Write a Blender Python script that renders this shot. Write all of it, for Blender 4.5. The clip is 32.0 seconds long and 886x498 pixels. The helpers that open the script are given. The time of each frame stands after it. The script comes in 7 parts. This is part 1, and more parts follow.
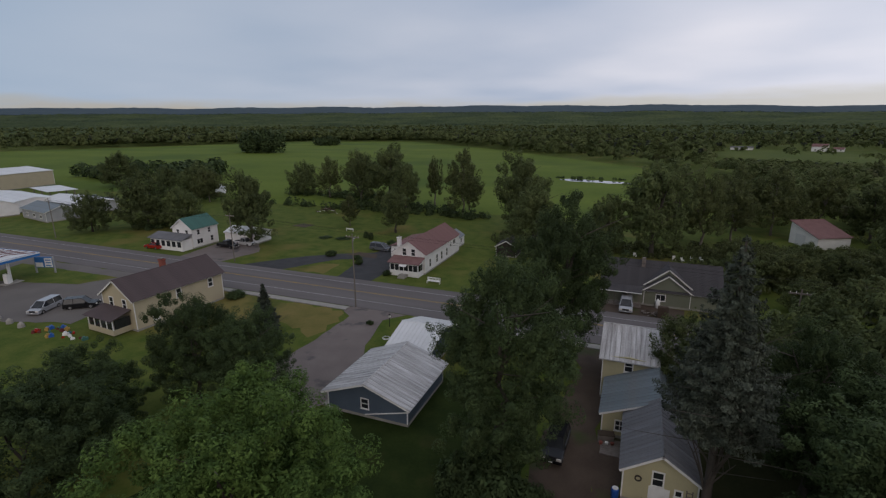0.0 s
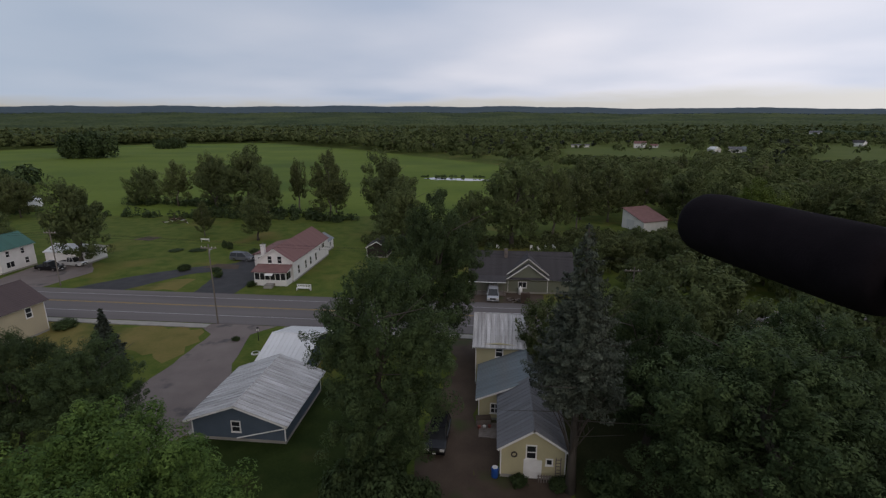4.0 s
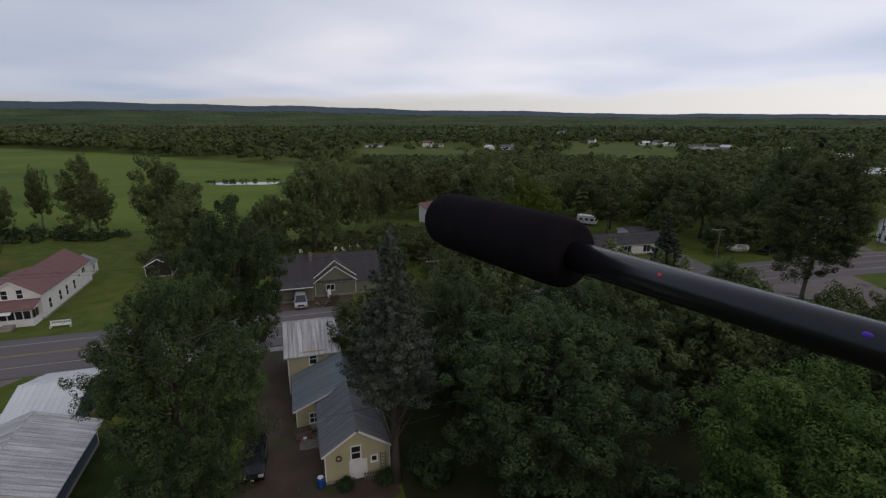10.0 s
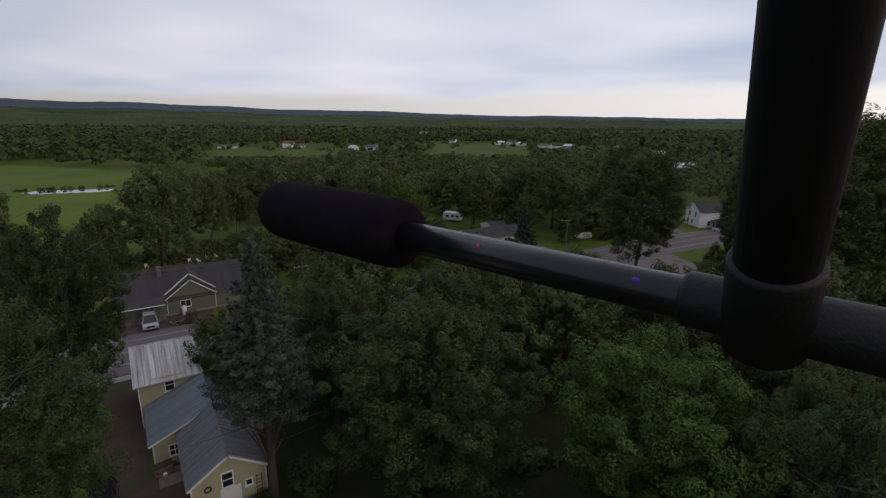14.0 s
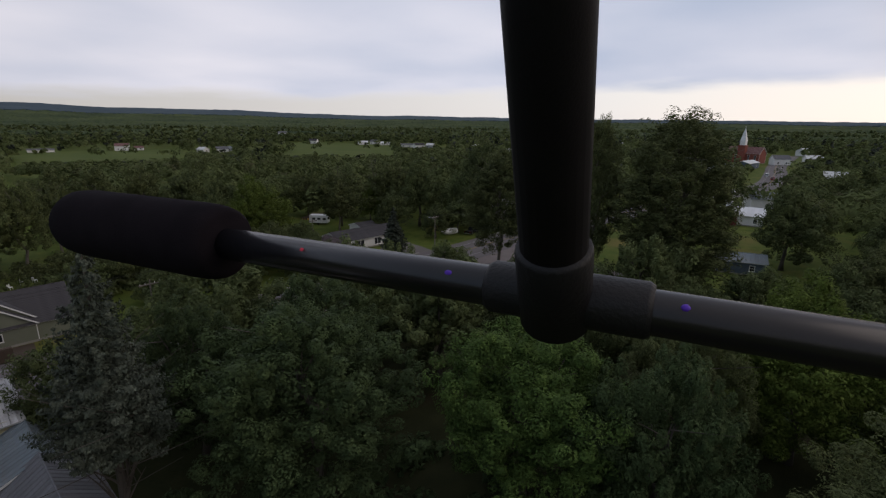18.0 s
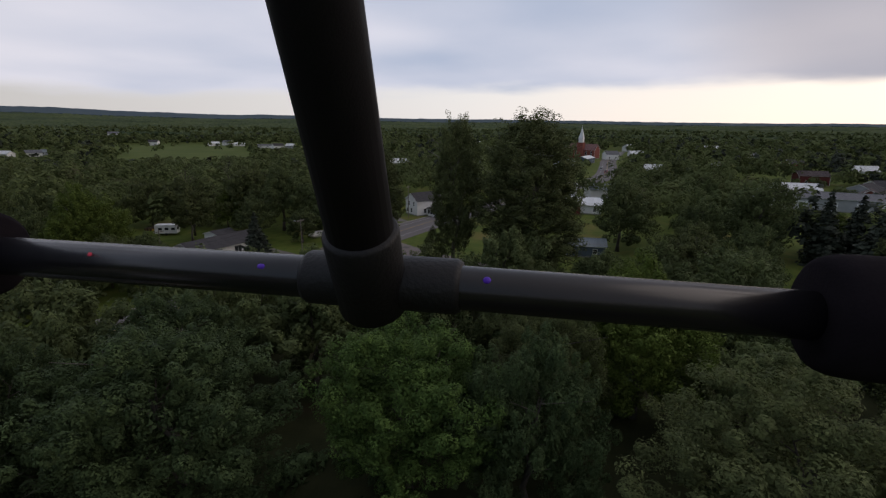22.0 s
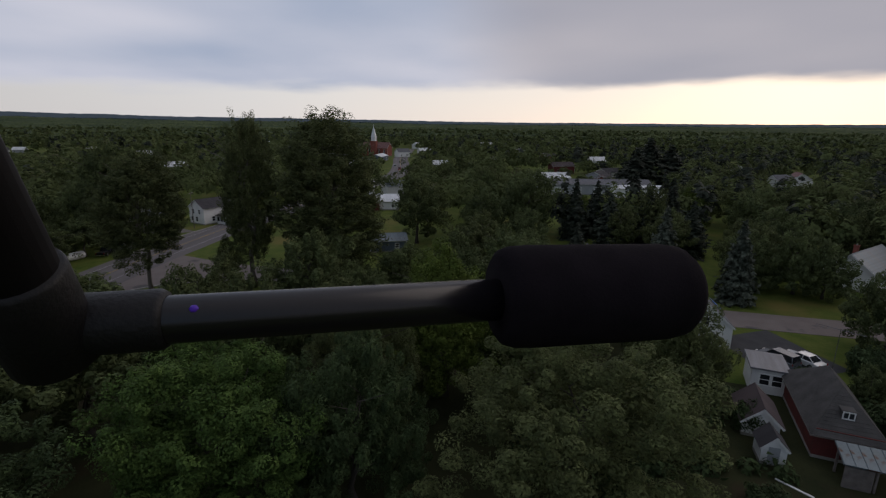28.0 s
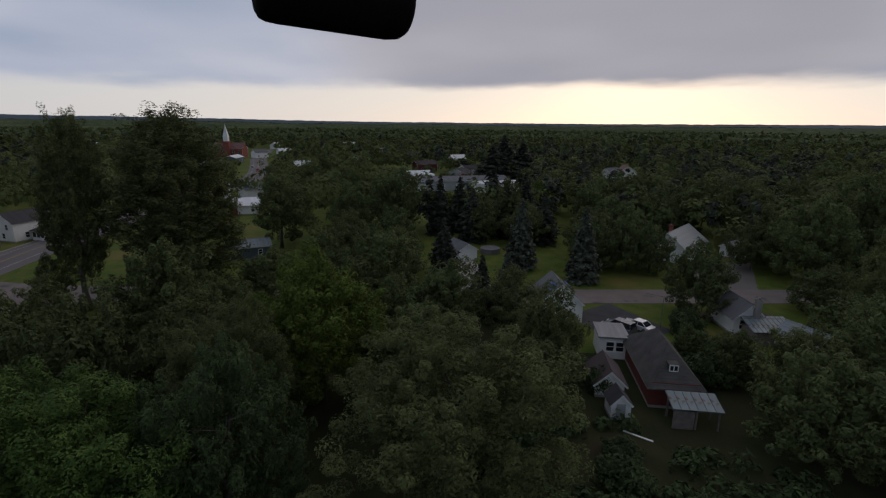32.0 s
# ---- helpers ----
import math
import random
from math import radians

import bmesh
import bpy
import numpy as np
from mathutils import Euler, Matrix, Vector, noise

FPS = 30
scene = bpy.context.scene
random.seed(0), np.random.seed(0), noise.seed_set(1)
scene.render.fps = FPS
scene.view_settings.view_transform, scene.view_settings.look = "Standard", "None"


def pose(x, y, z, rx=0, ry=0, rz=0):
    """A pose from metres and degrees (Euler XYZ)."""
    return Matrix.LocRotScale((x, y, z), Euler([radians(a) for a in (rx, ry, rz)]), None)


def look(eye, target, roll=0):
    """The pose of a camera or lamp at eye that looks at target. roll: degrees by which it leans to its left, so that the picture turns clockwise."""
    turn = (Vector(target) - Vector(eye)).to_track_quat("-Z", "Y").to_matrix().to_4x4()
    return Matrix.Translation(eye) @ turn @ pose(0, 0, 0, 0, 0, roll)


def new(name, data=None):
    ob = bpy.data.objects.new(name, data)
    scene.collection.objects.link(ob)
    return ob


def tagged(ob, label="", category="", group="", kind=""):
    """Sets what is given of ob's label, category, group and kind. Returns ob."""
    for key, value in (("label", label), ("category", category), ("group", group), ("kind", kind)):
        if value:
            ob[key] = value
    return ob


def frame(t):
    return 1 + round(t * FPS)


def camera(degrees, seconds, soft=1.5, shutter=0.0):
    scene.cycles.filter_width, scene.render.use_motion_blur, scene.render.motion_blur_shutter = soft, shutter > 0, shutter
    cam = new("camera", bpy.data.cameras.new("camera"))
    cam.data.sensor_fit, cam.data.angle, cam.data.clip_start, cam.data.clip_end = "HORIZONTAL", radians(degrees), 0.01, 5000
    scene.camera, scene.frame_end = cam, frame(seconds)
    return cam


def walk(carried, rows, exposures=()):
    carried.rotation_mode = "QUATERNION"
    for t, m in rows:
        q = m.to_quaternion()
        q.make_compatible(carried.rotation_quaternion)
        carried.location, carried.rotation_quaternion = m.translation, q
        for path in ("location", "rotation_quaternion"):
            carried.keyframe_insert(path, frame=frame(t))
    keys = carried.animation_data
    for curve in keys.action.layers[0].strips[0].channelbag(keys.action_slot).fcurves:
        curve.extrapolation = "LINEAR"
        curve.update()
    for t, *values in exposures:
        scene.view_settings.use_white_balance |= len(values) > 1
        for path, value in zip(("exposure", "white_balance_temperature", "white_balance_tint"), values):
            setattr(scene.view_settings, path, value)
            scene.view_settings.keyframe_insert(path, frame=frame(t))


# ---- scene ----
# ---------------- camera and its path: a slow turn on the spot, 29 m above the ground ----------------
HEIGHT = 29.0
ARM = 0.081          # the lens sits this far in front of the axis that it turns about
cam = camera(84.56, 32.0, soft=1.25)


def lerp(t, xs, ys):
    return float(np.interp(t, xs, ys))


def heading(t):
    return 3.8985 * t - 21.7


rows = []
for i in range(65):
    t = i * 0.5
    a = radians(heading(t))
    drop = lerp(t, (6, 9, 10, 11, 12, 13, 14, 17, 19, 20, 21, 22, 23, 24, 25, 28, 29, 30, 31, 31.5, 32), (.0026, .0062, .0070, .0058, .0023, -.0060, -.0035, -.0008, -.0050, -.0050, -.0025, -.0080, -.0080, -.0030, .0016, -.0018, -.0040, -.0175, -.0142, -.071, -.145))
    arm = lerp(t, (30, 31, 31.5, 32), (ARM, .05, .015, -.02))
    tilt = -14.60 + 0.45 * lerp(t, (0, 9, 20, 32), (0, 0, .65, 1.0))
    lean = lerp(t, (0, 7.5, 13, 32), (-.2, -.2, .5, .5))
    aside = lerp(t, (30.0, 31, 31.5, 32), (0, .015, .03, .05))
    eye = (arm * math.sin(a) + aside * math.cos(a), arm * math.cos(a) - aside * math.sin(a), HEIGHT + drop)
    rows.append((t, pose(*eye, 90 + tilt, 0, -heading(t)) @ pose(0, 0, 0, 0, 0, lean)))
walk(cam, rows, exposures=((0.0, 0.40, 6650, 15), (6.0, 0.48, 6700, 15), (12.0, 0.40, 6700, 16), (19.0, 0.34, 6750, 17), (25.0, 0.20, 6700, 17), (32.0, -0.10, 6600, 16)))

# ---------------- sky, sun ----------------
GLOW = 124.0         # compass bearing of the sunset, clockwise from +y
world = bpy.data.worlds.new("sky")
scene.world = world
world.use_nodes = True
wn, wl = world.node_tree.nodes, world.node_tree.links
wn.clear()


def wnode(kind, **inputs):
    n = wn.new(kind)
    for k, v in inputs.items():
        n.inputs[int(k[1:])].default_value = v
    return n


def wmath(op, a, b=None, c=None):
    n = wn.new("ShaderNodeMath")
    n.operation = op
    for i, v in enumerate((a, b, c)):
        if v is None:
            continue
        if isinstance(v, (int, float)):
            n.inputs[i].default_value = v
        else:
            wl.new(v, n.inputs[i])
    return n.outputs[0]


def wmix(fac, a, b):
    n = wn.new("ShaderNodeMix")
    n.data_type = "RGBA"
    for sock, v in ((n.inputs[0], fac), (n.inputs[6], a), (n.inputs[7], b)):
        if isinstance(v, (int, float, tuple)):
            sock.default_value = v
        else:
            wl.new(v, sock)
    return n.outputs[2]


coord = wn.new("ShaderNodeTexCoord")
sep = wn.new("ShaderNodeSeparateXYZ")
wl.new(coord.outputs["Generated"], sep.inputs[0])
dx, dy, dz = sep.outputs
gx, gy = math.sin(radians(GLOW)), math.cos(radians(GLOW))
toward = wmath("ADD", wmath("MULTIPLY", dx, gx), wmath("MULTIPLY", dy, gy))
zc = wmath("MAXIMUM", dz, 0.0)
inv = wmath("DIVIDE", 1.0, wmath("ADD", zc, 0.13))
flat = wn.new("ShaderNodeCombineXYZ")
wl.new(wmath("MULTIPLY", dx, inv), flat.inputs[0])
wl.new(wmath("MULTIPLY", dy, inv), flat.inputs[1])
big = wnode("ShaderNodeTexNoise", _2=0.20, _3=3.0, _4=0.5)
fine = wnode("ShaderNodeTexNoise", _2=0.8, _3=4.0, _4=0.5)
wl.new(flat.outputs[0], big.inputs[0])
wl.new(flat.outputs[0], fine.inputs[0])
ramp = wn.new("ShaderNodeValToRGB")
wl.new(wmath("ADD", wmath("MULTIPLY", big.outputs[0], 0.84), wmath("MULTIPLY", fine.outputs[0], 0.16)), ramp.inputs[0])
ramp.color_ramp.elements[0].position, ramp.color_ramp.elements[0].color = 0.35, (0.31, 0.385, 0.50, 1)
ramp.color_ramp.elements[1].position, ramp.color_ramp.elements[1].color = 0.63, (0.66, 0.675, 0.72, 1)
# the deck goes on overhead about as bright as low down
deck = wn.new("ShaderNodeVectorMath")
deck.operation = "SCALE"
wl.new(ramp.outputs[0], deck.inputs[0])
fall = wn.new("ShaderNodeMapRange")
fall.interpolation_type = "SMOOTHSTEP"
wl.new(zc, fall.inputs[0])
fall.inputs[1].default_value, fall.inputs[2].default_value = 0.30, 0.80
fall.inputs[3].default_value, fall.inputs[4].default_value = 1.0, 0.95
side = wmath("ADD", wmath("MULTIPLY", dx, math.sin(radians(60))), wmath("MULTIPLY", dy, math.cos(radians(60))))
wl.new(wmath("MULTIPLY", fall.outputs[0], wmath("ADD", 0.77, wmath("MULTIPLY", side, 0.28))), deck.inputs["Scale"])
# clearer blue-grey cloud towards the north-west
west = wmath("MAXIMUM", wmath("ADD", wmath("MULTIPLY", dx, math.sin(radians(-80))), wmath("MULTIPLY", dy, math.cos(radians(-80)))), 0.0)
deck_west = wmix(wmath("MULTIPLY", wmath("POWER", west, 2.0), 0.75), deck.outputs[0], (0.20, 0.31, 0.43, 1))
# a heavier bank of cloud over the sunset, with an uneven slanting edge
bank = wn.new("ShaderNodeMapRange")
bank.interpolation_type = "SMOOTHSTEP"
south = wmath("ADD", wmath("MULTIPLY", dx, math.sin(radians(118))), wmath("MULTIPLY", dy, math.cos(radians(118))))
wl.new(wmath("ADD", wmath("ADD", south, wmath("MULTIPLY", big.outputs[0], 0.10)), wmath("MULTIPLY", zc, 0.35)), bank.inputs[0])
bank.inputs[1].default_value, bank.inputs[2].default_value = 0.93, 1.05
deck_all = wmix(wmath("MULTIPLY", bank.outputs[0], 0.62), deck_west, (0.30, 0.30, 0.33, 1))
sky = wn.new("ShaderNodeTexSky")
sky.sky_type, sky.sun_disc = "NISHITA", False
sky.sun_elevation, sky.sun_rotation = radians(9.0), radians(GLOW)
sky.dust_density, sky.air_density = 0.6, 1.0
clear = wn.new("ShaderNodeVectorMath")
clear.operation = "SCALE"
wl.new(sky.outputs[0], clear.inputs[0])
clear.inputs["Scale"].default_value = 0.06
# the clear strip under the edge of the clouds
edge = wmath("ADD", wmath("ADD", 0.053, wmath("MULTIPLY", toward, 0.022)), wmath("MULTIPLY", wmath("SUBTRACT", fine.outputs[0], 0.5), 0.05))
mask = wn.new("ShaderNodeMapRange")
mask.interpolation_type = "SMOOTHSTEP"
wl.new(wmath("SUBTRACT", dz, edge), mask.inputs[0])
mask.inputs[1].default_value, mask.inputs[2].default_value = -0.012, 0.016
haze = wn.new("ShaderNodeVectorMath")
haze.operation = "SCALE"
warm = wn.new("ShaderNodeMapRange")
warm.interpolation_type = "SMOOTHSTEP"
wl.new(toward, warm.inputs[0])
warm.inputs[1].default_value, warm.inputs[2].default_value = 0.45, 0.95
wl.new(wmix(warm.outputs[0], (0.93, 0.965, 0.98, 1), (1.0, 0.965, 0.905, 1)), haze.inputs[0])
wl.new(wmath("ADD", 0.62, wmath("MULTIPLY", toward, 0.32)), haze.inputs["Scale"])
pale = wmix(0.80, clear.outputs[0], haze.outputs[0])
whole = wmix(mask.outputs[0], pale, deck_all)
back = wn.new("ShaderNodeBackground")
wl.new(whole, back.inputs[0])
back.inputs[1].default_value = 1.0
wout = wn.new("ShaderNodeOutputWorld")
wl.new(back.outputs[0], wout.inputs[0])

sun = new("sun", bpy.data.lights.new("sun", "SUN"))
sun.data.energy, sun.data.angle, sun.data.color = 0.38, radians(50), (1.0, 0.89, 0.77)
sa = radians(150)
sun.matrix_world = look((math.sin(sa) * 50, math.cos(sa) * 50, 21), (0, 0, 0))
# ---------------- materials ----------------
MATS = {}


def mat(name, c1, c2=None, rough=0.8, metal=0.0, scale=3.0, fine=40.0, bump=0.2, island=0.0, obj=0.0, spec=0.3, streak=None, wave=None, through_light=0.0, patch=None):
    """A surface in two tones: broad stains, fine grain and relief; islands and objects may differ in brightness."""
    if name in MATS:
        return MATS[name]
    m = bpy.data.materials.new(name)
    m.use_nodes = True
    nt = m.node_tree
    n, l = nt.nodes, nt.links
    bsdf = n["Principled BSDF"]
    bsdf.inputs["Roughness"].default_value = rough
    bsdf.inputs["Metallic"].default_value = metal
    bsdf.inputs["Specular IOR Level"].default_value = spec
    c2 = c2 or tuple(v * 0.7 for v in c1)
    tc = n.new("ShaderNodeTexCoord")
    src = tc.outputs["Object"]
    if streak:
        mp = n.new("ShaderNodeMapping")
        mp.inputs["Scale"].default_value = streak
        l.new(src, mp.inputs[0])
        ssrc = mp.outputs[0]
        if obj:
            oi, off = n.new("ShaderNodeObjectInfo"), n.new("ShaderNodeMath")
            off.operation = "MULTIPLY"
            off.inputs[1].default_value = 90.0
            l.new(oi.outputs["Random"], off.inputs[0])
            l.new(off.outputs[0], mp.inputs["Location"])
    else:
        ssrc = src
    a, b = n.new("ShaderNodeTexNoise"), n.new("ShaderNodeTexNoise")
    a.inputs["Scale"].default_value, b.inputs["Scale"].default_value = scale, fine
    a.inputs["Detail"].default_value, b.inputs["Detail"].default_value = 5, 3
    l.new(ssrc, a.inputs[0])
    l.new(src, b.inputs[0])
    mixv = n.new("ShaderNodeMath")
    mixv.operation = "MULTIPLY_ADD"
    l.new(b.outputs[0], mixv.inputs[0])
    mixv.inputs[1].default_value = 0.45
    l.new(a.outputs[0], mixv.inputs[2])
    mr = n.new("ShaderNodeMapRange")
    mr.inputs[1].default_value, mr.inputs[2].default_value = 0.48, 0.98
    l.new(mixv.outputs[0], mr.inputs[0])
    mx = n.new("ShaderNodeMix")
    mx.data_type = "RGBA"
    mx.inputs[6].default_value, mx.inputs[7].default_value = (*c1, 1), (*c2, 1)
    l.new(mr.outputs[0], mx.inputs[0])
    col = mx.outputs[2]
    if patch:
        pn = n.new("ShaderNodeTexNoise")
        pn.inputs["Scale"].default_value, pn.inputs["Detail"].default_value = patch[1], 4
        l.new(src, pn.inputs[0])
        pr = n.new("ShaderNodeMapRange")
        pr.inputs[1].default_value, pr.inputs[2].default_value = patch[2], patch[3]
        l.new(pn.outputs[0], pr.inputs[0])
        px = n.new("ShaderNodeMix")
        px.data_type = "RGBA"
        px.inputs[7].default_value = (*patch[0], 1)
        l.new(pr.outputs[0], px.inputs[0])
        l.new(col, px.inputs[6])
        col = px.outputs[2]
    if island or obj:
        hsv = n.new("ShaderNodeHueSaturation")
        val = None
        for amount, node, sock in ((island, "ShaderNodeNewGeometry", "Random Per Island"), (obj, "ShaderNodeObjectInfo", "Random")):
            if amount:
                q = n.new(node)
                k = n.new("ShaderNodeMapRange")
                k.inputs[3].default_value, k.inputs[4].default_value = 1 - amount, 1 + amount
                l.new(q.outputs[sock], k.inputs[0])
                if val is None:
                    val = k.outputs[0]
                else:
                    mm = n.new("ShaderNodeMath")
                    mm.operation = "MULTIPLY"
                    l.new(val, mm.inputs[0])
                    l.new(k.outputs[0], mm.inputs[1])
                    val = mm.outputs[0]
        l.new(val, hsv.inputs["Value"])
        l.new(col, hsv.inputs["Color"])
        col = hsv.outputs[0]
    l.new(col, bsdf.inputs["Base Color"])
    height = mixv.outputs[0]
    if wave:
        w = n.new("ShaderNodeTexWave")
        w.wave_profile = "SAW"
        w.bands_direction = wave[0]
        w.inputs["Scale"].default_value = wave[1]
        l.new(src, w.inputs[0])
        add = n.new("ShaderNodeMath")
        add.operation = "MULTIPLY_ADD"
        l.new(w.outputs[1], add.inputs[0])
        add.inputs[1].default_value = wave[2]
        l.new(height, add.inputs[2])
        height = add.outputs[0]
    if bump:
        bp = n.new("ShaderNodeBump")
        bp.inputs["Strength"].default_value = bump
        bp.inputs["Distance"].default_value = 0.03
        l.new(height, bp.inputs["Height"])
        l.new(bp.outputs[0], bsdf.inputs["Normal"])
    if through_light:
        tr = n.new("ShaderNodeBsdfTranslucent")
        l.new(col, tr.inputs[0])
        ms = n.new("ShaderNodeMixShader")
        ms.inputs[0].default_value = through_light
        l.new(bsdf.outputs[0], ms.inputs[1])
        l.new(tr.outputs[0], ms.inputs[2])
        l.new(ms.outputs[0], n["Material Output"].inputs[0])
    MATS[name] = m
    return m


LAWN = mat("lawn", (0.04983, 0.08457, 0.0136), (0.1133, 0.1284, 0.02869), 0.95, scale=0.35, fine=2.6, bump=0.8, spec=0.1, patch=((0.1472, 0.1246, 0.03775), 0.07, 0.56, 0.72))
FIELD = mat("field_grass", (0.08037, 0.1223, 0.01747), (0.131, 0.1704, 0.0297), 0.95, scale=0.02, fine=0.4, bump=0.5, spec=0.1, streak=(0.35, 1.0, 1.0), patch=((0.06944, 0.1098, 0.02016), 0.011, 0.48, 0.64))
MEADOW = mat("meadow", (0.06084, 0.08822, 0.01582), (0.09126, 0.1126, 0.02434), 0.95, scale=0.03, fine=0.6, bump=0.5, spec=0.1)
ASPHALT = mat("asphalt", (0.1131, 0.09984, 0.09906), (0.1544, 0.1388, 0.1357), 0.9, scale=0.4, fine=14, bump=0.25, streak=(0.08, 1, 1), spec=0.25)
ASPHALT_OLD = mat("old_asphalt", (0.1443, 0.1186, 0.1108), (0.1872, 0.1576, 0.1451), 0.92, scale=0.35, fine=9, bump=0.3, patch=((0.0858, 0.078, 0.07644), 0.25, 0.58, 0.66))
ASPHALT_NEW = mat("dark_asphalt", (0.0351, 0.0351, 0.039), (0.0546, 0.0546, 0.05616), 0.9, scale=0.5, fine=12, bump=0.25)
CONCRETE = mat("concrete", (0.33, 0.31, 0.28), (0.24, 0.23, 0.21), 0.9, scale=0.8, fine=18, bump=0.2)
GRAVEL = mat("gravel_lot", (0.156, 0.1404, 0.1287), (0.117, 0.1053, 0.0975), 0.95, scale=0.15, fine=5, bump=0.5)
DIRT = mat("dirt", (0.0612, 0.0432, 0.0324), (0.09, 0.06624, 0.04896), 0.95, scale=0.5, fine=6, bump=0.6, patch=((0.0504, 0.0612, 0.0216), 0.22, 0.55, 0.68))
PAINT_YELLOW = mat("road_yellow", (0.42, 0.27, 0.06), (0.26, 0.19, 0.08), 0.8, scale=1.5, fine=20, bump=0.1)
PAINT_WHITE = mat("road_white", (0.45, 0.45, 0.44), (0.25, 0.25, 0.25), 0.8, scale=1.5, fine=20, bump=0.1)
WHITE_SIDING = mat("white_siding", (0.80, 0.79, 0.78), (0.68, 0.67, 0.66), 0.6, scale=0.6, fine=9, bump=0.35, wave=("Z", 1.3, 0.6))
YELLOW_SIDING = mat("cream_siding", (0.4736, 0.4306, 0.2655), (0.409, 0.3732, 0.2368), 0.65, scale=0.7, fine=9, bump=0.35, wave=("Z", 1.6, 0.6))
TAN_SIDING = mat("tan_siding", (0.468, 0.4056, 0.2808), (0.4134, 0.3588, 0.2574), 0.65, scale=0.5, fine=9, bump=0.3, wave=("Z", 1.5, 0.6))
BLUE_SIDING = mat("slate_blue_siding", (0.0975, 0.1287, 0.1677), (0.078, 0.1053, 0.1404), 0.65, scale=0.6, fine=9, bump=0.45, wave=("Z", 1.25, 0.8))
GREEN_SIDING = mat("sage_siding", (0.1872, 0.1989, 0.1482), (0.156, 0.1677, 0.1248), 0.65, scale=0.5, fine=9, bump=0.3, wave=("Z", 1.3, 0.6))
GREY_SIDING = mat("grey_siding", (0.36, 0.37, 0.38), (0.28, 0.29, 0.30), 0.65, scale=0.5, fine=9, bump=0.3, wave=("Z", 1.3, 0.6))
RED_BOARDS = mat("red_barn_boards", (0.16, 0.035, 0.03), (0.10, 0.03, 0.026), 0.85, scale=1.2, fine=12, bump=0.4, wave=("X", 1.5, 0.5))
TRIM = mat("white_trim", (0.80, 0.80, 0.79), (0.66, 0.65, 0.63), 0.55, scale=1.0, fine=14, bump=0.05)
METAL_ROOF = mat("weathered_metal_roof", (0.6138, 0.6138, 0.6231), (0.279, 0.2651, 0.2604), 0.5, 0.15, scale=1.6, fine=7, bump=0.12, streak=(0.22, 2.2, 1.0), obj=0.12)
METAL_DULL = mat("dull_metal_roof", (0.216, 0.222, 0.24), (0.138, 0.135, 0.141), 0.5, 0.3, scale=0.8, fine=7, bump=0.12, streak=(0.22, 2.0, 1.0), obj=0.09)
METAL_BLUE = mat("blue_grey_metal_roof", (0.1719, 0.2198, 0.2478), (0.1999, 0.2039, 0.2079), 0.5, 0.3, scale=0.6, fine=7, bump=0.12, obj=0.08)
METAL_WHITE = mat("white_metal_roof", (0.72, 0.73, 0.74), (0.58, 0.58, 0.58), 0.45, 0.1, scale=0.3, fine=5, bump=0.1, obj=0.06)
RUSTY = mat("rusty_sheet_metal", (0.1814, 0.2218, 0.2419), (0.126, 0.1562, 0.1663), 0.5, 0.3, scale=0.6, fine=6, bump=0.15, obj=0.12, patch=((0.1008, 0.04284, 0.02268), 0.9, 0.53, 0.62))
RED_ROOF = mat("red_shingles", (0.215, 0.118, 0.112), (0.165, 0.09, 0.086), 0.9, scale=0.8, fine=7, bump=0.4, wave=("Y", 2.2, 0.4))
DARK_ROOF = mat("charcoal_shingles", (0.0468, 0.04368, 0.0468), (0.0702, 0.06552, 0.06864), 0.92, scale=0.7, fine=7, bump=0.4)
BROWN_ROOF = mat("brown_shingles", (0.0741, 0.05616, 0.0585), (0.0975, 0.0741, 0.0741), 0.92, scale=0.5, fine=7, bump=0.4)
GREY_ROOF = mat("grey_shingles", (0.156, 0.156, 0.1677), (0.117, 0.117, 0.1248), 0.9, scale=0.7, fine=7, bump=0.4)
GREEN_ROOF = mat("green_metal_roof", (0.055, 0.16, 0.13), (0.045, 0.12, 0.10), 0.5, 0.1, scale=0.6, fine=5, bump=0.15)
BRICK = mat("red_brick", (0.27, 0.085, 0.06), (0.20, 0.062, 0.05), 0.9, scale=1.2, fine=15, bump=0.3)
GLASS = mat("dark_window_glass", (0.014, 0.016, 0.019), (0.03, 0.033, 0.037), 0.08, spec=0.5, scale=1.2, fine=3, bump=0.0)
BARK = mat("bark", (0.095, 0.082, 0.070), (0.05, 0.043, 0.037), 0.95, scale=2, fine=18, bump=0.8, streak=(1, 1, 0.2))
PALE_BARK = mat("pale_bark", (0.19, 0.165, 0.14), (0.10, 0.088, 0.075), 0.95, scale=2, fine=18, bump=0.8, streak=(1, 1, 0.2))
WOODPOLE = mat("weathered_pole", (0.20, 0.175, 0.15), (0.12, 0.105, 0.09), 0.95, scale=2, fine=25, bump=0.4, streak=(1, 1, 0.1))
BOARDS = mat("grey_boards", (0.22, 0.19, 0.17), (0.13, 0.11, 0.10), 0.9, scale=2, fine=18, bump=0.4)
LEAF_A = mat("maple_leaves", (0.025, 0.041, 0.017), (0.075, 0.108, 0.042), 0.7, scale=0.8, fine=3, bump=0.0, island=0.3, obj=0.14, spec=0.1, through_light=0.16)
LEAF_M = mat("ash_leaves", (0.052, 0.070, 0.030), (0.138, 0.168, 0.066), 0.7, scale=0.5, fine=3, bump=0.0, island=0.25, obj=0.18, spec=0.1, through_light=0.3)
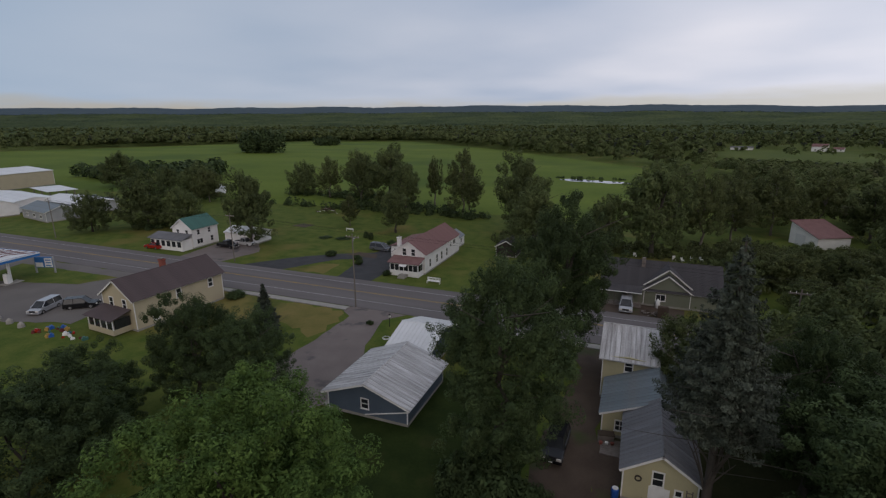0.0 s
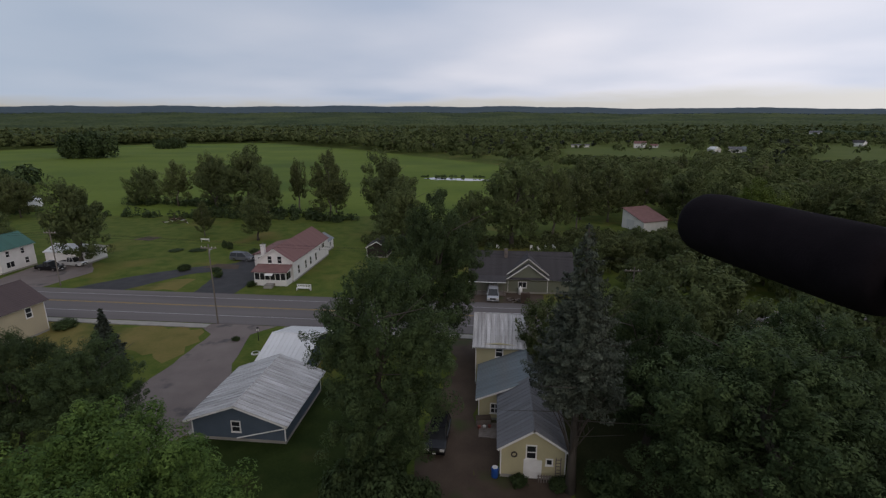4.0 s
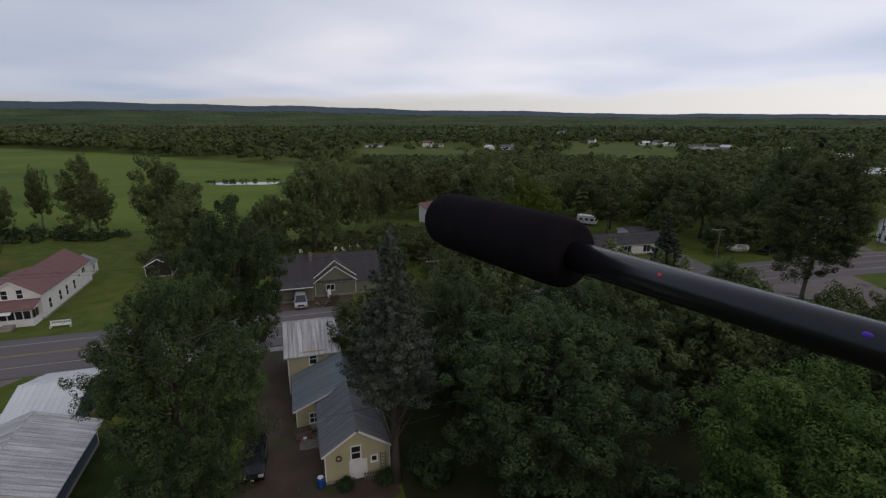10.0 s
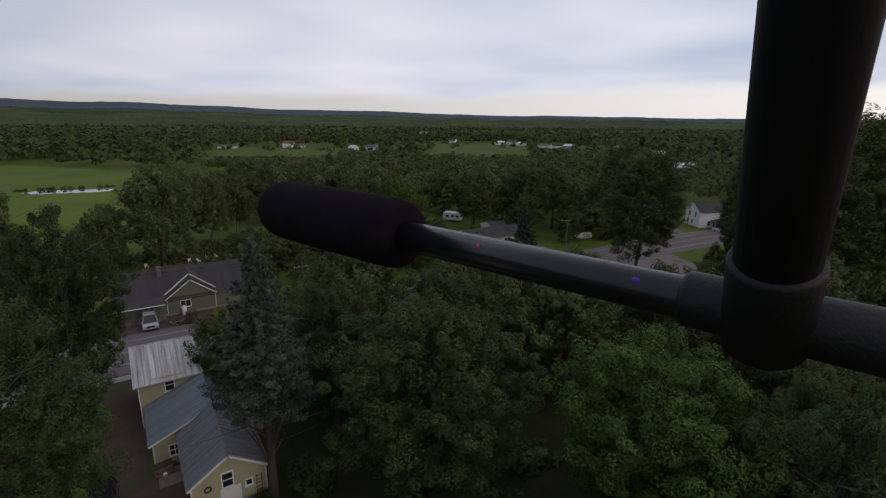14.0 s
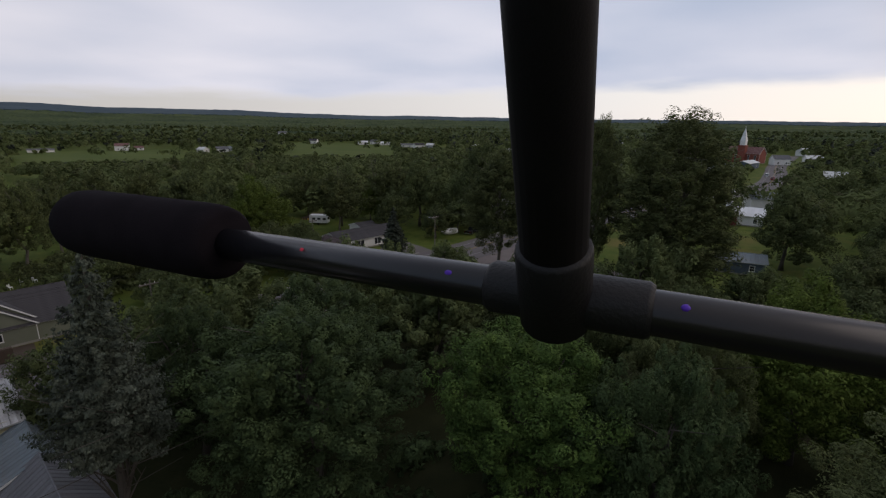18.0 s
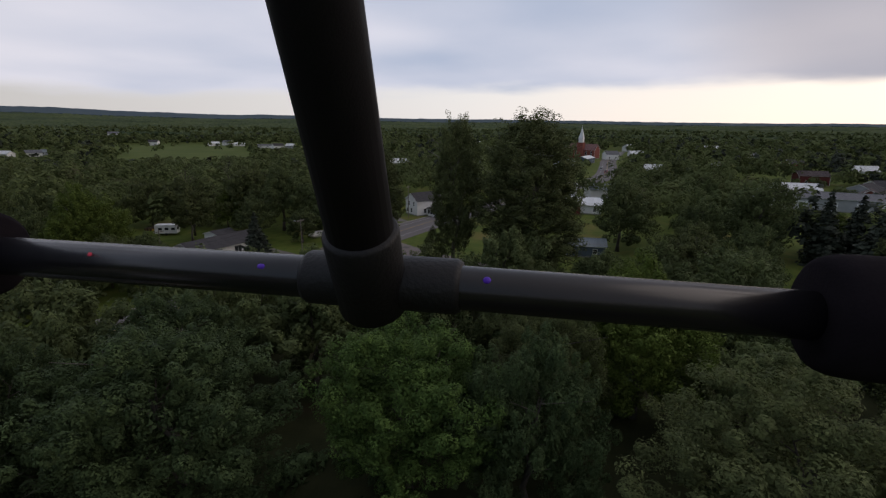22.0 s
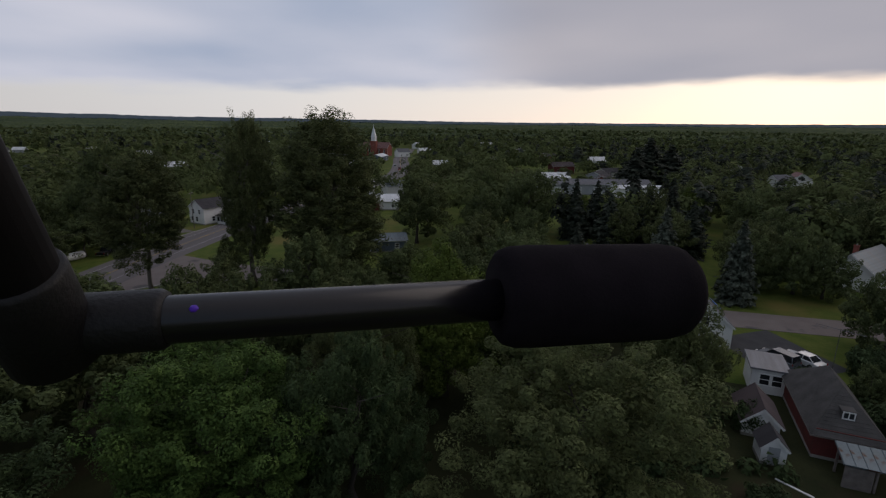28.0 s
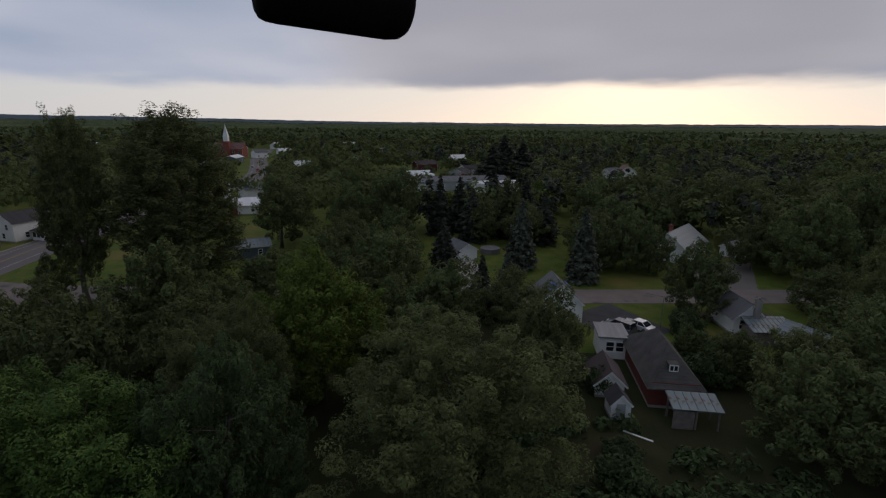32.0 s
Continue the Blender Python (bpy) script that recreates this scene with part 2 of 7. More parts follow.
LEAF_B = mat("bright_maple_leaves", (0.032, 0.066, 0.016), (0.115, 0.180, 0.044), 0.7, scale=0.8, fine=3, bump=0.0, island=0.3, obj=0.08, spec=0.1, through_light=0.16)
LEAF_C = mat("poplar_leaves", (0.055, 0.070, 0.029), (0.143, 0.163, 0.064), 0.7, scale=0.8, fine=3, bump=0.0, island=0.28, obj=0.16, spec=0.1, through_light=0.3)
LEAF_Y = mat("yellow_green_leaves", (0.056, 0.086, 0.015), (0.122, 0.16, 0.034), 0.7, scale=0.6, fine=3, bump=0.0, island=0.3, obj=0.06, spec=0.1, through_light=0.18)
NEEDLE = mat("blue_green_needles", (0.03, 0.041, 0.028), (0.104, 0.12, 0.09), 0.7, scale=0.5, fine=4, bump=0.0, island=0.35, obj=0.06, spec=0.2, through_light=0.1)
NEEDLE_D = mat("dark_needles", (0.024, 0.032, 0.022), (0.046, 0.056, 0.038), 0.7, scale=0.5, fine=4, bump=0.0, island=0.35, obj=0.12, spec=0.2, through_light=0.1)
WOODS = mat("distant_woods", (0.060, 0.080, 0.031), (0.140, 0.165, 0.064), 0.9, scale=0.035, fine=0.14, bump=0.0, island=0.14, spec=0.1, through_light=0.25, patch=((0.09274, 0.09677, 0.04838), 0.10, 0.60, 0.66))
CANOPY = mat("far_canopy", (0.022, 0.038, 0.018), (0.08, 0.1, 0.038), 0.95, scale=0.0045, fine=0.07, bump=0.0, spec=0.05)
# blue-grey base colour: distance haze painted into the wooded hills
HAZY_HILLS = mat("haze_tinted_hills", (0.058, 0.082, 0.102), (0.07, 0.096, 0.112), 0.95, scale=0.002, fine=0.02, bump=0.0, spec=0.05)
WATER = mat("pond_water", (0.02, 0.025, 0.03), (0.03, 0.035, 0.035), 0.04, spec=0.6, scale=0.2, fine=1.5, bump=0.02)
DRY_GRASS = mat("dry_lawn", (0.1287, 0.1209, 0.0351), (0.1872, 0.1482, 0.0546), 0.95, scale=0.25, fine=2.5, bump=0.6, spec=0.08, patch=((0.0663, 0.08424, 0.02028), 0.10, 0.50, 0.66))
# red and violet colours for light reflections painted on the skid tube
RED_GLINT = mat("red_reflection_paint", (0.62, 0.03, 0.06), (0.55, 0.025, 0.05), 0.4, bump=0.0)
VIOLET_GLINT = mat("violet_reflection_paint", (0.10, 0.03, 0.42), (0.08, 0.02, 0.36), 0.4, bump=0.0)
BARN_SHINGLES = mat("weathered_barn_shingles", (0.09266, 0.0874, 0.08319), (0.05054, 0.04739, 0.04528), 0.93, scale=0.9, fine=7, bump=0.5)
BARN_BOARDS = mat("dark_barn_boards", (0.0468, 0.03588, 0.0312), (0.02652, 0.02184, 0.0195), 0.92, scale=1.4, fine=14, bump=0.5, wave=("X", 1.5, 0.5))
TYRE = mat("tyre_rubber", (0.02, 0.02, 0.02), None, 0.9, bump=0.1)
CHROME = mat("bright_metal", (0.6, 0.6, 0.62), (0.5, 0.5, 0.5), 0.25, 0.9, bump=0.0)
LAMP_GLASS = mat("lamp_glass", (0.6, 0.58, 0.55), (0.5, 0.48, 0.45), 0.15, bump=0.0)
REDLAMP = mat("red_lamp_glass", (0.3, 0.02, 0.02), None, 0.2, bump=0.0)
TARP = mat("blue_tarp", (0.03, 0.12, 0.42), (0.02, 0.09, 0.33), 0.45, scale=1.0, fine=6, bump=0.3)
BLUE_PLASTIC = mat("blue_plastic", (0.02, 0.09, 0.36), (0.018, 0.075, 0.30), 0.45, bump=0.05)
SIGN_BLUE = mat("sign_blue", (0.03, 0.16, 0.42), (0.03, 0.14, 0.38), 0.4, bump=0.0)
FOAM = mat("black_foam", (0.008, 0.0065, 0.008), (0.014, 0.011, 0.0135), 1.0, scale=60, fine=900, bump=0.08, spec=0.05)
CARBON = mat("carbon_tube", (0.006, 0.0055, 0.007), (0.01, 0.009, 0.011), 0.26, scale=40, fine=1400, bump=0.0, spec=0.42)
BLACK_PLASTIC = mat("black_plastic", (0.006, 0.006, 0.006), (0.010, 0.009, 0.010), 0.52, scale=40, fine=600, bump=0.1, spec=0.26)
LEG_TUBE = mat("matt_carbon_leg", (0.011, 0.010, 0.011), (0.018, 0.016, 0.018), 0.62, scale=40, fine=1400, bump=0.05, spec=0.15)
# greener grass, its colour darkened to stand in for tree shade
LUSH_SHADED = mat("lush_grass_painted_shade", (0.0144, 0.02592, 0.00648), (0.03168, 0.04752, 0.01152), 0.95, scale=0.4, fine=4.0, bump=0.8, spec=0.08, patch=((0.0396, 0.0432, 0.0144), 0.2, 0.56, 0.70))
# weedy grass with the shade of the surrounding trees put into its tone
ROUGH_SHADED = mat("overgrown_grass_painted_shade", (0.02448, 0.0288, 0.01296), (0.0432, 0.04608, 0.02016), 0.95, scale=0.35, fine=4.0, bump=0.8, spec=0.08, patch=((0.0432, 0.03456, 0.02016), 0.16, 0.58, 0.70))


def paint(name, c):
    return mat("car_paint_" + name, c, tuple(v * 0.85 for v in c), 0.25, 0.3, scale=1, fine=6, bump=0.0, spec=0.5)


# ---------------- mesh helpers ----------------
class Shape:
    """Gathers boxes, prisms, tubes and quads into one mesh."""

    def __init__(self):
        self.v, self.f = [], []

    def add(self, verts, faces):
        k = len(self.v)
        self.v.extend(tuple(p) for p in verts)
        self.f.extend(tuple(i + k for i in q) for q in faces)
        return self

    def box(self, x0, y0, z0, x1, y1, z1):
        return self.add([(x0, y0, z0), (x1, y0, z0), (x1, y1, z0), (x0, y1, z0), (x0, y0, z1), (x1, y0, z1), (x1, y1, z1), (x0, y1, z1)],
                        [(3, 2, 1, 0), (4, 5, 6, 7), (0, 1, 5, 4), (1, 2, 6, 5), (2, 3, 7, 6), (3, 0, 4, 7)])

    def slab(self, corners, thick):
        """A plate on four corners (counter-clockwise from above), thick downwards along its normal."""
        c = [Vector(p) for p in corners]
        nrm = (c[1] - c[0]).cross(c[3] - c[0]).normalized() * thick
        return self.add([*c, *[p - nrm for p in c]], [(0, 1, 2, 3), (7, 6, 5, 4), (0, 4, 5, 1), (1, 5, 6, 2), (2, 6, 7, 3), (3, 7, 4, 0)])

    def prism(self, poly, z0, z1):
        n = len(poly)
        return self.add([(x, y, z0) for x, y in poly] + [(x, y, z1) for x, y in poly],
                        [tuple(range(n - 1, -1, -1)), tuple(range(n, 2 * n))] + [(i, (i + 1) % n, n + (i + 1) % n, n + i) for i in range(n)])

    def tube(self, pts, radii, sides=8, cap=True):
        pts = [Vector(p) for p in pts]
        rings = []
        for i, p in enumerate(pts):
            d = (pts[min(i + 1, len(pts) - 1)] - pts[max(i - 1, 0)]).normalized()
            a = d.orthogonal().normalized() if abs(d.z) > 0.95 else d.cross(Vector((0, 0, 1))).normalized()
            b = d.cross(a)
            r = radii[i] if isinstance(radii, (list, tuple)) else radii
            rings.append([p + (a * math.cos(2 * math.pi * k / sides) + b * math.sin(2 * math.pi * k / sides)) * r for k in range(sides)])
        n = len(rings)
        faces = [(i * sides + k, (i + 1) * sides + k, (i + 1) * sides + (k + 1) % sides, i * sides + (k + 1) % sides) for i in range(n - 1) for k in range(sides)]
        if cap:
            faces += [tuple(range(sides)), tuple((n - 1) * sides + k for k in reversed(range(sides)))]
        return self.add([q for ring in rings for q in ring], faces)

    def mesh(self, name, smooth=False):
        me = bpy.data.meshes.new(name)
        me.from_pydata(self.v, [], self.f)
        bm = bmesh.new()
        bm.from_mesh(me)
        bmesh.ops.recalc_face_normals(bm, faces=bm.faces)
        bm.to_mesh(me)
        bm.free()
        if smooth:
            me.polygons.foreach_set("use_smooth", [True] * len(me.polygons))
        return me


def part(name, shape, material, parent=None, label="", smooth=False):
    """Links a shape as one mesh object under a thing or under a part."""
    me = shape if isinstance(shape, bpy.types.Mesh) else shape.mesh(name, smooth)
    if not me.materials:
        me.materials.append(material)
    ob = new(name, me)
    if parent:
        ob.parent = parent
    if label:
        ob["label"] = label
    return ob


def thing(name, x, y, rot, label, category, z=0.0, group="", kind=""):
    ob = new(name)
    ob.matrix_basis = pose(x, y, z, 0, 0, rot)
    ob.empty_display_size = 0.3
    return tagged(ob, label, category, group, kind)


def ragged(poly, amount, step=1.6):
    """The outline with an uneven edge."""
    r = random.Random(len(poly) * 7 + int(abs(poly[0][0]) * 3))
    out = []
    for (x0, y0), (x1, y1) in zip(poly, poly[1:] + poly[:1]):
        n = max(1, int(math.hypot(x1 - x0, y1 - y0) / step))
        for k in range(n):
            f = k / n
            out.append((x0 + (x1 - x0) * f + r.uniform(-amount, amount), y0 + (y1 - y0) * f + r.uniform(-amount, amount)))
    return out


def sheet(name, poly, z, material, label, category, kind="structure", thick=0.0, edge=0.0):
    """A level piece of ground."""
    s = Shape()
    if edge:
        poly = ragged(poly, edge)
    if thick:
        s.prism(poly, z - thick, z)
    else:
        s.add([(x, y, z) for x, y in poly], [tuple(range(len(poly)))])
    ob = part(name, s, material)
    return tagged(ob, label, category, "", kind)


def strip(name, line, width, z, material, label, category, shift=0.0, dash=None, kind="structure", thick=0.0):
    """A band along a line of points."""
    pts = [Vector((x, y, 0)) for x, y in line]
    s = Shape()
    left, right = [], []
    for i, p in enumerate(pts):
        d = (pts[min(i + 1, len(pts) - 1)] - pts[max(i - 1, 0)]).normalized()
        q = Vector((-d.y, d.x, 0))
        left.append(p + q * (shift + width / 2) + Vector((0, 0, z)))
        right.append(p + q * (shift - width / 2) + Vector((0, 0, z)))
    n = len(pts)
    if thick:
        dn = Vector((0, 0, thick))
        s.add(left + right + [p - dn for p in left] + [p - dn for p in right],
              [(n + i, n + i + 1, i + 1, i) for i in range(n - 1)] + [(i, i + 1, 2 * n + i + 1, 2 * n + i) for i in range(n - 1)] + [(n + i + 1, n + i, 3 * n + i, 3 * n + i + 1) for i in range(n - 1)] + [(0, 2 * n, 3 * n, n), (n - 1, 2 * n - 1, 4 * n - 1, 3 * n - 1)])
    else:
        s.add(left + right, [(n + i, n + i + 1, i + 1, i) for i in range(n - 1)])
    return tagged(part(name, s, material), label, category, "", kind)


def smooth_line(pts, steps=8):
    out = []
    for i in range(len(pts) - 1):
        p0, p1, p2, p3 = (np.array(pts[max(0, min(len(pts) - 1, i + k))], float) for k in (-1, 0, 1, 2))
        for k in range(steps):
            t = k / steps
            out.append(tuple(0.5 * (2 * p1 + (p2 - p0) * t + (2 * p0 - 5 * p1 + 4 * p2 - p3) * t * t + (3 * p1 - p0 - 3 * p2 + p3) * t ** 3)))
    return out + [tuple(pts[-1])]
# ---------------- ground, roads, drives ----------------
gs = Shape()
ring = [0, 15, 30, 60, 120, 250, 500, 1000, 2000, 3200, 4600]
SEG = 48
gv = [(0, 0, 0)] + [(r * math.sin(2 * math.pi * k / SEG), r * math.cos(2 * math.pi * k / SEG), 0) for r in ring[1:] for k in range(SEG)]
gf = [(0, 1 + (k + 1) % SEG, 1 + k) for k in range(SEG)]
for i in range(len(ring) - 2):
    gf += [(1 + i * SEG + k, 1 + i * SEG + (k + 1) % SEG, 1 + (i + 1) * SEG + (k + 1) % SEG, 1 + (i + 1) * SEG + k) for k in range(SEG)]
gs.add(gv, gf)
tagged(part("ground", gs, LAWN), "mown green lawn and rough grass with dry patches", "ground", "", "structure")

MAIN = [(x, 70.0) for x in range(-900, 101, 50)] + smooth_line([(130, 68), (180, 60), (240, 49), (300, 42), (380, 50), (460, 60), (620, 70)])
SIDE = smooth_line([(96, 60), (91, 37), (86.5, 12), (79, -17), (73, -45), (65.5, -81), (55, -130), (35, -230)])
sheet("hay_field", [(-640, 300), (-460, 150), (-140, 142), (-40, 150), (30, 160), (48, 285), (-60, 420), (-166, 545), (-330, 700), (-480, 640)], 0.03, FIELD, "broad open hay field of bright green grass", "field")
sheet("far_meadow", [(56, 425), (152, 408), (225, 595), (80, 630)], 0.4, MEADOW, "pale green pasture among distant trees", "field")
sheet("village_meadow", [(222, 380), (305, 326), (540, 570), (480, 620), (390, 670)], 0.4, MEADOW, "pale green pasture by the distant village", "field")
strip("road", MAIN, 12.6, 0.05, ASPHALT, "grey asphalt two-lane village highway with paved shoulders", "road", thick=0.05)
strip("side_road", SIDE, 7.2, 0.045, ASPHALT_OLD, "worn grey asphalt side street", "road", thick=0.045)
sheet("junction", [(70, 63.8), (78, 60.8), (82.8, 56.4), (85.4, 50), (87.6, 42), (87.2, 34), (94.5, 34), (99, 52), (104, 63.8)], 0.048, ASPHALT_OLD, "wide asphalt apron of the street corner", "road", thick=0.047)
for sh, nm in ((0.12, "line_yellow_far"), (-0.12, "line_yellow_near")):
    strip("centre_line", MAIN, 0.12, 0.056, PAINT_YELLOW, "double yellow centre line, worn", "road marking", shift=sh + 0.4)
for sh in (4.0, -3.3):
    strip("edge_line", MAIN, 0.13, 0.056, PAINT_WHITE, "white painted edge line, worn", "road marking", shift=sh)
strip("pavement", [(-74, 62.6), (-41.5, 62.6)], 1.3, 0.14, CONCRETE, "pale concrete footway beside the lawn", "pavement", thick=0.14)
strip("pavement", [(-30, 62.6), (66, 62.6)], 1.3, 0.14, CONCRETE, "pale concrete footway along the road", "pavement", thick=0.14)
strip("kerb", smooth_line([(66, 63), (76, 61.4), (82.3, 56.6), (85.2, 50), (87.2, 42), (86.4, 30)]), 0.35, 0.15, CONCRETE, "pale concrete kerb round the street corner", "kerb", thick=0.15)
strip("kerb", [(20, 76.6), (78, 76.6)], 0.3, 0.15, CONCRETE, "pale concrete kerb on the far side of the road", "kerb", thick=0.15)
strip("kerb", [(104, 76), (118, 75.8), (150, 71)], 0.3, 0.15, CONCRETE, "pale concrete kerb by the corner lawn", "kerb", thick=0.15)
# back yard ground, coloured dark for the shade between tall trees
sheet("back_yard", [(-6, 12), (2, 27), (6.9, 32), (7.0, 44), (9, 60), (40, 61), (66, 58), (72, 36), (74, 0), (68, -24), (54, -26), (50, -50), (30, -75), (0, -60), (-30, -30), (-30, 0)], 0.015, ROUGH_SHADED, "overgrown grass and weeds with painted shade in the back yard", "ground", edge=0.38)
# this sheet carries the shade under the trees as a darker grass colour
sheet("back_lawn", [(-34, 6), (-36, 20), (-31.4, 33.6), (-28.4, 37.4), (-27, 48), (-7, 48), (-6.8, 31.2), (-0.8, 30.8), (1.5, 27), (-6, 12)], 0.012, LUSH_SHADED, "lush grass with painted tree shade in the yard behind the garage", "ground", edge=0.4)
# drives and lots
sheet("dry_lawn", [(-80, 61.6), (-78, 55), (-60, 52), (-47, 54.5), (-40.5, 52), (-40.3, 60), (-43, 61.8)], 0.012, DRY_GRASS, "lawn dried to yellow beside the footway", "ground", edge=0.9)
sheet("dry_lawn", [(-66, 76.8), (-56, 77.2), (-56.5, 84), (-60, 83)], 0.012, DRY_GRASS, "dry yellow grass beside a driveway", "ground", edge=0.6)
sheet("driveway", [(-44, 63.6), (-39.5, 60), (-39.3, 51.3), (-40, 43), (-38, 34), (-31, 34.5), (-28.6, 38.5), (-29.2, 47), (-31.9, 52), (-33.8, 60.5), (-31.5, 63.6)], 0.03, ASPHALT_OLD, "faded asphalt driveway widening at the road", "driveway", edge=0.16)
sheet("dirt_drive", [(-6.6, 31), (-1.0, 31), (-1.3, 42), (-1.6, 56), (0, 63), (-6, 63), (-4.6, 56), (-6.2, 42)], 0.025, DIRT, "brown dirt driveway between tree and house", "driveway", edge=0.38)
sheet("yard_dirt", [(-1.4, 30.8), (6.8, 32.5), (6.4, 35.5), (1.0, 36), (0.9, 43.6), (-1.2, 43.6)], 0.022, DIRT, "bare brown earth beside the cream house", "ground", edge=0.3)
sheet("station_lot", [(-150, 63.6), (-76, 63.6), (-78, 50), (-77, 42.5), (-92, 38), (-150, 20)], 0.03, GRAVEL, "grey gravel and asphalt forecourt", "lot", edge=0.38)
sheet("verge_island", [(-121, 60), (-92, 60.5), (-95, 55), (-112, 50.5), (-118, 53)], 0.05, LAWN, "grass island beside the forecourt", "verge", edge=0.16)
sheet("house_drive", [(-52.5, 76.2), (-45, 76.2), (-45.2, 86), (-46, 97), (-54, 99), (-55, 92)], 0.03, ASPHALT_NEW, "fresh dark asphalt driveway", "driveway", edge=0.16)
sheet("house_drive", [(-76, 76.2), (-66, 76.2), (-60, 86), (-53, 91), (-54, 95), (-62, 91), (-70, 84)], 0.028, ASPHALT_NEW, "fresh dark asphalt loop of driveway", "driveway", edge=0.16)
sheet("yard_drive", [(-94, 76.2), (-82, 76.2), (-80, 86), (-90, 97), (-96, 92)], 0.03, ASPHALT_OLD, "faded asphalt driveway beside a white house", "driveway", edge=0.16)
sheet("yard_drive", [(-8, 76.2), (8.5, 76.2), (8.6, 81.2), (2.3, 81.4), (-7, 80)], 0.03, DIRT, "brown paved and gravelled space in front of a house", "driveway", edge=0.16)
sheet("yard_drive", [(66, 76.2), (82, 76.2), (84, 86), (78, 88), (68, 82)], 0.03, GRAVEL, "pale gravel drive in front of a ranch house", "driveway", edge=0.16)
sheet("yard_drive", [(128, 73), (124, 92), (138, 104), (150, 100), (138, 90)], 0.03, GRAVEL, "pale gravel drive beside a white house", "driveway", edge=0.16)
sheet("yard_drive", [(54, -37.5), (66, -36), (69.3, -45), (57, -48)], 0.03, ASPHALT_NEW, "dark asphalt drive by the side street", "driveway", edge=0.16)
sheet("yard_drive", [(48, -58), (62, -56), (65, -66), (50, -70)], 0.03, DIRT, "brown dirt drive by the side street", "driveway", edge=0.16)
sheet("yard_drive", [(78.5, -22), (101, -25.6), (100.4, -30.4), (77, -28)], 0.03, CONCRETE, "pale drive to a small garage", "driveway", edge=0.16)
sheet("yard_drive", [(72, -66), (90, -76), (86, -90), (70, -76)], 0.03, GRAVEL, "gravel drive beyond the side street", "driveway", edge=0.16)
sheet("garden_bed", [(-59.8, 90.9), (-58.2, 93.8), (-53.2, 93.6), (-51.8, 90.5)], 0.04, DIRT, "bare earth flower bed edged with boards", "garden bed", edge=0.1)
sheet("garden_bed", [(-92, 113), (-87, 112), (-86, 116), (-91, 117)], 0.03, DIRT, "bare brown garden bed in the lawn", "garden bed", edge=0.38)
sheet("pond", [(-38, 259), (-30, 263), (-18, 260), (-6, 257), (-2, 252), (-9, 248), (-20, 250), (-32, 252)], 0.07, WATER, "still pond reflecting the pale sky", "pond", edge=0.9)
# ---------------- building kit ----------------
def face_pose(face, w, l, along, z):
    """A place on a wall: the local x runs along the wall, y points out."""
    if face == "s":
        return pose(along, -l / 2, z, 0, 0, 180)
    if face == "n":
        return pose(along, l / 2, z, 0, 0, 0)
    if face == "e":
        return pose(w / 2, along, z, 0, 0, -90)
    return pose(-w / 2, along, z, 0, 0, 90)


def window(parent, face, w, l, along, z, ww, hh, panes=2, trim=TRIM):
    s = Shape()
    b, d = 0.11, 0.06
    s.box(-ww / 2 - b, -0.02, -b, -ww / 2, d, hh + b)
    s.box(ww / 2, -0.02, -b, ww / 2 + b, d, hh + b)
    s.box(-ww / 2, -0.02, hh, ww / 2, d, hh + b)
    s.box(-ww / 2 - b - 0.04, -0.02, -b - 0.03, ww / 2 + b + 0.04, d + 0.05, -b + 0.03)
    s.box(-ww / 2, -0.02, -b, ww / 2, d, 0)
    if panes in (2, 4):
        s.box(-ww / 2, -0.02, hh / 2 - 0.035, ww / 2, d - 0.01, hh / 2 + 0.035)
    if panes in (3, 4):
        s.box(-0.035, -0.02, 0, 0.035, d - 0.012, hh)
    ob = part("window", s, trim, parent, "white-framed window")
    ob.matrix_basis = face_pose(face, w, l, along, z)
    part("pane", Shape().box(-ww / 2, -0.02, 0, ww / 2, 0.014, hh), GLASS, ob, "dark glass")
    return ob


def door(parent, face, w, l, along, ww=0.95, hh=2.05, material=TRIM, z=0.1, label="white panelled door"):
    s = Shape()
    s.box(-ww / 2 - 0.1, -0.02, 0, -ww / 2, 0.07, hh + 0.1).box(ww / 2, -0.02, 0, ww / 2 + 0.1, 0.07, hh + 0.1).box(-ww / 2, -0.02, hh, ww / 2, 0.07, hh + 0.1)
    ob = part("door", s, TRIM, parent, label)
    ob.matrix_basis = face_pose(face, w, l, along, z)
    leaf = Shape().box(-ww / 2, -0.02, 0, ww / 2, 0.03, hh)
    for px in (-ww / 4, ww / 4):
        leaf.box(px - ww * 0.17, 0.02, 0.15, px + ww * 0.17, 0.045, hh * 0.45).box(px - ww * 0.17, 0.02, hh * 0.52, px + ww * 0.17, 0.045, hh - 0.15)
    part("leaf", leaf, material, ob)
    part("handle", Shape().tube([(ww * 0.38, 0.03, 1.0), (ww * 0.38, 0.09, 1.0)], 0.03, 6), CHROME, ob)
    return ob


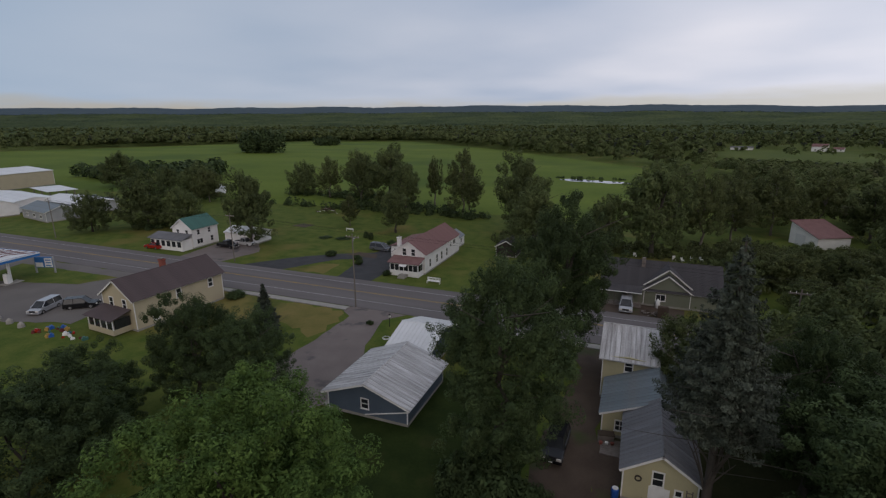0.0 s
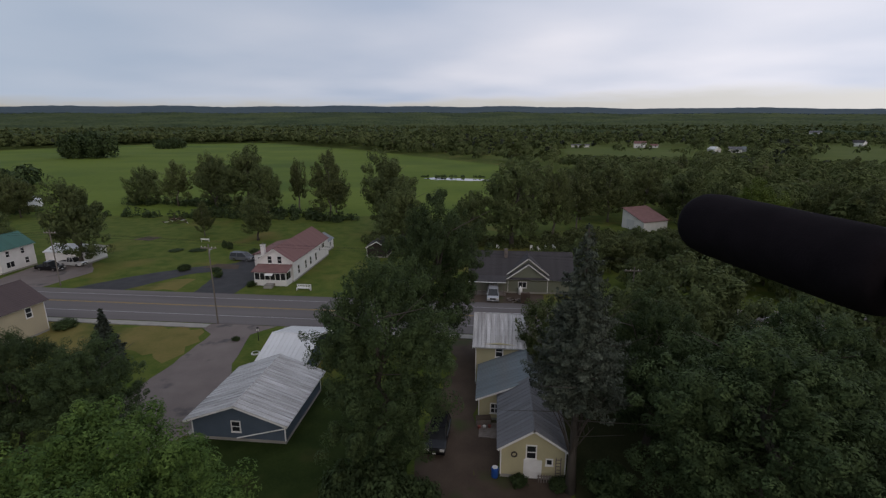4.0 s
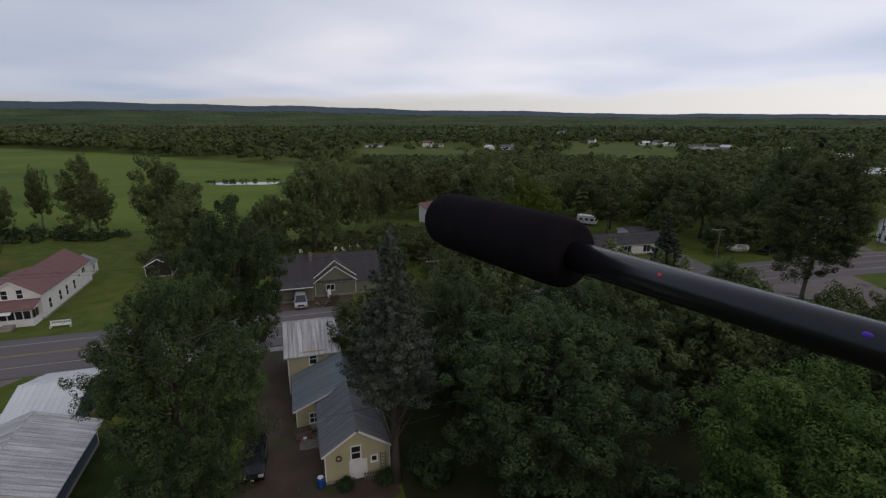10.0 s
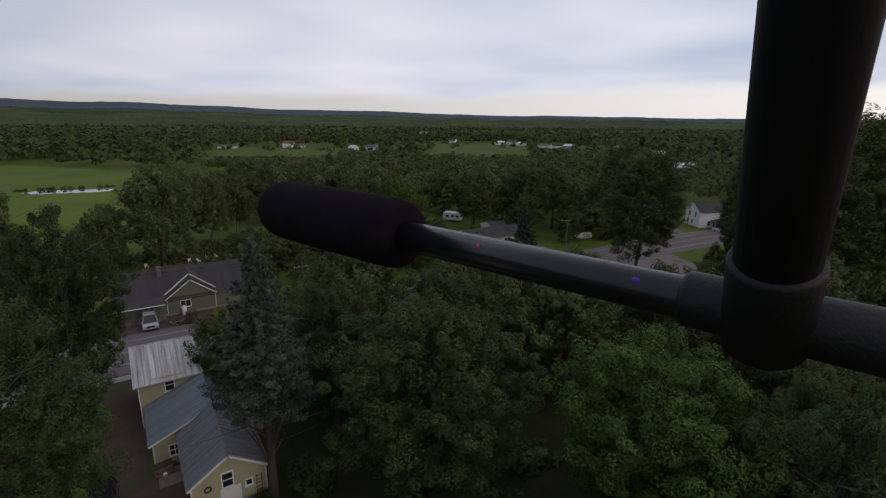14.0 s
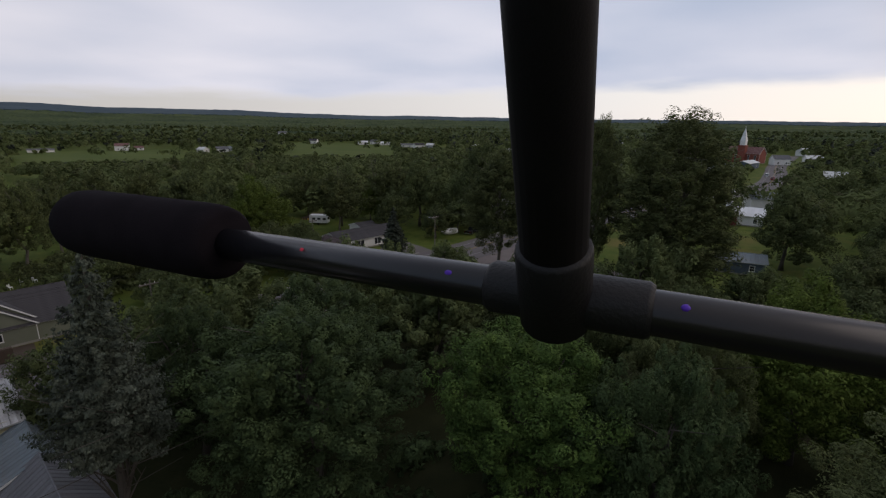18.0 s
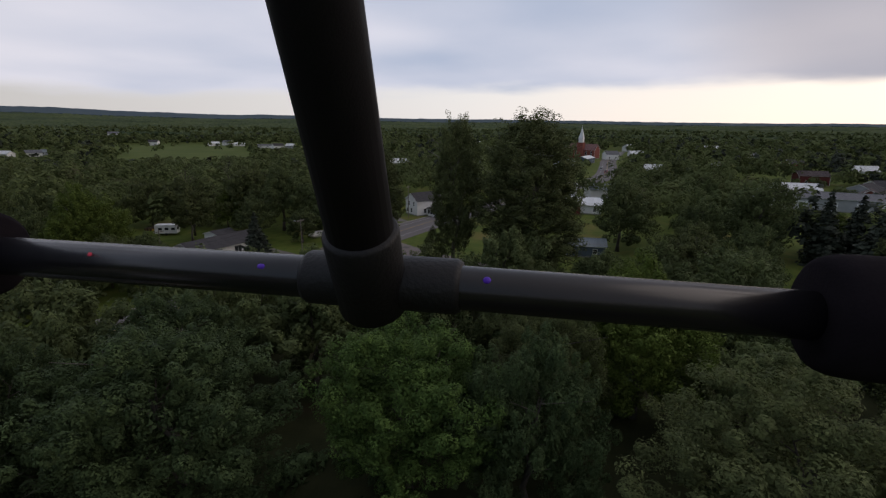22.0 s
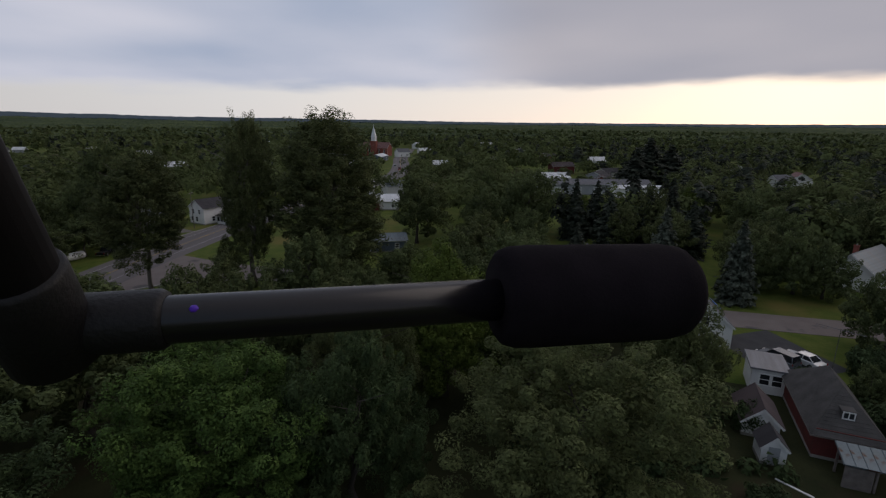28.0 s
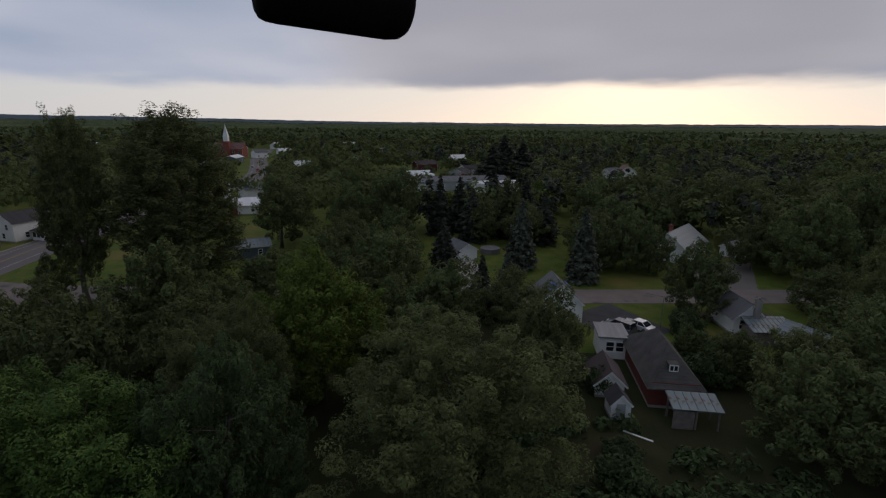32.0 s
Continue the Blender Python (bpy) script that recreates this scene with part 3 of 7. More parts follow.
def garage_door(parent, face, w, l, along, ww, hh, material=TRIM):
    s = Shape()
    s.box(-ww / 2 - 0.12, -0.02, 0, -ww / 2, 0.06, hh + 0.12).box(ww / 2, -0.02, 0, ww / 2 + 0.12, 0.06, hh + 0.12).box(-ww / 2, -0.02, hh, ww / 2, 0.06, hh + 0.12)
    ob = part("garage_door", s, TRIM, parent)
    ob.matrix_basis = face_pose(face, w, l, along, 0.02)
    n = 4
    for i in range(n):
        q = Shape().box(-ww / 2, -0.02, i * hh / n + 0.01, ww / 2, 0.03, (i + 1) * hh / n - 0.01)
        for k in range(4):
            cx = -ww / 2 + (k + 0.5) * ww / 4
            q.box(cx - ww * 0.1, 0.02, i * hh / n + 0.1, cx + ww * 0.1, 0.04, (i + 1) * hh / n - 0.1)
        part("panel", q, material, ob)
    return ob


def gable_roof(parent, w, l, h, rise, material, over=0.4, panel=0.0, fascia=TRIM, thick=0.1, name="roof", ridge_off=0.0):
    """Two slopes about a ridge along y, with fascia boards, as panels or as courses of shingles."""
    for side in (1, -1):
        run = w / 2 - side * ridge_off
        ang = math.atan2(rise, run)
        slope = math.hypot(run, rise) + over / math.cos(ang)
        base = Matrix.Translation((ridge_off, 0, h + rise + 0.05)) @ Matrix.Rotation(0 if side == 1 else math.pi, 4, "Z") @ Matrix.Rotation(ang, 4, "Y")
        holder = part(name, Shape().box(-0.02, -l / 2 - over + 0.05, -thick, slope - 0.05, l / 2 + over - 0.05, -0.03), material, parent)
        holder.matrix_basis = base
        if panel:
            total = l + 2 * over
            n = max(1, round(total / panel))
            pw = total / n
            s = Shape().box(0, 0.006, -0.03, slope, pw - 0.006, 0.0)
            s.add([(0, 0, 0), (slope, 0, 0), (slope, 0.025, 0.05), (0, 0.025, 0.05), (slope, 0.06, 0), (0, 0.06, 0)], [(0, 1, 2, 3), (3, 2, 4, 5), (1, 4, 2), (0, 3, 5)])
            me = s.mesh("roof_panel")
            for i in range(n):
                o = part("roof_panel", me, material, holder)
                o.location = (0, -total / 2 + i * pw, 0)
        else:
            total, step = l + 2 * over, 0.28 if l < 30 else 0.8
            n = int(slope / step)
            step = slope / n
            q = Shape()
            q.add([(0, -total / 2, 0.0), (step + 0.03, -total / 2, 0.022), (step + 0.03, total / 2, 0.022), (0, total / 2, 0.0), (step + 0.03, -total / 2, -0.03), (step + 0.03, total / 2, -0.03)], [(0, 1, 2, 3), (1, 4, 5, 2)])
            me = q.mesh("shingle_course")
            for i in range(n):
                part("shingle_course", me, material, holder).location = (i * step, 0, 0)
        f = Shape()
        for yy in (-l / 2 - over, l / 2 + over - 0.05):
            f.box(0, yy - 0.004, -0.22, slope, yy + 0.054, -0.032)
        f.box(slope - 0.05, -l / 2 - over, -0.16, slope + 0.004, l / 2 + over, -0.032)
        part("fascia", f, fascia, holder)
    cap = Shape().tube([(ridge_off, -l / 2 - over, h + rise + 0.05), (ridge_off, l / 2 + over, h + rise + 0.05)], 0.07, 6)
    part("ridge_cap", cap, material, parent)


def gable_body(parent, w, l, h, rise, material, ridge_off=0.0, base=CONCRETE):
    s = Shape()
    a, b = w / 2, l / 2
    r = ridge_off
    s.add([(-a, -b, 0), (a, -b, 0), (a, b, 0), (-a, b, 0), (-a, -b, h), (a, -b, h), (a, b, h), (-a, b, h), (r, -b, h + rise), (r, b, h + rise)],
          [(0, 1, 5, 8, 4), (2, 3, 7, 9, 6), (1, 2, 6, 5), (3, 0, 4, 7), (4, 8, 9, 7), (5, 6, 9, 8), (3, 2, 1, 0)])
    part("wall", s, material, parent)
    part("foundation", Shape().box(-a - 0.03, -b - 0.03, 0, a + 0.03, b + 0.03, 0.3), base, parent)
    me = Shape().box(-0.05, -0.05, 0.3, 0.05, 0.05, h - 0.05).mesh("corner_board")
    for x, y in ((-a, -b), (a, -b), (a, b), (-a, b)):
        part("corner_board", me, TRIM, parent).location = (x, y, 0)


def house(name, x, y, rot, w, l, h, rise, wall, roof, label, category="house", windows=(), doors=(), over=0.4, panel=0.0, ridge_off=0.0, chimney=None, fascia=TRIM, group="", z=0.0):
    t = thing(name, x, y, rot, label, category, z, group)
    gable_body(t, w, l, h, rise, wall, ridge_off)
    gable_roof(t, w, l, h, rise, roof, over, panel, fascia, ridge_off=ridge_off)
    for face, along, zz, ww, hh, *pn in windows:
        window(t, face, w, l, along, zz, ww, hh, *(pn or (2,)))
    for face, along, *rest in doors:
        door(t, face, w, l, along, *rest)
    if chimney:
        cx, cy, top, material = chimney
        c = part("chimney", Shape().box(cx - 0.35, cy - 0.35, h * 0.8, cx + 0.35, cy + 0.35, top).box(cx - 0.42, cy - 0.42, top - 0.2, cx + 0.42, cy + 0.42, top), material, t)
        part("flue", Shape().tube([(cx, cy, top), (cx, cy, top + 0.25)], 0.13, 8), CONCRETE, c)
    return t


def shed_roof(parent, x0, y0, x1, y1, z_s, z_n, material, axis="y", thick=0.1, panel=0.0, name="porch_roof"):
    """A single slope over a rectangle; z at the low and high y (or x) edge."""
    if axis == "y":
        c = [(x0, y0, z_s), (x1, y0, z_s), (x1, y1, z_n), (x0, y1, z_n)]
    else:
        c = [(x0, y0, z_s), (x1, y0, z_n), (x1, y1, z_n), (x0, y1, z_s)]
    ob = part(name, Shape().slab(c, thick), material, parent)
    if panel:
        n = max(1, round((x1 - x0) / panel))
        pw = (x1 - x0) / n
        run = math.hypot(y1 - y0, z_n - z_s)
        s = Shape().box(0.006, 0, 0.003, pw - 0.006, run, 0.03)
        s.add([(0, 0, 0.03), (0.06, 0, 0.03), (0.03, 0, 0.08), (0, run, 0.03), (0.06, run, 0.03), (0.03, run, 0.08)], [(0, 1, 2), (5, 4, 3), (0, 2, 5, 3), (2, 1, 4, 5)])
        me = s.mesh("roof_panel")
        for i in range(n):
            o = part("roof_panel", me, material, ob)
            o.matrix_basis = Matrix.Translation((x0 + i * pw, y0, z_s)) @ Matrix.Rotation(math.atan2(z_n - z_s, y1 - y0), 4, "X")
    return ob


def post(parent, x, y, z0, z1, r=0.06, material=TRIM):
    return part("post", Shape().box(x - r, y - r, z0, x + r, y + r, z1), material, parent)


# ---------------- buildings near the camera ----------------
# slate-blue garage with a long low metal roof
garage = house("garage", -23.35, 42.35, 0, 9.1, 9.3, 2.35, 1.65, BLUE_SIDING, METAL_ROOF, "slate-blue clapboard garage with a streaked grey metal roof", "garage", windows=[("s", -0.2, 1.05, 0.75, 1.0, 2)], over=0.55, panel=0.62)
part("rail", Shape().tube([(-0.2, -4.72, 0.35), (4.5, -4.72, 1.62)], 0.06, 6), TRIM, garage, "white downpipe running along the wall")
part("step", Shape().box(-5.6, -4.4, 0, -4.62, -2.4, 0.14), CONCRETE, garage, "pale concrete apron")
annexe = thing("cottage", -23.9, 53.2, 0, "small cottage behind the garage with a white metal roof", "house")
gable_body(annexe, 5.4, 10.6, 2.4, 0.05, BLUE_SIDING)
gable_roof(annexe, 10.6, 5.4, 2.4, 1.5, METAL_WHITE, 0.35, 0.55)
for o in list(annexe.children):
    if o.name.startswith(("roof", "ridge_cap")):
        o.matrix_basis = Matrix.Rotation(math.pi / 2, 4, "Z") @ o.matrix_basis
window(annexe, "w", 5.4, 10.6, 1.0, 0.9, 0.9, 1.1)

# cream house in three joined blocks
c1 = house("back_wing", 3.65, 39.3, 0, 5.3, 7.8, 3.1, 1.75, YELLOW_SIDING, METAL_DULL, "cream clapboard back wing with a ribbed grey metal roof", "house", windows=[("s", -0.15, 2.0, 0.7, 1.15, 2), ("s", 1.35, 1.5, 0.4, 0.45, 1)], over=0.35, panel=0.55)
part("hatch", Shape().box(-0.75, -3.96, 0.1, 0.75, -3.9, 1.85), TRIM, c1, "white boarded double hatch")
wreath = Shape()
wreath.tube([(-1.55 + 0.22 * math.cos(a), -3.97, 2.3 + 0.22 * math.sin(a)) for a in np.linspace(0, 2 * math.pi, 17)], 0.06, 6, cap=False)
part("wreath", wreath, BARK, c1, "dark twig wreath hanging on the gable")
lad = Shape()
lad.box(1.85, -4.0, 0.2, 1.92, -3.94, 2.2).box(2.25, -4.0, 0.2, 2.32, -3.94, 2.2)
for k in range(6):
    lad.box(1.9, -3.99, 0.4 + k * 0.32, 2.27, -3.95, 0.45 + k * 0.32)
part("trellis", lad, BOARDS, c1, "wooden trellis on the wall")
c2 = house("middle_wing", 2.2, 46.6, 0, 6.6, 6.4, 2.6, 2.1, YELLOW_SIDING, METAL_BLUE, "cream clapboard middle wing with a blue-grey metal roof", "house", windows=[("s", -1.7, 0.9, 0.75, 0.95, 4), ("w", 0.5, 0.9, 0.8, 1.1, 4)], over=0.35, panel=0.55, ridge_off=1.6)
c3 = thing("main_house", 0.9, 54.4, 0, "two-storey cream clapboard house with a pale grey metal roof", "house")
gable_body(c3, 5.2, 8.2, 4.9, 0.2, YELLOW_SIDING)
gable_roof(c3, 8.2, 5.2, 4.9, 2.1, METAL_ROOF, 0.4, 0.5)
for o in list(c3.children):
    if o.name.startswith(("roof", "ridge_cap")):
        o.matrix_basis = Matrix.Rotation(math.pi / 2, 4, "Z") @ o.matrix_basis
gt = Shape()
for xx in (-2.6, 2.52):
    gt.add([(xx, -4.1, 4.9), (xx, 4.1, 4.9), (xx, 0, 6.95), (xx + 0.08, -4.1, 4.9), (xx + 0.08, 4.1, 4.9), (xx + 0.08, 0, 6.95)], [(0, 1, 2), (5, 4, 3), (0, 2, 5, 3), (2, 1, 4, 5)])
part("gable", gt, YELLOW_SIDING, c3)
window(c3, "s", 5.2, 8.2, 0.0, 3.55, 0.7, 1.15)
window(c3, "w", 5.2, 8.2, -1.5, 0.9, 0.8, 1.3)
window(c3, "w", 5.2, 8.2, 1.8, 3.2, 0.8, 1.2)
barrel = thing("barrel", 0.55, 35.3, 0, "blue plastic rain barrel against the cream wall", "barrel")
part("drum", Shape().tube([(0, 0, 0), (0, 0, 0.08), (0, 0, 0.3), (0, 0, 0.34), (0, 0, 0.6), (0, 0, 0.64), (0, 0, 0.88), (0, 0, 0.95)], [0.26, 0.29, 0.3, 0.32, 0.3, 0.32, 0.3, 0.27], 14), BLUE_PLASTIC, barrel, smooth=True)
part("lid", Shape().tube([(0, 0, 0.95), (0, 0, 0.98)], 0.24, 14), TRIM, barrel)

# white house with red roof across the road
wh = house("farmhouse", -40.6, 93.4, 0, 7.0, 19.4, 4.1, 2.3, WHITE_SIDING, RED_ROOF, "long white clapboard house with red shingle roof", "house", windows=[("s", -0.9, 3.6, 0.75, 1.3), ("s", 1.0, 3.6, 0.75, 1.3)] + [("e", a, 1.0, 0.85, 1.6) for a in (-7.2, -3.6, -1.0, 2.0)] + [("e", 6.5, 2.6, 1.4, 0.9, 3), ("e", 4.4, 2.4, 0.6, 0.6, 1)], over=0.3, chimney=(-3.1, -7.5, 6.6, TRIM))
porch = part("porch", Shape().box(-3.0, -12.2, 0, 3.2, -9.7, 1.1).box(-2.95, -12.15, 2.35, 3.15, -9.7, 2.65), WHITE_SIDING, wh, "glazed white front porch")
for k in range(7):
    post(porch, -2.9 + k * 0.98, -12.1, 1.1, 2.35)
for k in range(6):
    part("pane", Shape().box(-2.84 + k * 0.98, -12.1, 1.12, -1.98 + k * 0.98, -12.06, 2.33), GLASS, porch)
for yy in (-11.5, -10.6):
    part("pane", Shape().box(3.1, yy - 0.35, 1.12, 3.14, yy + 0.35, 2.33), GLASS, porch)
shed_roof(wh, -3.3, -12.6, 3.5, -9.68, 2.7, 3.45, RED_ROOF)
part("steps", Shape().box(-0.6, -13.4, 0, 0.9, -12.2, 0.55).box(-0.6, -13.8, 0, 0.9, -13.4, 0.28), CONCRETE, wh)
part("awning", Shape().slab([(-0.6, -13.1, 2.25), (0.9, -13.1, 2.25), (0.9, -12.2, 2.6), (-0.6, -12.2, 2.6)], 0.05), TRIM, wh)
wing = thing("farmhouse_wing", -46.3, 98.0, 0, "white side wing with a red shingle roof", "house")
gable_body(wing, 5.5, 11, 2.6, 0.2, WHITE_SIDING)
shed_roof(wing, -3.1, -5.8, 2.72, 5.8, 2.75, 4.0, RED_ROOF, axis="x", name="roof")
for k in range(3):
    window(wing, "s", 5.5, 11, -1.6 + 1.6 * k, 1.0, 0.8, 1.1)
part("turret", Shape().box(3.0, 4.0, 2.6, 5.6, 6.8, 4.6), METAL_WHITE, wing, "pale metal-clad dormer behind the roof")
rearw = house("rear_shed", -40.2, 107.6, 0, 4.2, 4.0, 2.5, 1.2, WHITE_SIDING, METAL_BLUE, "low white rear shed with a blue-grey roof", "shed", windows=[("e", 0, 1.0, 1.0, 1.0, 3)], over=0.25)

# sage-green house across the road
gh = thing("bungalow", 4.9, 86.2, 0, "sage-green bungalow with charcoal shingle roof and front gable", "house")
gable_body(gh, 17.4, 9.2, 2.9, 0.2, GREEN_SIDING)
gable_roof(gh, 9.2, 17.4, 2.9, 3.4, DARK_ROOF, 0.45)
for o in list(gh.children):
    if o.name.startswith(("roof", "ridge_cap")):
        o.matrix_basis = Matrix.Rotation(math.pi / 2, 4, "Z") @ o.matrix_basis
gside = Shape()
for xx in (-8.7, 8.62):
    gside.add([(xx, -4.6, 2.9), (xx, 4.6, 2.9), (xx, 0, 6.2), (xx + 0.08, -4.6, 2.9), (xx + 0.08, 4.6, 2.9), (xx + 0.08, 0, 6.2)], [(0, 1, 2), (5, 4, 3), (0, 2, 5, 3), (2, 1, 4, 5)])
part("gable", gside, GREEN_SIDING, gh)
fg = house("front_gable", 6.05, 83.6, 0, 6.8, 4.2, 2.9, 2.5, GREEN_SIDING, DARK_ROOF, "sage-green front gable with white barge boards", "house", windows=[("s", -0.9, 1.1, 1.3, 0.95, 3)], over=0.35)
fg2 = house("rear_gable", 6.05, 84.6, 0, 8.2, 4.6, 2.95, 3.25, GREEN_SIDING, DARK_ROOF, "wider sage-green gable behind, with white barge boards", "house", over=0.3)
chim = part("chimney", Shape().box(-2.95, -1.3, 3.5, -2.35, -0.7, 7.0), BOARDS, gh, "grey block chimney")
pr = shed_roof(gh, -9.0, -6.4, -2.6, -4.2, 2.45, 3.15, DARK_ROOF)
part("fascia", Shape().box(-9.0, -6.46, 2.36, -2.6, -6.40, 2.50), TRIM, gh, "white porch fascia")
for px in (-8.7, -6.7, -4.7, -3.0):
    post(gh, px, -6.2, 0, 2.42, 0.06, BOARDS)
part("porch_deck", Shape().box(-8.8, -6.4, 0, -2.6, -4.62, 0.22), BOARDS, gh)
gb = thing("gas_tank", 4.8, 80.9, 0, "white upright gas cylinder by the green wall", "tank")
part("tank", Shape().tube([(0, 0, 0), (0, 0, 0.1), (0, 0, 1.1), (0, 0, 1.3), (0, 0, 1.36)], [0.3, 0.36, 0.36, 0.25, 0.1], 12), TRIM, gb, smooth=True)
part("collar", Shape().tube([(0, 0, 1.3), (0, 0, 1.5)], 0.13, 10), TRIM, gb)

# white shed with a single red slope
ws = thing("tall_shed", 41.8, 139, -62, "tall white metal shed with a red single-slope roof", "shed")
s = Shape()
s.add([(-4.1, -4.2, 0), (4.1, -4.2, 0), (4.1, 4.2, 0), (-4.1, 4.2, 0), (-4.1, -4.2, 5.3), (4.1, -4.2, 2.7), (4.1, 4.2, 2.7), (-4.1, 4.2, 5.3)], [(3, 2, 1, 0), (4, 5, 6, 7), (0, 1, 5, 4), (1, 2, 6, 5), (2, 3, 7, 6), (3, 0, 4, 7)])
part("wall", s, WHITE_SIDING, ws)
shed_roof(ws, -4.4, -4.5, 4.4, 4.5, 5.52, 2.74, RED_ROOF, axis="x", name="roof")
part("door", Shape().box(-2.2, -4.26, 0, 0.6, -4.19, 2.6), METAL_WHITE, ws, "white sliding door")

# tan two-storey house
th = house("tan_house", -67.8, 51.8, -4, 7.2, 15.0, 4.9, 2.4, TAN_SIDING, BROWN_ROOF, "two-storey tan house with brown shingle roof", "house", windows=[("s", -1.5, 3.1, 0.8, 1.4), ("s", 1.5, 3.1, 0.8, 1.4), ("e", -0.5, 3.0, 0.75, 1.3), ("e", 5.2, 3.0, 0.75, 1.3), ("e", -4.5, 0.9, 0.8, 1.3)], over=0.45, chimney=(-0.8, 0.5, 8.3, BRICK))
tp = part("porch", Shape().box(-3.3, -10.2, 0.2, 2.6, -7.5, 1.0), TAN_SIDING, th, "screened front porch")
for k in range(5):
    post(tp, -3.2 + k * 1.42, -10.1, 0.9, 2.5)
for k in range(4):
    part("screen", Shape().box(-3.1 + k * 1.42, -10.08, 1.0, -1.85 + k * 1.42, -10.04, 2.4), GLASS, tp)
part("screen", Shape().box(2.5, -9.9, 1.0, 2.54, -7.7, 2.4), GLASS, tp)
shed_roof(th, -3.6, -10.6, 2.9, -7.48, 2.55, 3.3, BROWN_ROOF)
tw = thing("tan_wing", -74.0, 55.0, -4, "tan side wing under a brown shingle roof", "house")
gable_body(tw, 5.4, 8, 3.0, 0.2, TAN_SIDING)
shed_roof(tw, -3.1, -4.4, 2.75, 4.4, 3.05, 5.6, BROWN_ROOF, axis="x", name="roof")

# white house with green roof
gr = house("white_house", -99.6, 86.2, 0, 6.2, 7.5, 4.9, 2.2, WHITE_SIDING, GREEN_ROOF, "two-storey white house with green metal roof", "house", windows=[("s", -1.4, 3.2, 0.8, 1.2), ("s", 1.4, 3.2, 0.8, 1.2), ("e", -2, 3.2, 0.7, 1.1), ("e", 1.2, 3.2, 0.7, 1.1), ("e", -1.8, 1.0, 1.6, 1.1, 3), ("e", 1.8, 1.0, 0.8, 1.2)], over=0.35)
grp = part("porch", Shape().box(-7.5, -6.6, 0, 2.8, -3.76, 0.5), WHITE_SIDING, gr, "enclosed white front porch")
for k in range(6):
    part("pane", Shape().box(-7.2 + k * 1.7, -6.64, 0.9, -6.2 + k * 1.7, -6.52, 2.2), GLASS, grp)
part("porch_wall", Shape().box(-7.4, -6.55, 0.5, 2.7, -3.78, 2.6), WHITE_SIDING, gr)
shed_roof(gr, -7.9, -7.1, 3.2, -3.76, 2.65, 3.6, GREY_ROOF)
grw = house("white_garage", -90.2, 93.5, 90, 6.0, 9.0, 2.7, 1.0, WHITE_SIDING, METAL_WHITE, "low white garage joined to a white house", "garage", windows=[("e", 2.8, 1.0, 0.7, 1.0)], over=0.3)
garage_door(grw, "e", 6.0, 9.0, -1.2, 3.2, 2.2, GREY_SIDING)
# ---------------- buildings further off ----------------
# ranch house and its front gable
house("ranch_house", 74.5, 93.0, 86, 8.0, 17.0, 2.7, 1.5, WHITE_SIDING, DARK_ROOF, "long low white ranch house with charcoal roof", "house", windows=[("w", -5.5, 1.0, 1.4, 1.1, 3), ("w", -2.0, 0.6, 1.8, 1.5, 3), ("w", 3.0, 0.6, 2.0, 1.5, 3), ("w", 6.5, 1.0, 0.8, 1.2)], doors=[("w", 5.0, 0.95)], over=0.5)
house("ranch_wing", 63.8, 88.0, 0, 6.2, 8.5, 2.5, 1.6, WHITE_SIDING, BROWN_ROOF, "white front wing with brown shingle roof", "house", windows=[("s", -1.8, 0.9, 0.9, 1.1, 4), ("s", 1.8, 0.9, 0.9, 1.1, 4)], doors=[("s", 0.0)], over=0.5)
house("back_room", 80.5, 99.5, 86, 5.0, 5.0, 3.2, 0.7, WHITE_SIDING, DARK_ROOF, "small white room behind a ranch house", "house", over=0.3)
# corner house
house("corner_house", 143.5, 77.0, 62, 7.0, 10.0, 5.0, 2.2, WHITE_SIDING, DARK_ROOF, "two-storey white corner house with dark roof", "house", windows=[("n", -1.4, 3.1, 0.8, 1.3), ("n", 1.4, 3.1, 0.8, 1.3), ("n", 0.0, 0.9, 0.9, 1.3), ("w", -2.5, 3.1, 0.8, 1.3), ("w", 2.0, 0.9, 0.9, 1.3), ("n", 2.3, 0.9, 0.8, 1.3)], over=0.4)
ch = thing("corner_porch", 140.5, 70.0, 62, "white enclosed porch with dark shed roof", "porch")
part("wall", Shape().box(-3.5, -2, 0, 3.5, 2, 2.4), WHITE_SIDING, ch)
for k in range(5):
    part("pane", Shape().box(-3.2 + k * 1.35, 1.98, 0.8, -2.2 + k * 1.35, 2.03, 2.1), GLASS, ch)
    part("pane", Shape().box(-3.54, -1.8 + k * 0.75, 0.8, -3.48, -1.25 + k * 0.75, 2.1), GLASS, ch)
shed_roof(ch, -3.9, -2.2, 3.9, 2.4, 3.3, 2.5, DARK_ROOF)
house("corner_garage", 139.5, 93.5, 62, 8.0, 9.0, 3.0, 1.6, WHITE_SIDING, METAL_DULL, "white garage with a pale metal roof", "garage", windows=[("n", 0.0, 1.2, 3.0, 1.0, 3)], over=0.4)
# white metal-roofed workshop, blue-roofed shed, house behind
house("workshop", 174.0, 29.0, 8, 11.0, 10.0, 3.2, 1.8, WHITE_SIDING, METAL_WHITE, "workshop with white metal roof and red porch", "workshop", windows=[("w", -3, 1.0, 1.0, 1.0)], over=0.5, panel=1.0)
wp = thing("red_porch", 167.5, 29.0, 8, "red timber lean-to beside a workshop", "porch")
part("wall", Shape().box(-1.2, 0.8, 0, 0.9, 4.5, 2.4), RED_BOARDS, wp)
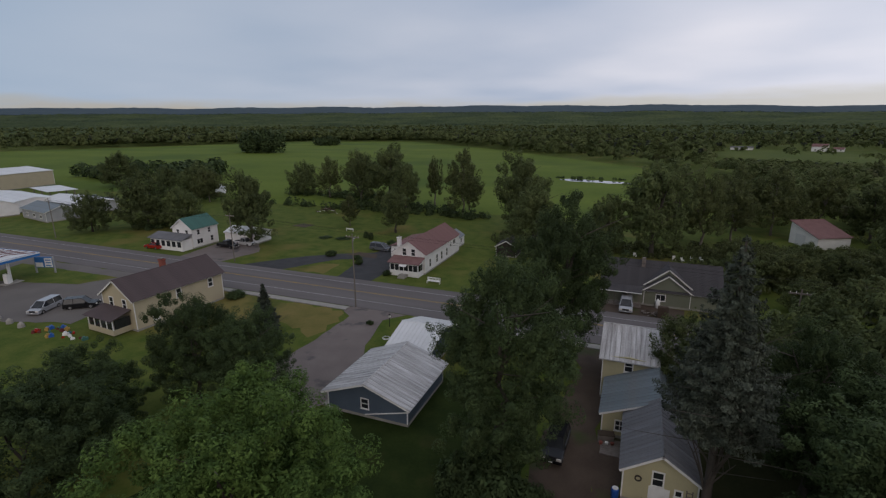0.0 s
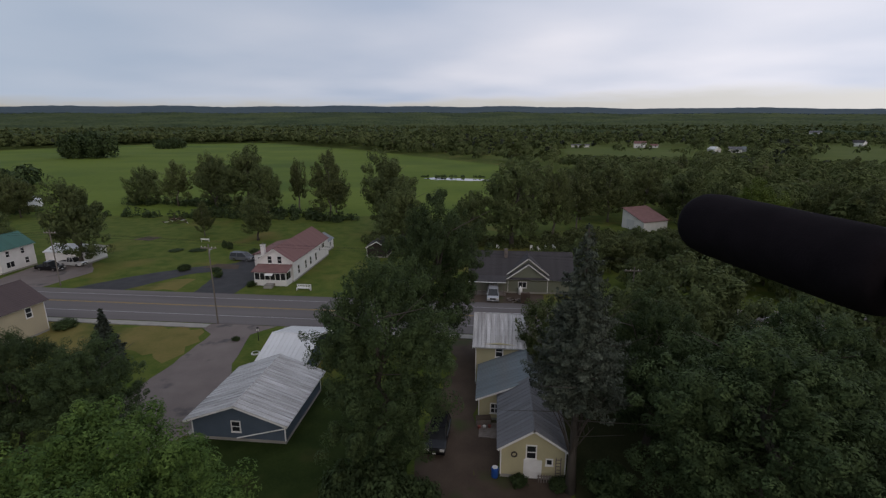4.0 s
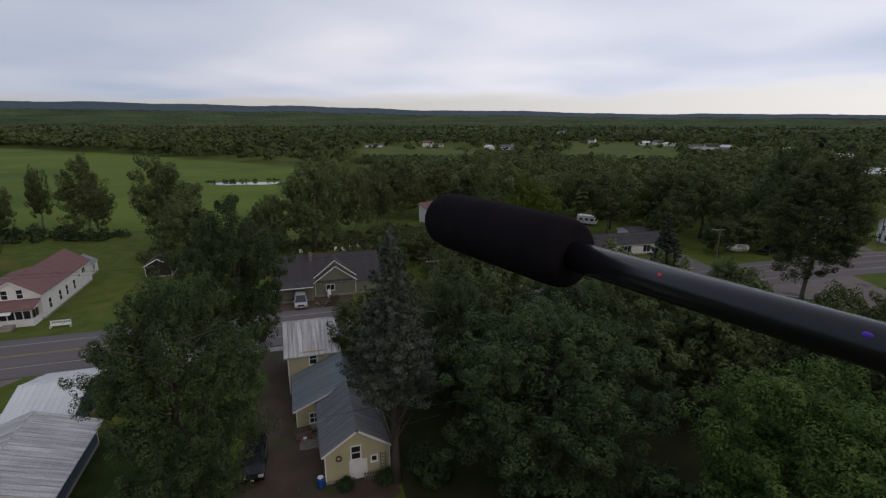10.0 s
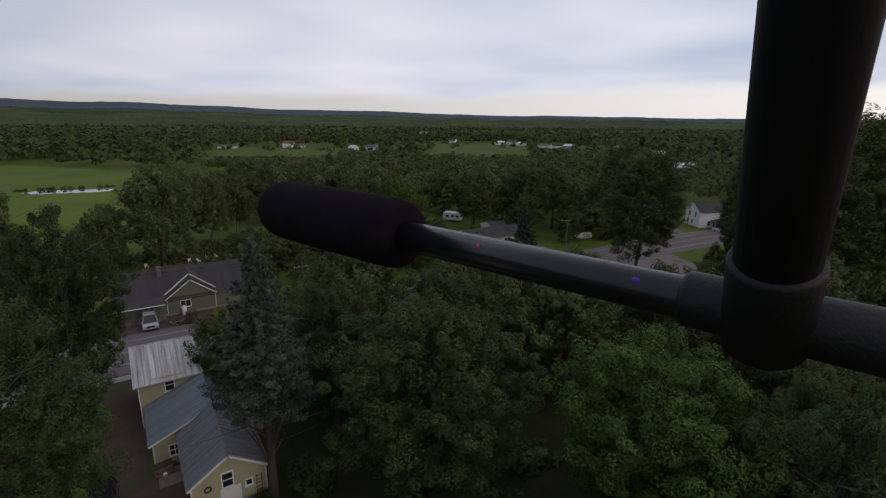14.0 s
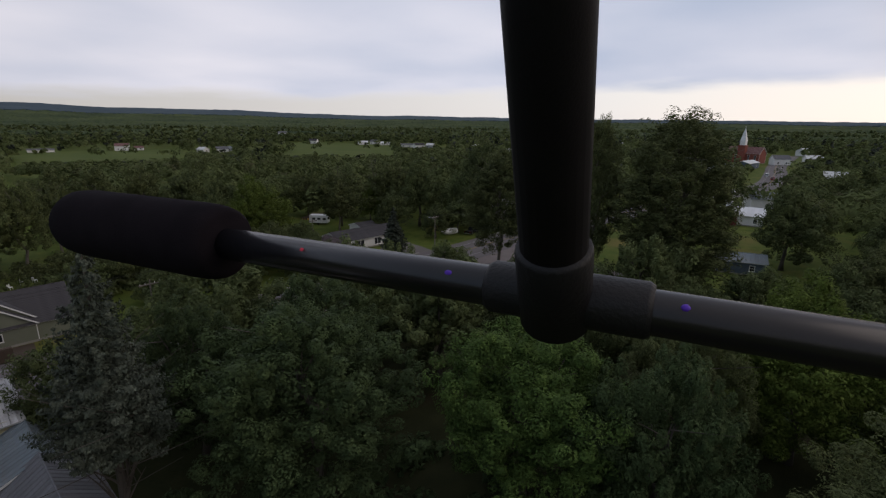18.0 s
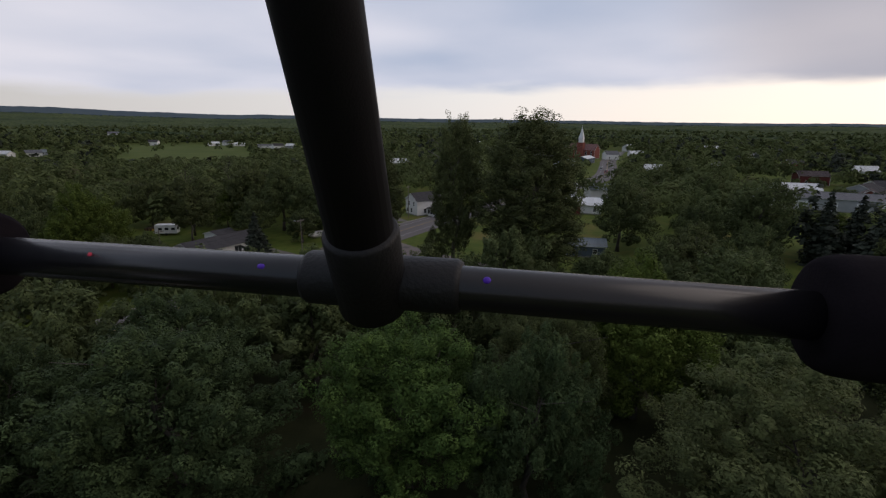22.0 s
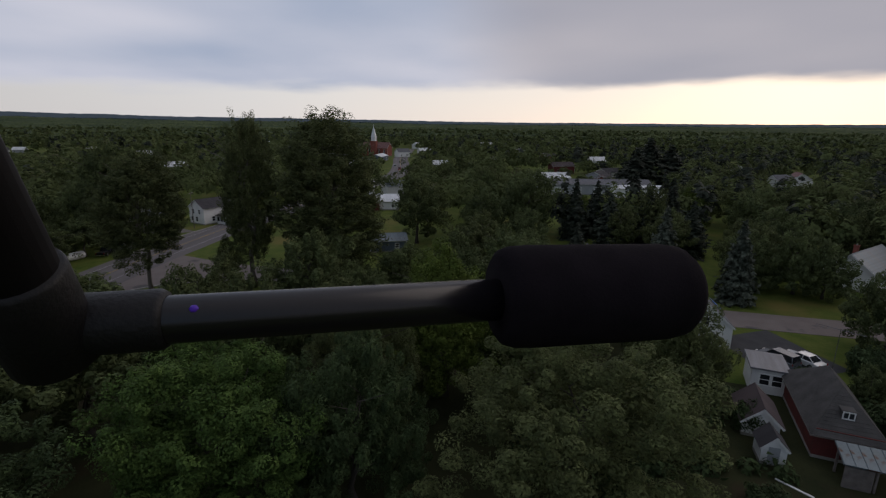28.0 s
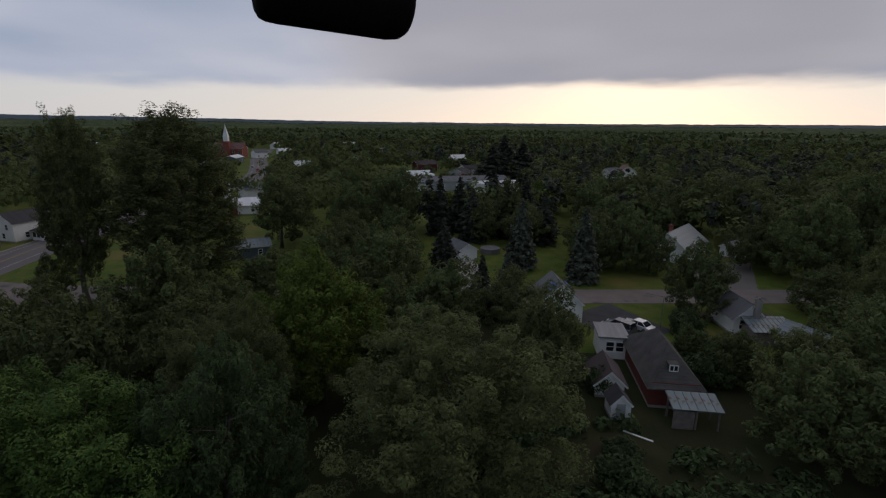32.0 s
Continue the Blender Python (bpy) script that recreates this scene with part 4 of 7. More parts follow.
house("gabled_house", 188, 40, 8, 6.5, 9, 5.4, 2.8, WHITE_SIDING, METAL_WHITE, "tall white house with white metal roof", "house", windows=[("w", -2, 3.2, 0.8, 1.3), ("w", 2, 3.2, 0.8, 1.3)], over=0.3)
house("blue_shed", 113.5, 18.5, 15, 6.0, 8.5, 2.8, 1.1, BLUE_SIDING, METAL_BLUE, "slate-blue shed with blue metal roof", "shed", windows=[("w", -2, 1.0, 0.8, 1.0), ("s", 0, 1.0, 0.9, 1.0)], over=0.4, panel=0.8)
house("teal_house", 214, 30, 30, 8, 12, 3.6, 2.0, WHITE_SIDING, METAL_BLUE, "white house with blue-grey metal roof", "house", over=0.4)
# long warehouse
lw = house("warehouse", 224.8, -54.0, 1.5, 16.0, 56.0, 4.6, 1.5, GREY_SIDING, GREY_ROOF, "very long low grey warehouse with weathered grey roof", "warehouse", over=0.5)
for k in range(6):
    garage_door(lw, "w", 16.0, 56.0, -22 + k * 9, 3.4, 3.2, METAL_WHITE)
house("warehouse_end", 213.0, -73.5, 1.5, 10.0, 20.0, 4.0, 0.9, WHITE_SIDING, METAL_WHITE, "white end block of the warehouse", "warehouse", over=0.4)
HOUSE_SPOTS = []


def village_houses(*plots):
    """Distant houses at x, y: width, length, wall height, roof rise, wall, roof, turn."""
    for x, y, w, l, h, rs, wm, rm, rot in plots:
        HOUSE_SPOTS.append((math.hypot(x, y), math.degrees(math.atan2(x, y))))
        house("village_house", x, y, rot, w, l, h, rs, wm, rm, "distant village house with a " + rm.name.replace("_", " "), "house", over=0.4, group="village houses", windows=[("w", -l / 4, 1.2, 1.0, 1.3), ("w", l / 4, 1.2, 1.0, 1.3), ("s", 0, 1.2, 1.0, 1.3)])


village_houses((259, -45, 12, 16, 3.6, 2.2, WHITE_SIDING, METAL_WHITE, 10), (275, -73, 12, 15, 3.0, 2.6, GREY_SIDING, DARK_ROOF, 60), (300, -86, 9, 12, 3.0, 2.2, WHITE_SIDING, DARK_ROOF, 30), (318, -61, 10, 14, 5, 2.2, RED_BOARDS, BROWN_ROOF, 10), (256, -70, 7, 9, 2.8, 2.2, BRICK, BROWN_ROOF, 75), (240, -150, 8, 11, 4.8, 3, WHITE_SIDING, GREY_ROOF, 20), (252, -166, 9, 12, 5.0, 2.8, WHITE_SIDING, RED_ROOF, 70), (330, 16, 8, 12, 4, 2.6, WHITE_SIDING, METAL_WHITE, 10), (370, 92, 9, 14, 5, 2.6, WHITE_SIDING, GREY_ROOF, 20))
village_houses((395, 110, 8, 12, 4, 2.6, WHITE_SIDING, METAL_DULL, 50), (500, 42, 8, 12, 4.5, 2.6, WHITE_SIDING, METAL_WHITE, 30), (345, 76, 9, 16, 4.5, 2.2, WHITE_SIDING, METAL_BLUE, 5), (410, 72, 9, 22, 4.2, 1.6, BLUE_SIDING, METAL_WHITE, 84), (290, 176, 9, 14, 4.0, 2.6, WHITE_SIDING, METAL_WHITE, 40), (97, 589, 5, 20, 2.6, 1.2, WHITE_SIDING, GREY_ROOF, 80), (161, 579, 8, 12, 5.2, 2.4, WHITE_SIDING, RED_ROOF, 65))
village_houses((176, 579, 6, 8, 2.8, 1.6, WHITE_SIDING, RED_ROOF, 65), (207, 498, 7, 9, 3.4, 2.2, WHITE_SIDING, METAL_WHITE, 20), (225, 496, 7, 11, 3.4, 2.2, WHITE_SIDING, GREY_ROOF, 70), (240, 505, 7, 9, 3.2, 2.0, GREY_SIDING, METAL_BLUE, 50), (417, 623, 9, 12, 4.5, 2.6, WHITE_SIDING, DARK_ROOF, 35), (450, 551, 8, 13, 3.6, 2.0, WHITE_SIDING, METAL_WHITE, 62), (471, 550, 8, 11, 4.2, 2.4, WHITE_SIDING, GREY_ROOF, 20), (465, 522, 7, 14, 3.2, 1.8, WHITE_SIDING, METAL_WHITE, 55), (446, 458, 8, 16, 3.2, 1.6, WHITE_SIDING, GREY_ROOF, 40))
village_houses((439, 430, 8, 12, 4.0, 2.4, WHITE_SIDING, DARK_ROOF, 66), (461, 431, 7, 10, 3.4, 2.2, GREY_SIDING, METAL_WHITE, 15), (390, 261, 8, 12, 4.8, 2.6, WHITE_SIDING, METAL_WHITE, 30), (460, 778, 9, 14, 12.5, 2.6, WHITE_SIDING, GREY_ROOF, 50), (441, 344, 7, 11, 5.0, 2.4, WHITE_SIDING, METAL_WHITE, 75), (488, 177, 8, 12, 4.6, 2.6, WHITE_SIDING, METAL_WHITE, 25), (584, 174, 9, 14, 5, 2.6, WHITE_SIDING, GREY_ROOF, 60), (466, 60, 8, 12, 5, 2.8, WHITE_SIDING, GREY_ROOF, 35), (636, 62, 9, 15, 5.4, 2.6, WHITE_SIDING, METAL_WHITE, 70))
village_houses((371, -20, 8, 11, 4.6, 2.6, WHITE_SIDING, DARK_ROOF, 75), (659, -25, 9, 18, 5.5, 2.4, WHITE_SIDING, METAL_WHITE, 20), (517, -54, 9, 13, 5, 2.6, WHITE_SIDING, GREY_ROOF, 55), (424, -70, 8, 12, 4.8, 2.6, BRICK, DARK_ROOF, 30), (372, -97, 8, 12, 4.8, 2.8, WHITE_SIDING, METAL_WHITE, 15), (495, -156, 9, 13, 5, 2.6, GREY_SIDING, METAL_DULL, 65), (406, -169, 8, 12, 4.8, 2.6, WHITE_SIDING, GREY_ROOF, 40))
village_houses((307, -166, 8, 11, 4.6, 2.6, WHITE_SIDING, DARK_ROOF, 70), (649, 262, 9, 16, 5, 2.4, WHITE_SIDING, METAL_WHITE, 35), (578, 274, 8, 13, 5, 2.4, WHITE_SIDING, GREY_ROOF, 80))

# red brick church with a white spire
chu = house("church", 477, 86, -12, 13, 26, 8.0, 5.0, BRICK, RED_ROOF, "red brick church with red roof and white spire", "church", over=0.4)
for face in ("w", "e"):
    for k in range(5):
        window(chu, face, 13, 26, -10 + k * 5, 3.0, 1.3, 3.6, 2)
tw2 = part("tower", Shape().box(-9.2, -2.6, 0, -4.6, 2.6, 14.0).box(-9.5, -2.9, 13.6, -4.3, 2.9, 14.4), BRICK, chu, "square brick tower")
part("belfry", Shape().box(-8.8, -2.0, 14.4, -5.0, 2.0, 18.0).box(-9.0, -2.2, 17.8, -4.8, 2.2, 18.3), TRIM, chu, "white louvred belfry")
sx = Shape()
sx.add([(-8.9, -2.1, 18.3), (-4.9, -2.1, 18.3), (-4.9, 2.1, 18.3), (-8.9, 2.1, 18.3), (-6.9, 0, 28.5)], [(0, 1, 4), (1, 2, 4), (2, 3, 4), (3, 0, 4), (3, 2, 1, 0)])
part("spire", sx, METAL_WHITE, chu, "pale pointed spire")
part("cross", Shape().box(-6.95, -0.06, 28.4, -6.83, 0.06, 29.6).box(-6.95, -0.4, 29.0, -6.83, 0.4, 29.15), TRIM, chu)

# works beyond the highway
mill = house("factory", -277.6, 130.6, 8, 30, 40, 7.0, 1.6, TAN_SIDING, METAL_WHITE, "big beige factory shed with white roof", "factory", over=0.3)
house("store_shed", -207.4, 105.2, 80, 14, 34, 3.6, 1.2, WHITE_SIDING, METAL_WHITE, "long white shed with metal roof", "shed", over=0.4)
house("store_shed", -179.9, 109.8, 82, 12, 26, 3.4, 1.2, GREY_SIDING, METAL_WHITE, "long open store with white metal roof", "shed", over=0.6)
house("teal_office", -172, 96, 80, 9, 17, 3.2, 1.6, GREY_SIDING, METAL_BLUE, "grey office with teal roof", "office", windows=[("w", -5, 1.0, 1.4, 1.0, 3), ("w", 0, 1.0, 1.4, 1.0, 3), ("w", 5, 1.0, 1.4, 1.0, 3)], over=0.5)
house("white_office", -196, 92, 78, 10, 16, 3.8, 1.8, WHITE_SIDING, METAL_WHITE, "white office with metal roof", "office", windows=[("w", -4, 1.0, 1.2, 1.2, 3), ("w", 3, 1.0, 1.2, 1.2, 3)], over=0.4)
canopy_t = thing("open_shelter", -214, 122, 78, "open-sided shelter with pale flat roof", "shelter")
for px, py in ((-4, -8), (4, -8), (-4, 8), (4, 8), (-4, 0), (4, 0)):
    post(canopy_t, px, py, 0, 4.0, 0.15, BOARDS)
shed_roof(canopy_t, -5, -9, 5, 9, 4.0, 4.4, METAL_WHITE)
house("far_barn", -164, 152, 20, 8, 10, 3, 1.6, WHITE_SIDING, METAL_WHITE, "small white shed by the field hedge", "shed", over=0.3)

# filling station canopy and sign
gas = thing("station_canopy", -112.0, 50.5, 6, "white filling station canopy with blue and red fascia", "canopy")
part("roof", Shape().box(-6.5, -4.5, 4.4, 6.5, 4.5, 5.0), METAL_WHITE, gas)
for a in ((-6.55, -4.55, 6.55, -4.5), (-6.55, 4.5, 6.55, 4.55), (-6.55, -4.5, -6.5, 4.5), (6.5, -4.5, 6.55, 4.5)):
    f = part("fascia", Shape().box(a[0], a[1], 4.35, a[2], a[3], 5.05), SIGN_BLUE, gas)
    part("stripe", Shape().box(a[0] - 0.01, a[1] - 0.01, 4.8, a[2] + 0.01, a[3] + 0.01, 5.0), TRIM, f)
for k in range(6):
    part("truss", Shape().tube([(-6 + 2 * k, -4.2, 5.0), (-5 + 2 * k, 0, 5.5), (-4 + 2 * k, 4.2, 5.0)], 0.08, 6), RED_BOARDS, gas)
for px in (-4.5, 4.5):
    post(gas, px, 0, 0, 4.4, 0.18, TRIM)
    pump = part("pump", Shape().box(px - 0.5, -0.9, 0.15, px + 0.5, -0.35, 1.7).box(px - 0.45, -0.86, 1.7, px + 0.45, -0.4, 1.95), TRIM, gas, "fuel pump")
    part("pump_base", Shape().box(px - 1.0, -1.6, 0, px + 1.0, 1.6, 0.15), CONCRETE, gas)
sg = thing("station_sign", -108.5, 57.5, 20, "blue and white price sign on two posts", "sign")
for px in (-1.9, 1.9):
    post(sg, px, 0, 0, 3.4, 0.12, GREY_SIDING)
part("panel", Shape().box(-1.8, -0.15, 1.2, 1.8, 0.15, 3.3), SIGN_BLUE, sg, "blue sign panel")
part("panel", Shape().box(-1.7, -0.17, 1.3, -0.2, 0.17, 2.2), TRIM, sg, "white price panel")
part("panel", Shape().box(0.2, -0.17, 1.3, 1.7, 0.17, 3.1), TRIM, sg, "white price panel")
for k in range(3):
    part("bar", Shape().box(0.4, -0.18, 1.5 + k * 0.55, 1.5, 0.18, 1.72 + k * 0.55), SIGN_BLUE, sg)

# yard beyond the near trees: barn, sheds, cottages by the side street
def hip_roof(parent, w, l, h, rise, ridge, material, over=0.4, courses=14):
    """Four slopes up to a short ridge along y, laid in courses of shingles."""
    a, b, r = w / 2 + over, l / 2 + over, ridge / 2
    low = h - rise * over / (w / 2)
    eaves = [(-a, -b), (a, -b), (a, b), (-a, b)]
    tops = [(0, -r), (0, -r), (0, r), (0, r)]
    for k in range(4):
        p, q, tq, tp = (Vector((*c, z)) for c, z in ((eaves[k], low), (eaves[(k + 1) % 4], low), (tops[(k + 1) % 4], h + rise), (tops[k], h + rise)))
        nrm = (q - p).cross(tq.lerp(tp, 0.5) - p).normalized()
        slope = part("roof", Shape().add([p, q, tq, tp, p - nrm * 0.1, q - nrm * 0.1, tq - nrm * 0.1, tp - nrm * 0.1], [(0, 1, 2, 3), (7, 6, 5, 4), (0, 4, 5, 1), (1, 5, 6, 2), (3, 7, 4, 0)]), material, parent)
        for i in range(courses):
            f0, f1 = i / courses, min(1.0, (i + 1.08) / courses)
            c = [p.lerp(tp, f0) + nrm * 0.035, q.lerp(tq, f0) + nrm * 0.035, q.lerp(tq, f1) + nrm * 0.012, p.lerp(tp, f1) + nrm * 0.012]
            part("shingle_course", Shape().add([*c, c[0] - nrm * 0.03, c[1] - nrm * 0.03], [(0, 1, 2, 3), (0, 4, 5, 1)]), material, slope)
        part("fascia", Shape().slab([p + nrm * 0.01, q + nrm * 0.01, q - Vector((0, 0, 0.16)), p - Vector((0, 0, 0.16))], 0.03), BOARDS, slope)


barn = thing("barn", 44.75, -36.35, -110.6, "old red barn with a worn grey hipped shingle roof", "barn")
part("wall", Shape().box(-2.5, -5.9, 0.3, 2.5, 5.9, 2.95), RED_BOARDS, barn, "dark red weathered boards")
part("foundation", Shape().box(-2.53, -5.93, 0, 2.53, 5.93, 0.3), CONCRETE, barn)
hip_roof(barn, 5.2, 12.0, 2.9, 2.9, 4.2, BARN_SHINGLES, 0.35)
dormer = part("dormer", Shape().add([(-0.55, -4.75, 3.7), (0.55, -4.75, 3.7), (0.55, -4.75, 4.55), (-0.55, -4.75, 4.55), (0.55, -3.4, 4.55), (-0.55, -3.4, 4.55)], [(0, 1, 2, 3), (3, 2, 4, 5), (1, 4, 2), (0, 3, 5), (0, 5, 4, 1)]), BARN_SHINGLES, barn, "small shingled dormer")
part("sash", Shape().box(-0.48, -4.80, 3.75, 0.48, -4.74, 3.85).box(-0.48, -4.80, 4.4, 0.48, -4.74, 4.5).box(-0.48, -4.80, 3.85, -0.38, -4.74, 4.4).box(0.38, -4.80, 3.85, 0.48, -4.74, 4.4).box(-0.04, -4.80, 3.85, 0.04, -4.74, 4.4), TRIM, dormer, "white window frame")
part("pane", Shape().box(-0.38, -4.775, 3.85, 0.38, -4.745, 4.4), GLASS, dormer)
lt = thing("lean_to", 36.5, -34.3, -20, "lean-to with rusty corrugated metal roof", "shed")
for px, py in ((-1.0, -2.1), (-1.0, 2.1), (-1.0, 0), (1.0, -2.1), (1.0, 2.1)):
    post(lt, px, py, 0, 2.2 if px < 0 else 2.6, 0.08, BOARDS)
rr = thing("lean_roof", 36.5, -34.3, -110.6, "patched rusty corrugated metal roof sheets", "roof", 0.0)
shed_roof(rr, -2.4, -1.3, 2.4, 1.4, 2.25, 2.75, RUSTY, panel=0.8, name="roof")
part("wall", Shape().box(-1.1, 0.2, 0, -1.0, 2.2, 2.0), BOARDS, lt, "grey board wall")
tiny = house("privy", 39.6, -27.9, 75, 1.9, 2.0, 1.9, 1.0, WHITE_SIDING, DARK_ROOF, "tiny white gabled shed with grey door", "shed", over=0.25)
part("door", Shape().box(-0.45, 1.0, 0.1, 0.45, 1.06, 1.8), GREY_SIDING, tiny, "grey plank door")
house("woodshed", 44.8, -29.6, 70, 3.0, 4.6, 1.9, 1.4, WHITE_SIDING, BROWN_ROOF, "white outbuilding with dark brown roof", "shed", over=0.4)
cot = thing("white_addition", 53.0, -35.1, -21, "white flat-roofed addition with a pair of windows", "house")
part("wall", Shape().box(-2.2, -1.7, 0, 2.2, 1.7, 2.9), WHITE_SIDING, cot)
part("roof", Shape().box(-2.5, -1.95, 2.9, 2.5, 1.95, 3.1), METAL_DULL, cot, "pale membrane roof")
for a in (-0.6, 0.6):
    window(cot, "w", 4.4, 3.4, a - 0.2, 1.1, 0.9, 1.2)
blue = house("cottage", 66.0, -33.4, 78, 6.6, 6.6, 3.4, 3.0, WHITE_SIDING, GREY_ROOF, "white cottage with blue tarpaulins on its roof", "house", windows=[("n", 0, 3.4, 0.7, 1.0)], over=0.3)
for (px, py, lx, ly) in ((-2.3, -2.0, 1.6, 2.2), (1.4, 1.8, 1.8, 2.0)):
    t2 = part("tarpaulin", Shape().box(-lx / 2, -ly / 2, 0, lx / 2, ly / 2, 0.04), TARP, blue, "blue tarpaulin")
    t2.matrix_basis = Matrix.Translation((px, py, 6.5 - abs(px) * 3.0 / 3.5 + 0.12)) @ Matrix.Rotation(math.atan2(3.0, 3.5) * (1 if px > 0 else -1), 4, "Y")
hr = house("side_house", 56.4, -58.4, -105, 4.6, 6.0, 2.6, 2.1, WHITE_SIDING, GREY_ROOF, "white cottage with a stone chimney", "house", windows=[("n", -1.3, 1.0, 0.8, 1.3), ("n", 1.3, 1.0, 0.8, 1.3), ("s", -1.0, 1.0, 0.8, 1.3), ("s", 1.6, 1.0, 0.8, 1.3)], over=0.3, chimney=(0.6, -3.3, 5.6, CONCRETE))
rs = thing("rusty_porch", 51.6, -58.6, -105, "lean-to porch under rust-streaked metal sheets", "porch")
part("wall", Shape().box(-2.6, -1.8, 0, 2.6, 1.4, 1.9), BOARDS, rs)
shed_roof(rs, -3.0, -2.1, 3.0, 1.5, 2.0, 3.0, RUSTY, panel=0.7, name="roof")
house("blue_roof_shed", 47.6, -60.8, -80, 4.2, 5.0, 2.2, 1.2, GREY_SIDING, METAL_BLUE, "small shed with blue-grey roof", "shed", over=0.4)
house("grey_house", 94.0, -77.0, 35, 9.0, 14.0, 3.4, 3.4, WHITE_SIDING, METAL_BLUE, "white house with a broad blue-grey roof", "house", windows=[("w", -3, 1.0, 1.0, 1.2), ("w", 3, 1.0, 1.0, 1.2)], over=0.5, chimney=(0.5, 4.0, 8.0, BRICK))
house("grey_garage", 91.5, -92.0, 35, 6.5, 7.0, 2.8, 1.9, WHITE_SIDING, DARK_ROOF, "white garage with dark roof", "garage", over=0.4)
sgar = house("small_garage", 103.5, -28.2, -76, 4.6, 6.5, 2.5, 1.3, WHITE_SIDING, GREY_ROOF, "small white garage with panelled door", "garage", over=0.3)
garage_door(sgar, "s", 4.6, 6.5, 0, 3.0, 2.1)
pool = thing("pool", 106, -36, 0, "round above-ground pool with pale sides", "pool")
part("side", Shape().tube([(0, 0, 0), (0, 0, 1.2)], 2.3, 24), METAL_DULL, pool)
house("yard_shed", -25.6, 104.5, 0, 4.5, 5.0, 2.4, 1.3, BARN_BOARDS, DARK_ROOF, "small dark-boarded shed with dark roof", "shed", over=0.3)
# ---------------- trees ----------------
def leaf_mesh(name, P, N, size, rng, stretch=1.5):
    """Leaf sprays: one small pointed blade at each place, facing along N."""
    n = len(P)
    T = rng.normal(size=(n, 3))
    T -= N * (T * N).sum(1, keepdims=True)
    T /= np.linalg.norm(T, axis=1, keepdims=True) + 1e-9
    B = np.cross(N, T)
    s = (size * rng.uniform(0.65, 1.3, n))[:, None]
    V = np.empty((n, 3, 3))
    V[:, 0] = P - T * s * stretch * 0.4 + B * s * 0.42
    V[:, 1] = P - T * s * stretch * 0.4 - B * s * 0.42
    V[:, 2] = P + T * s * stretch * 0.6
    me = bpy.data.meshes.new(name)
    me.vertices.add(3 * n)
    me.vertices.foreach_set("co", V.reshape(-1).astype(np.float32))
    me.loops.add(3 * n)
    me.loops.foreach_set("vertex_index", np.arange(3 * n, dtype=np.int32))
    me.polygons.add(n)
    me.polygons.foreach_set("loop_start", np.arange(0, 3 * n, 3, dtype=np.int32))
    me.update(calc_edges=True)
    return me


def unit(v):
    return v / (np.linalg.norm(v, axis=-1, keepdims=True) + 1e-9)


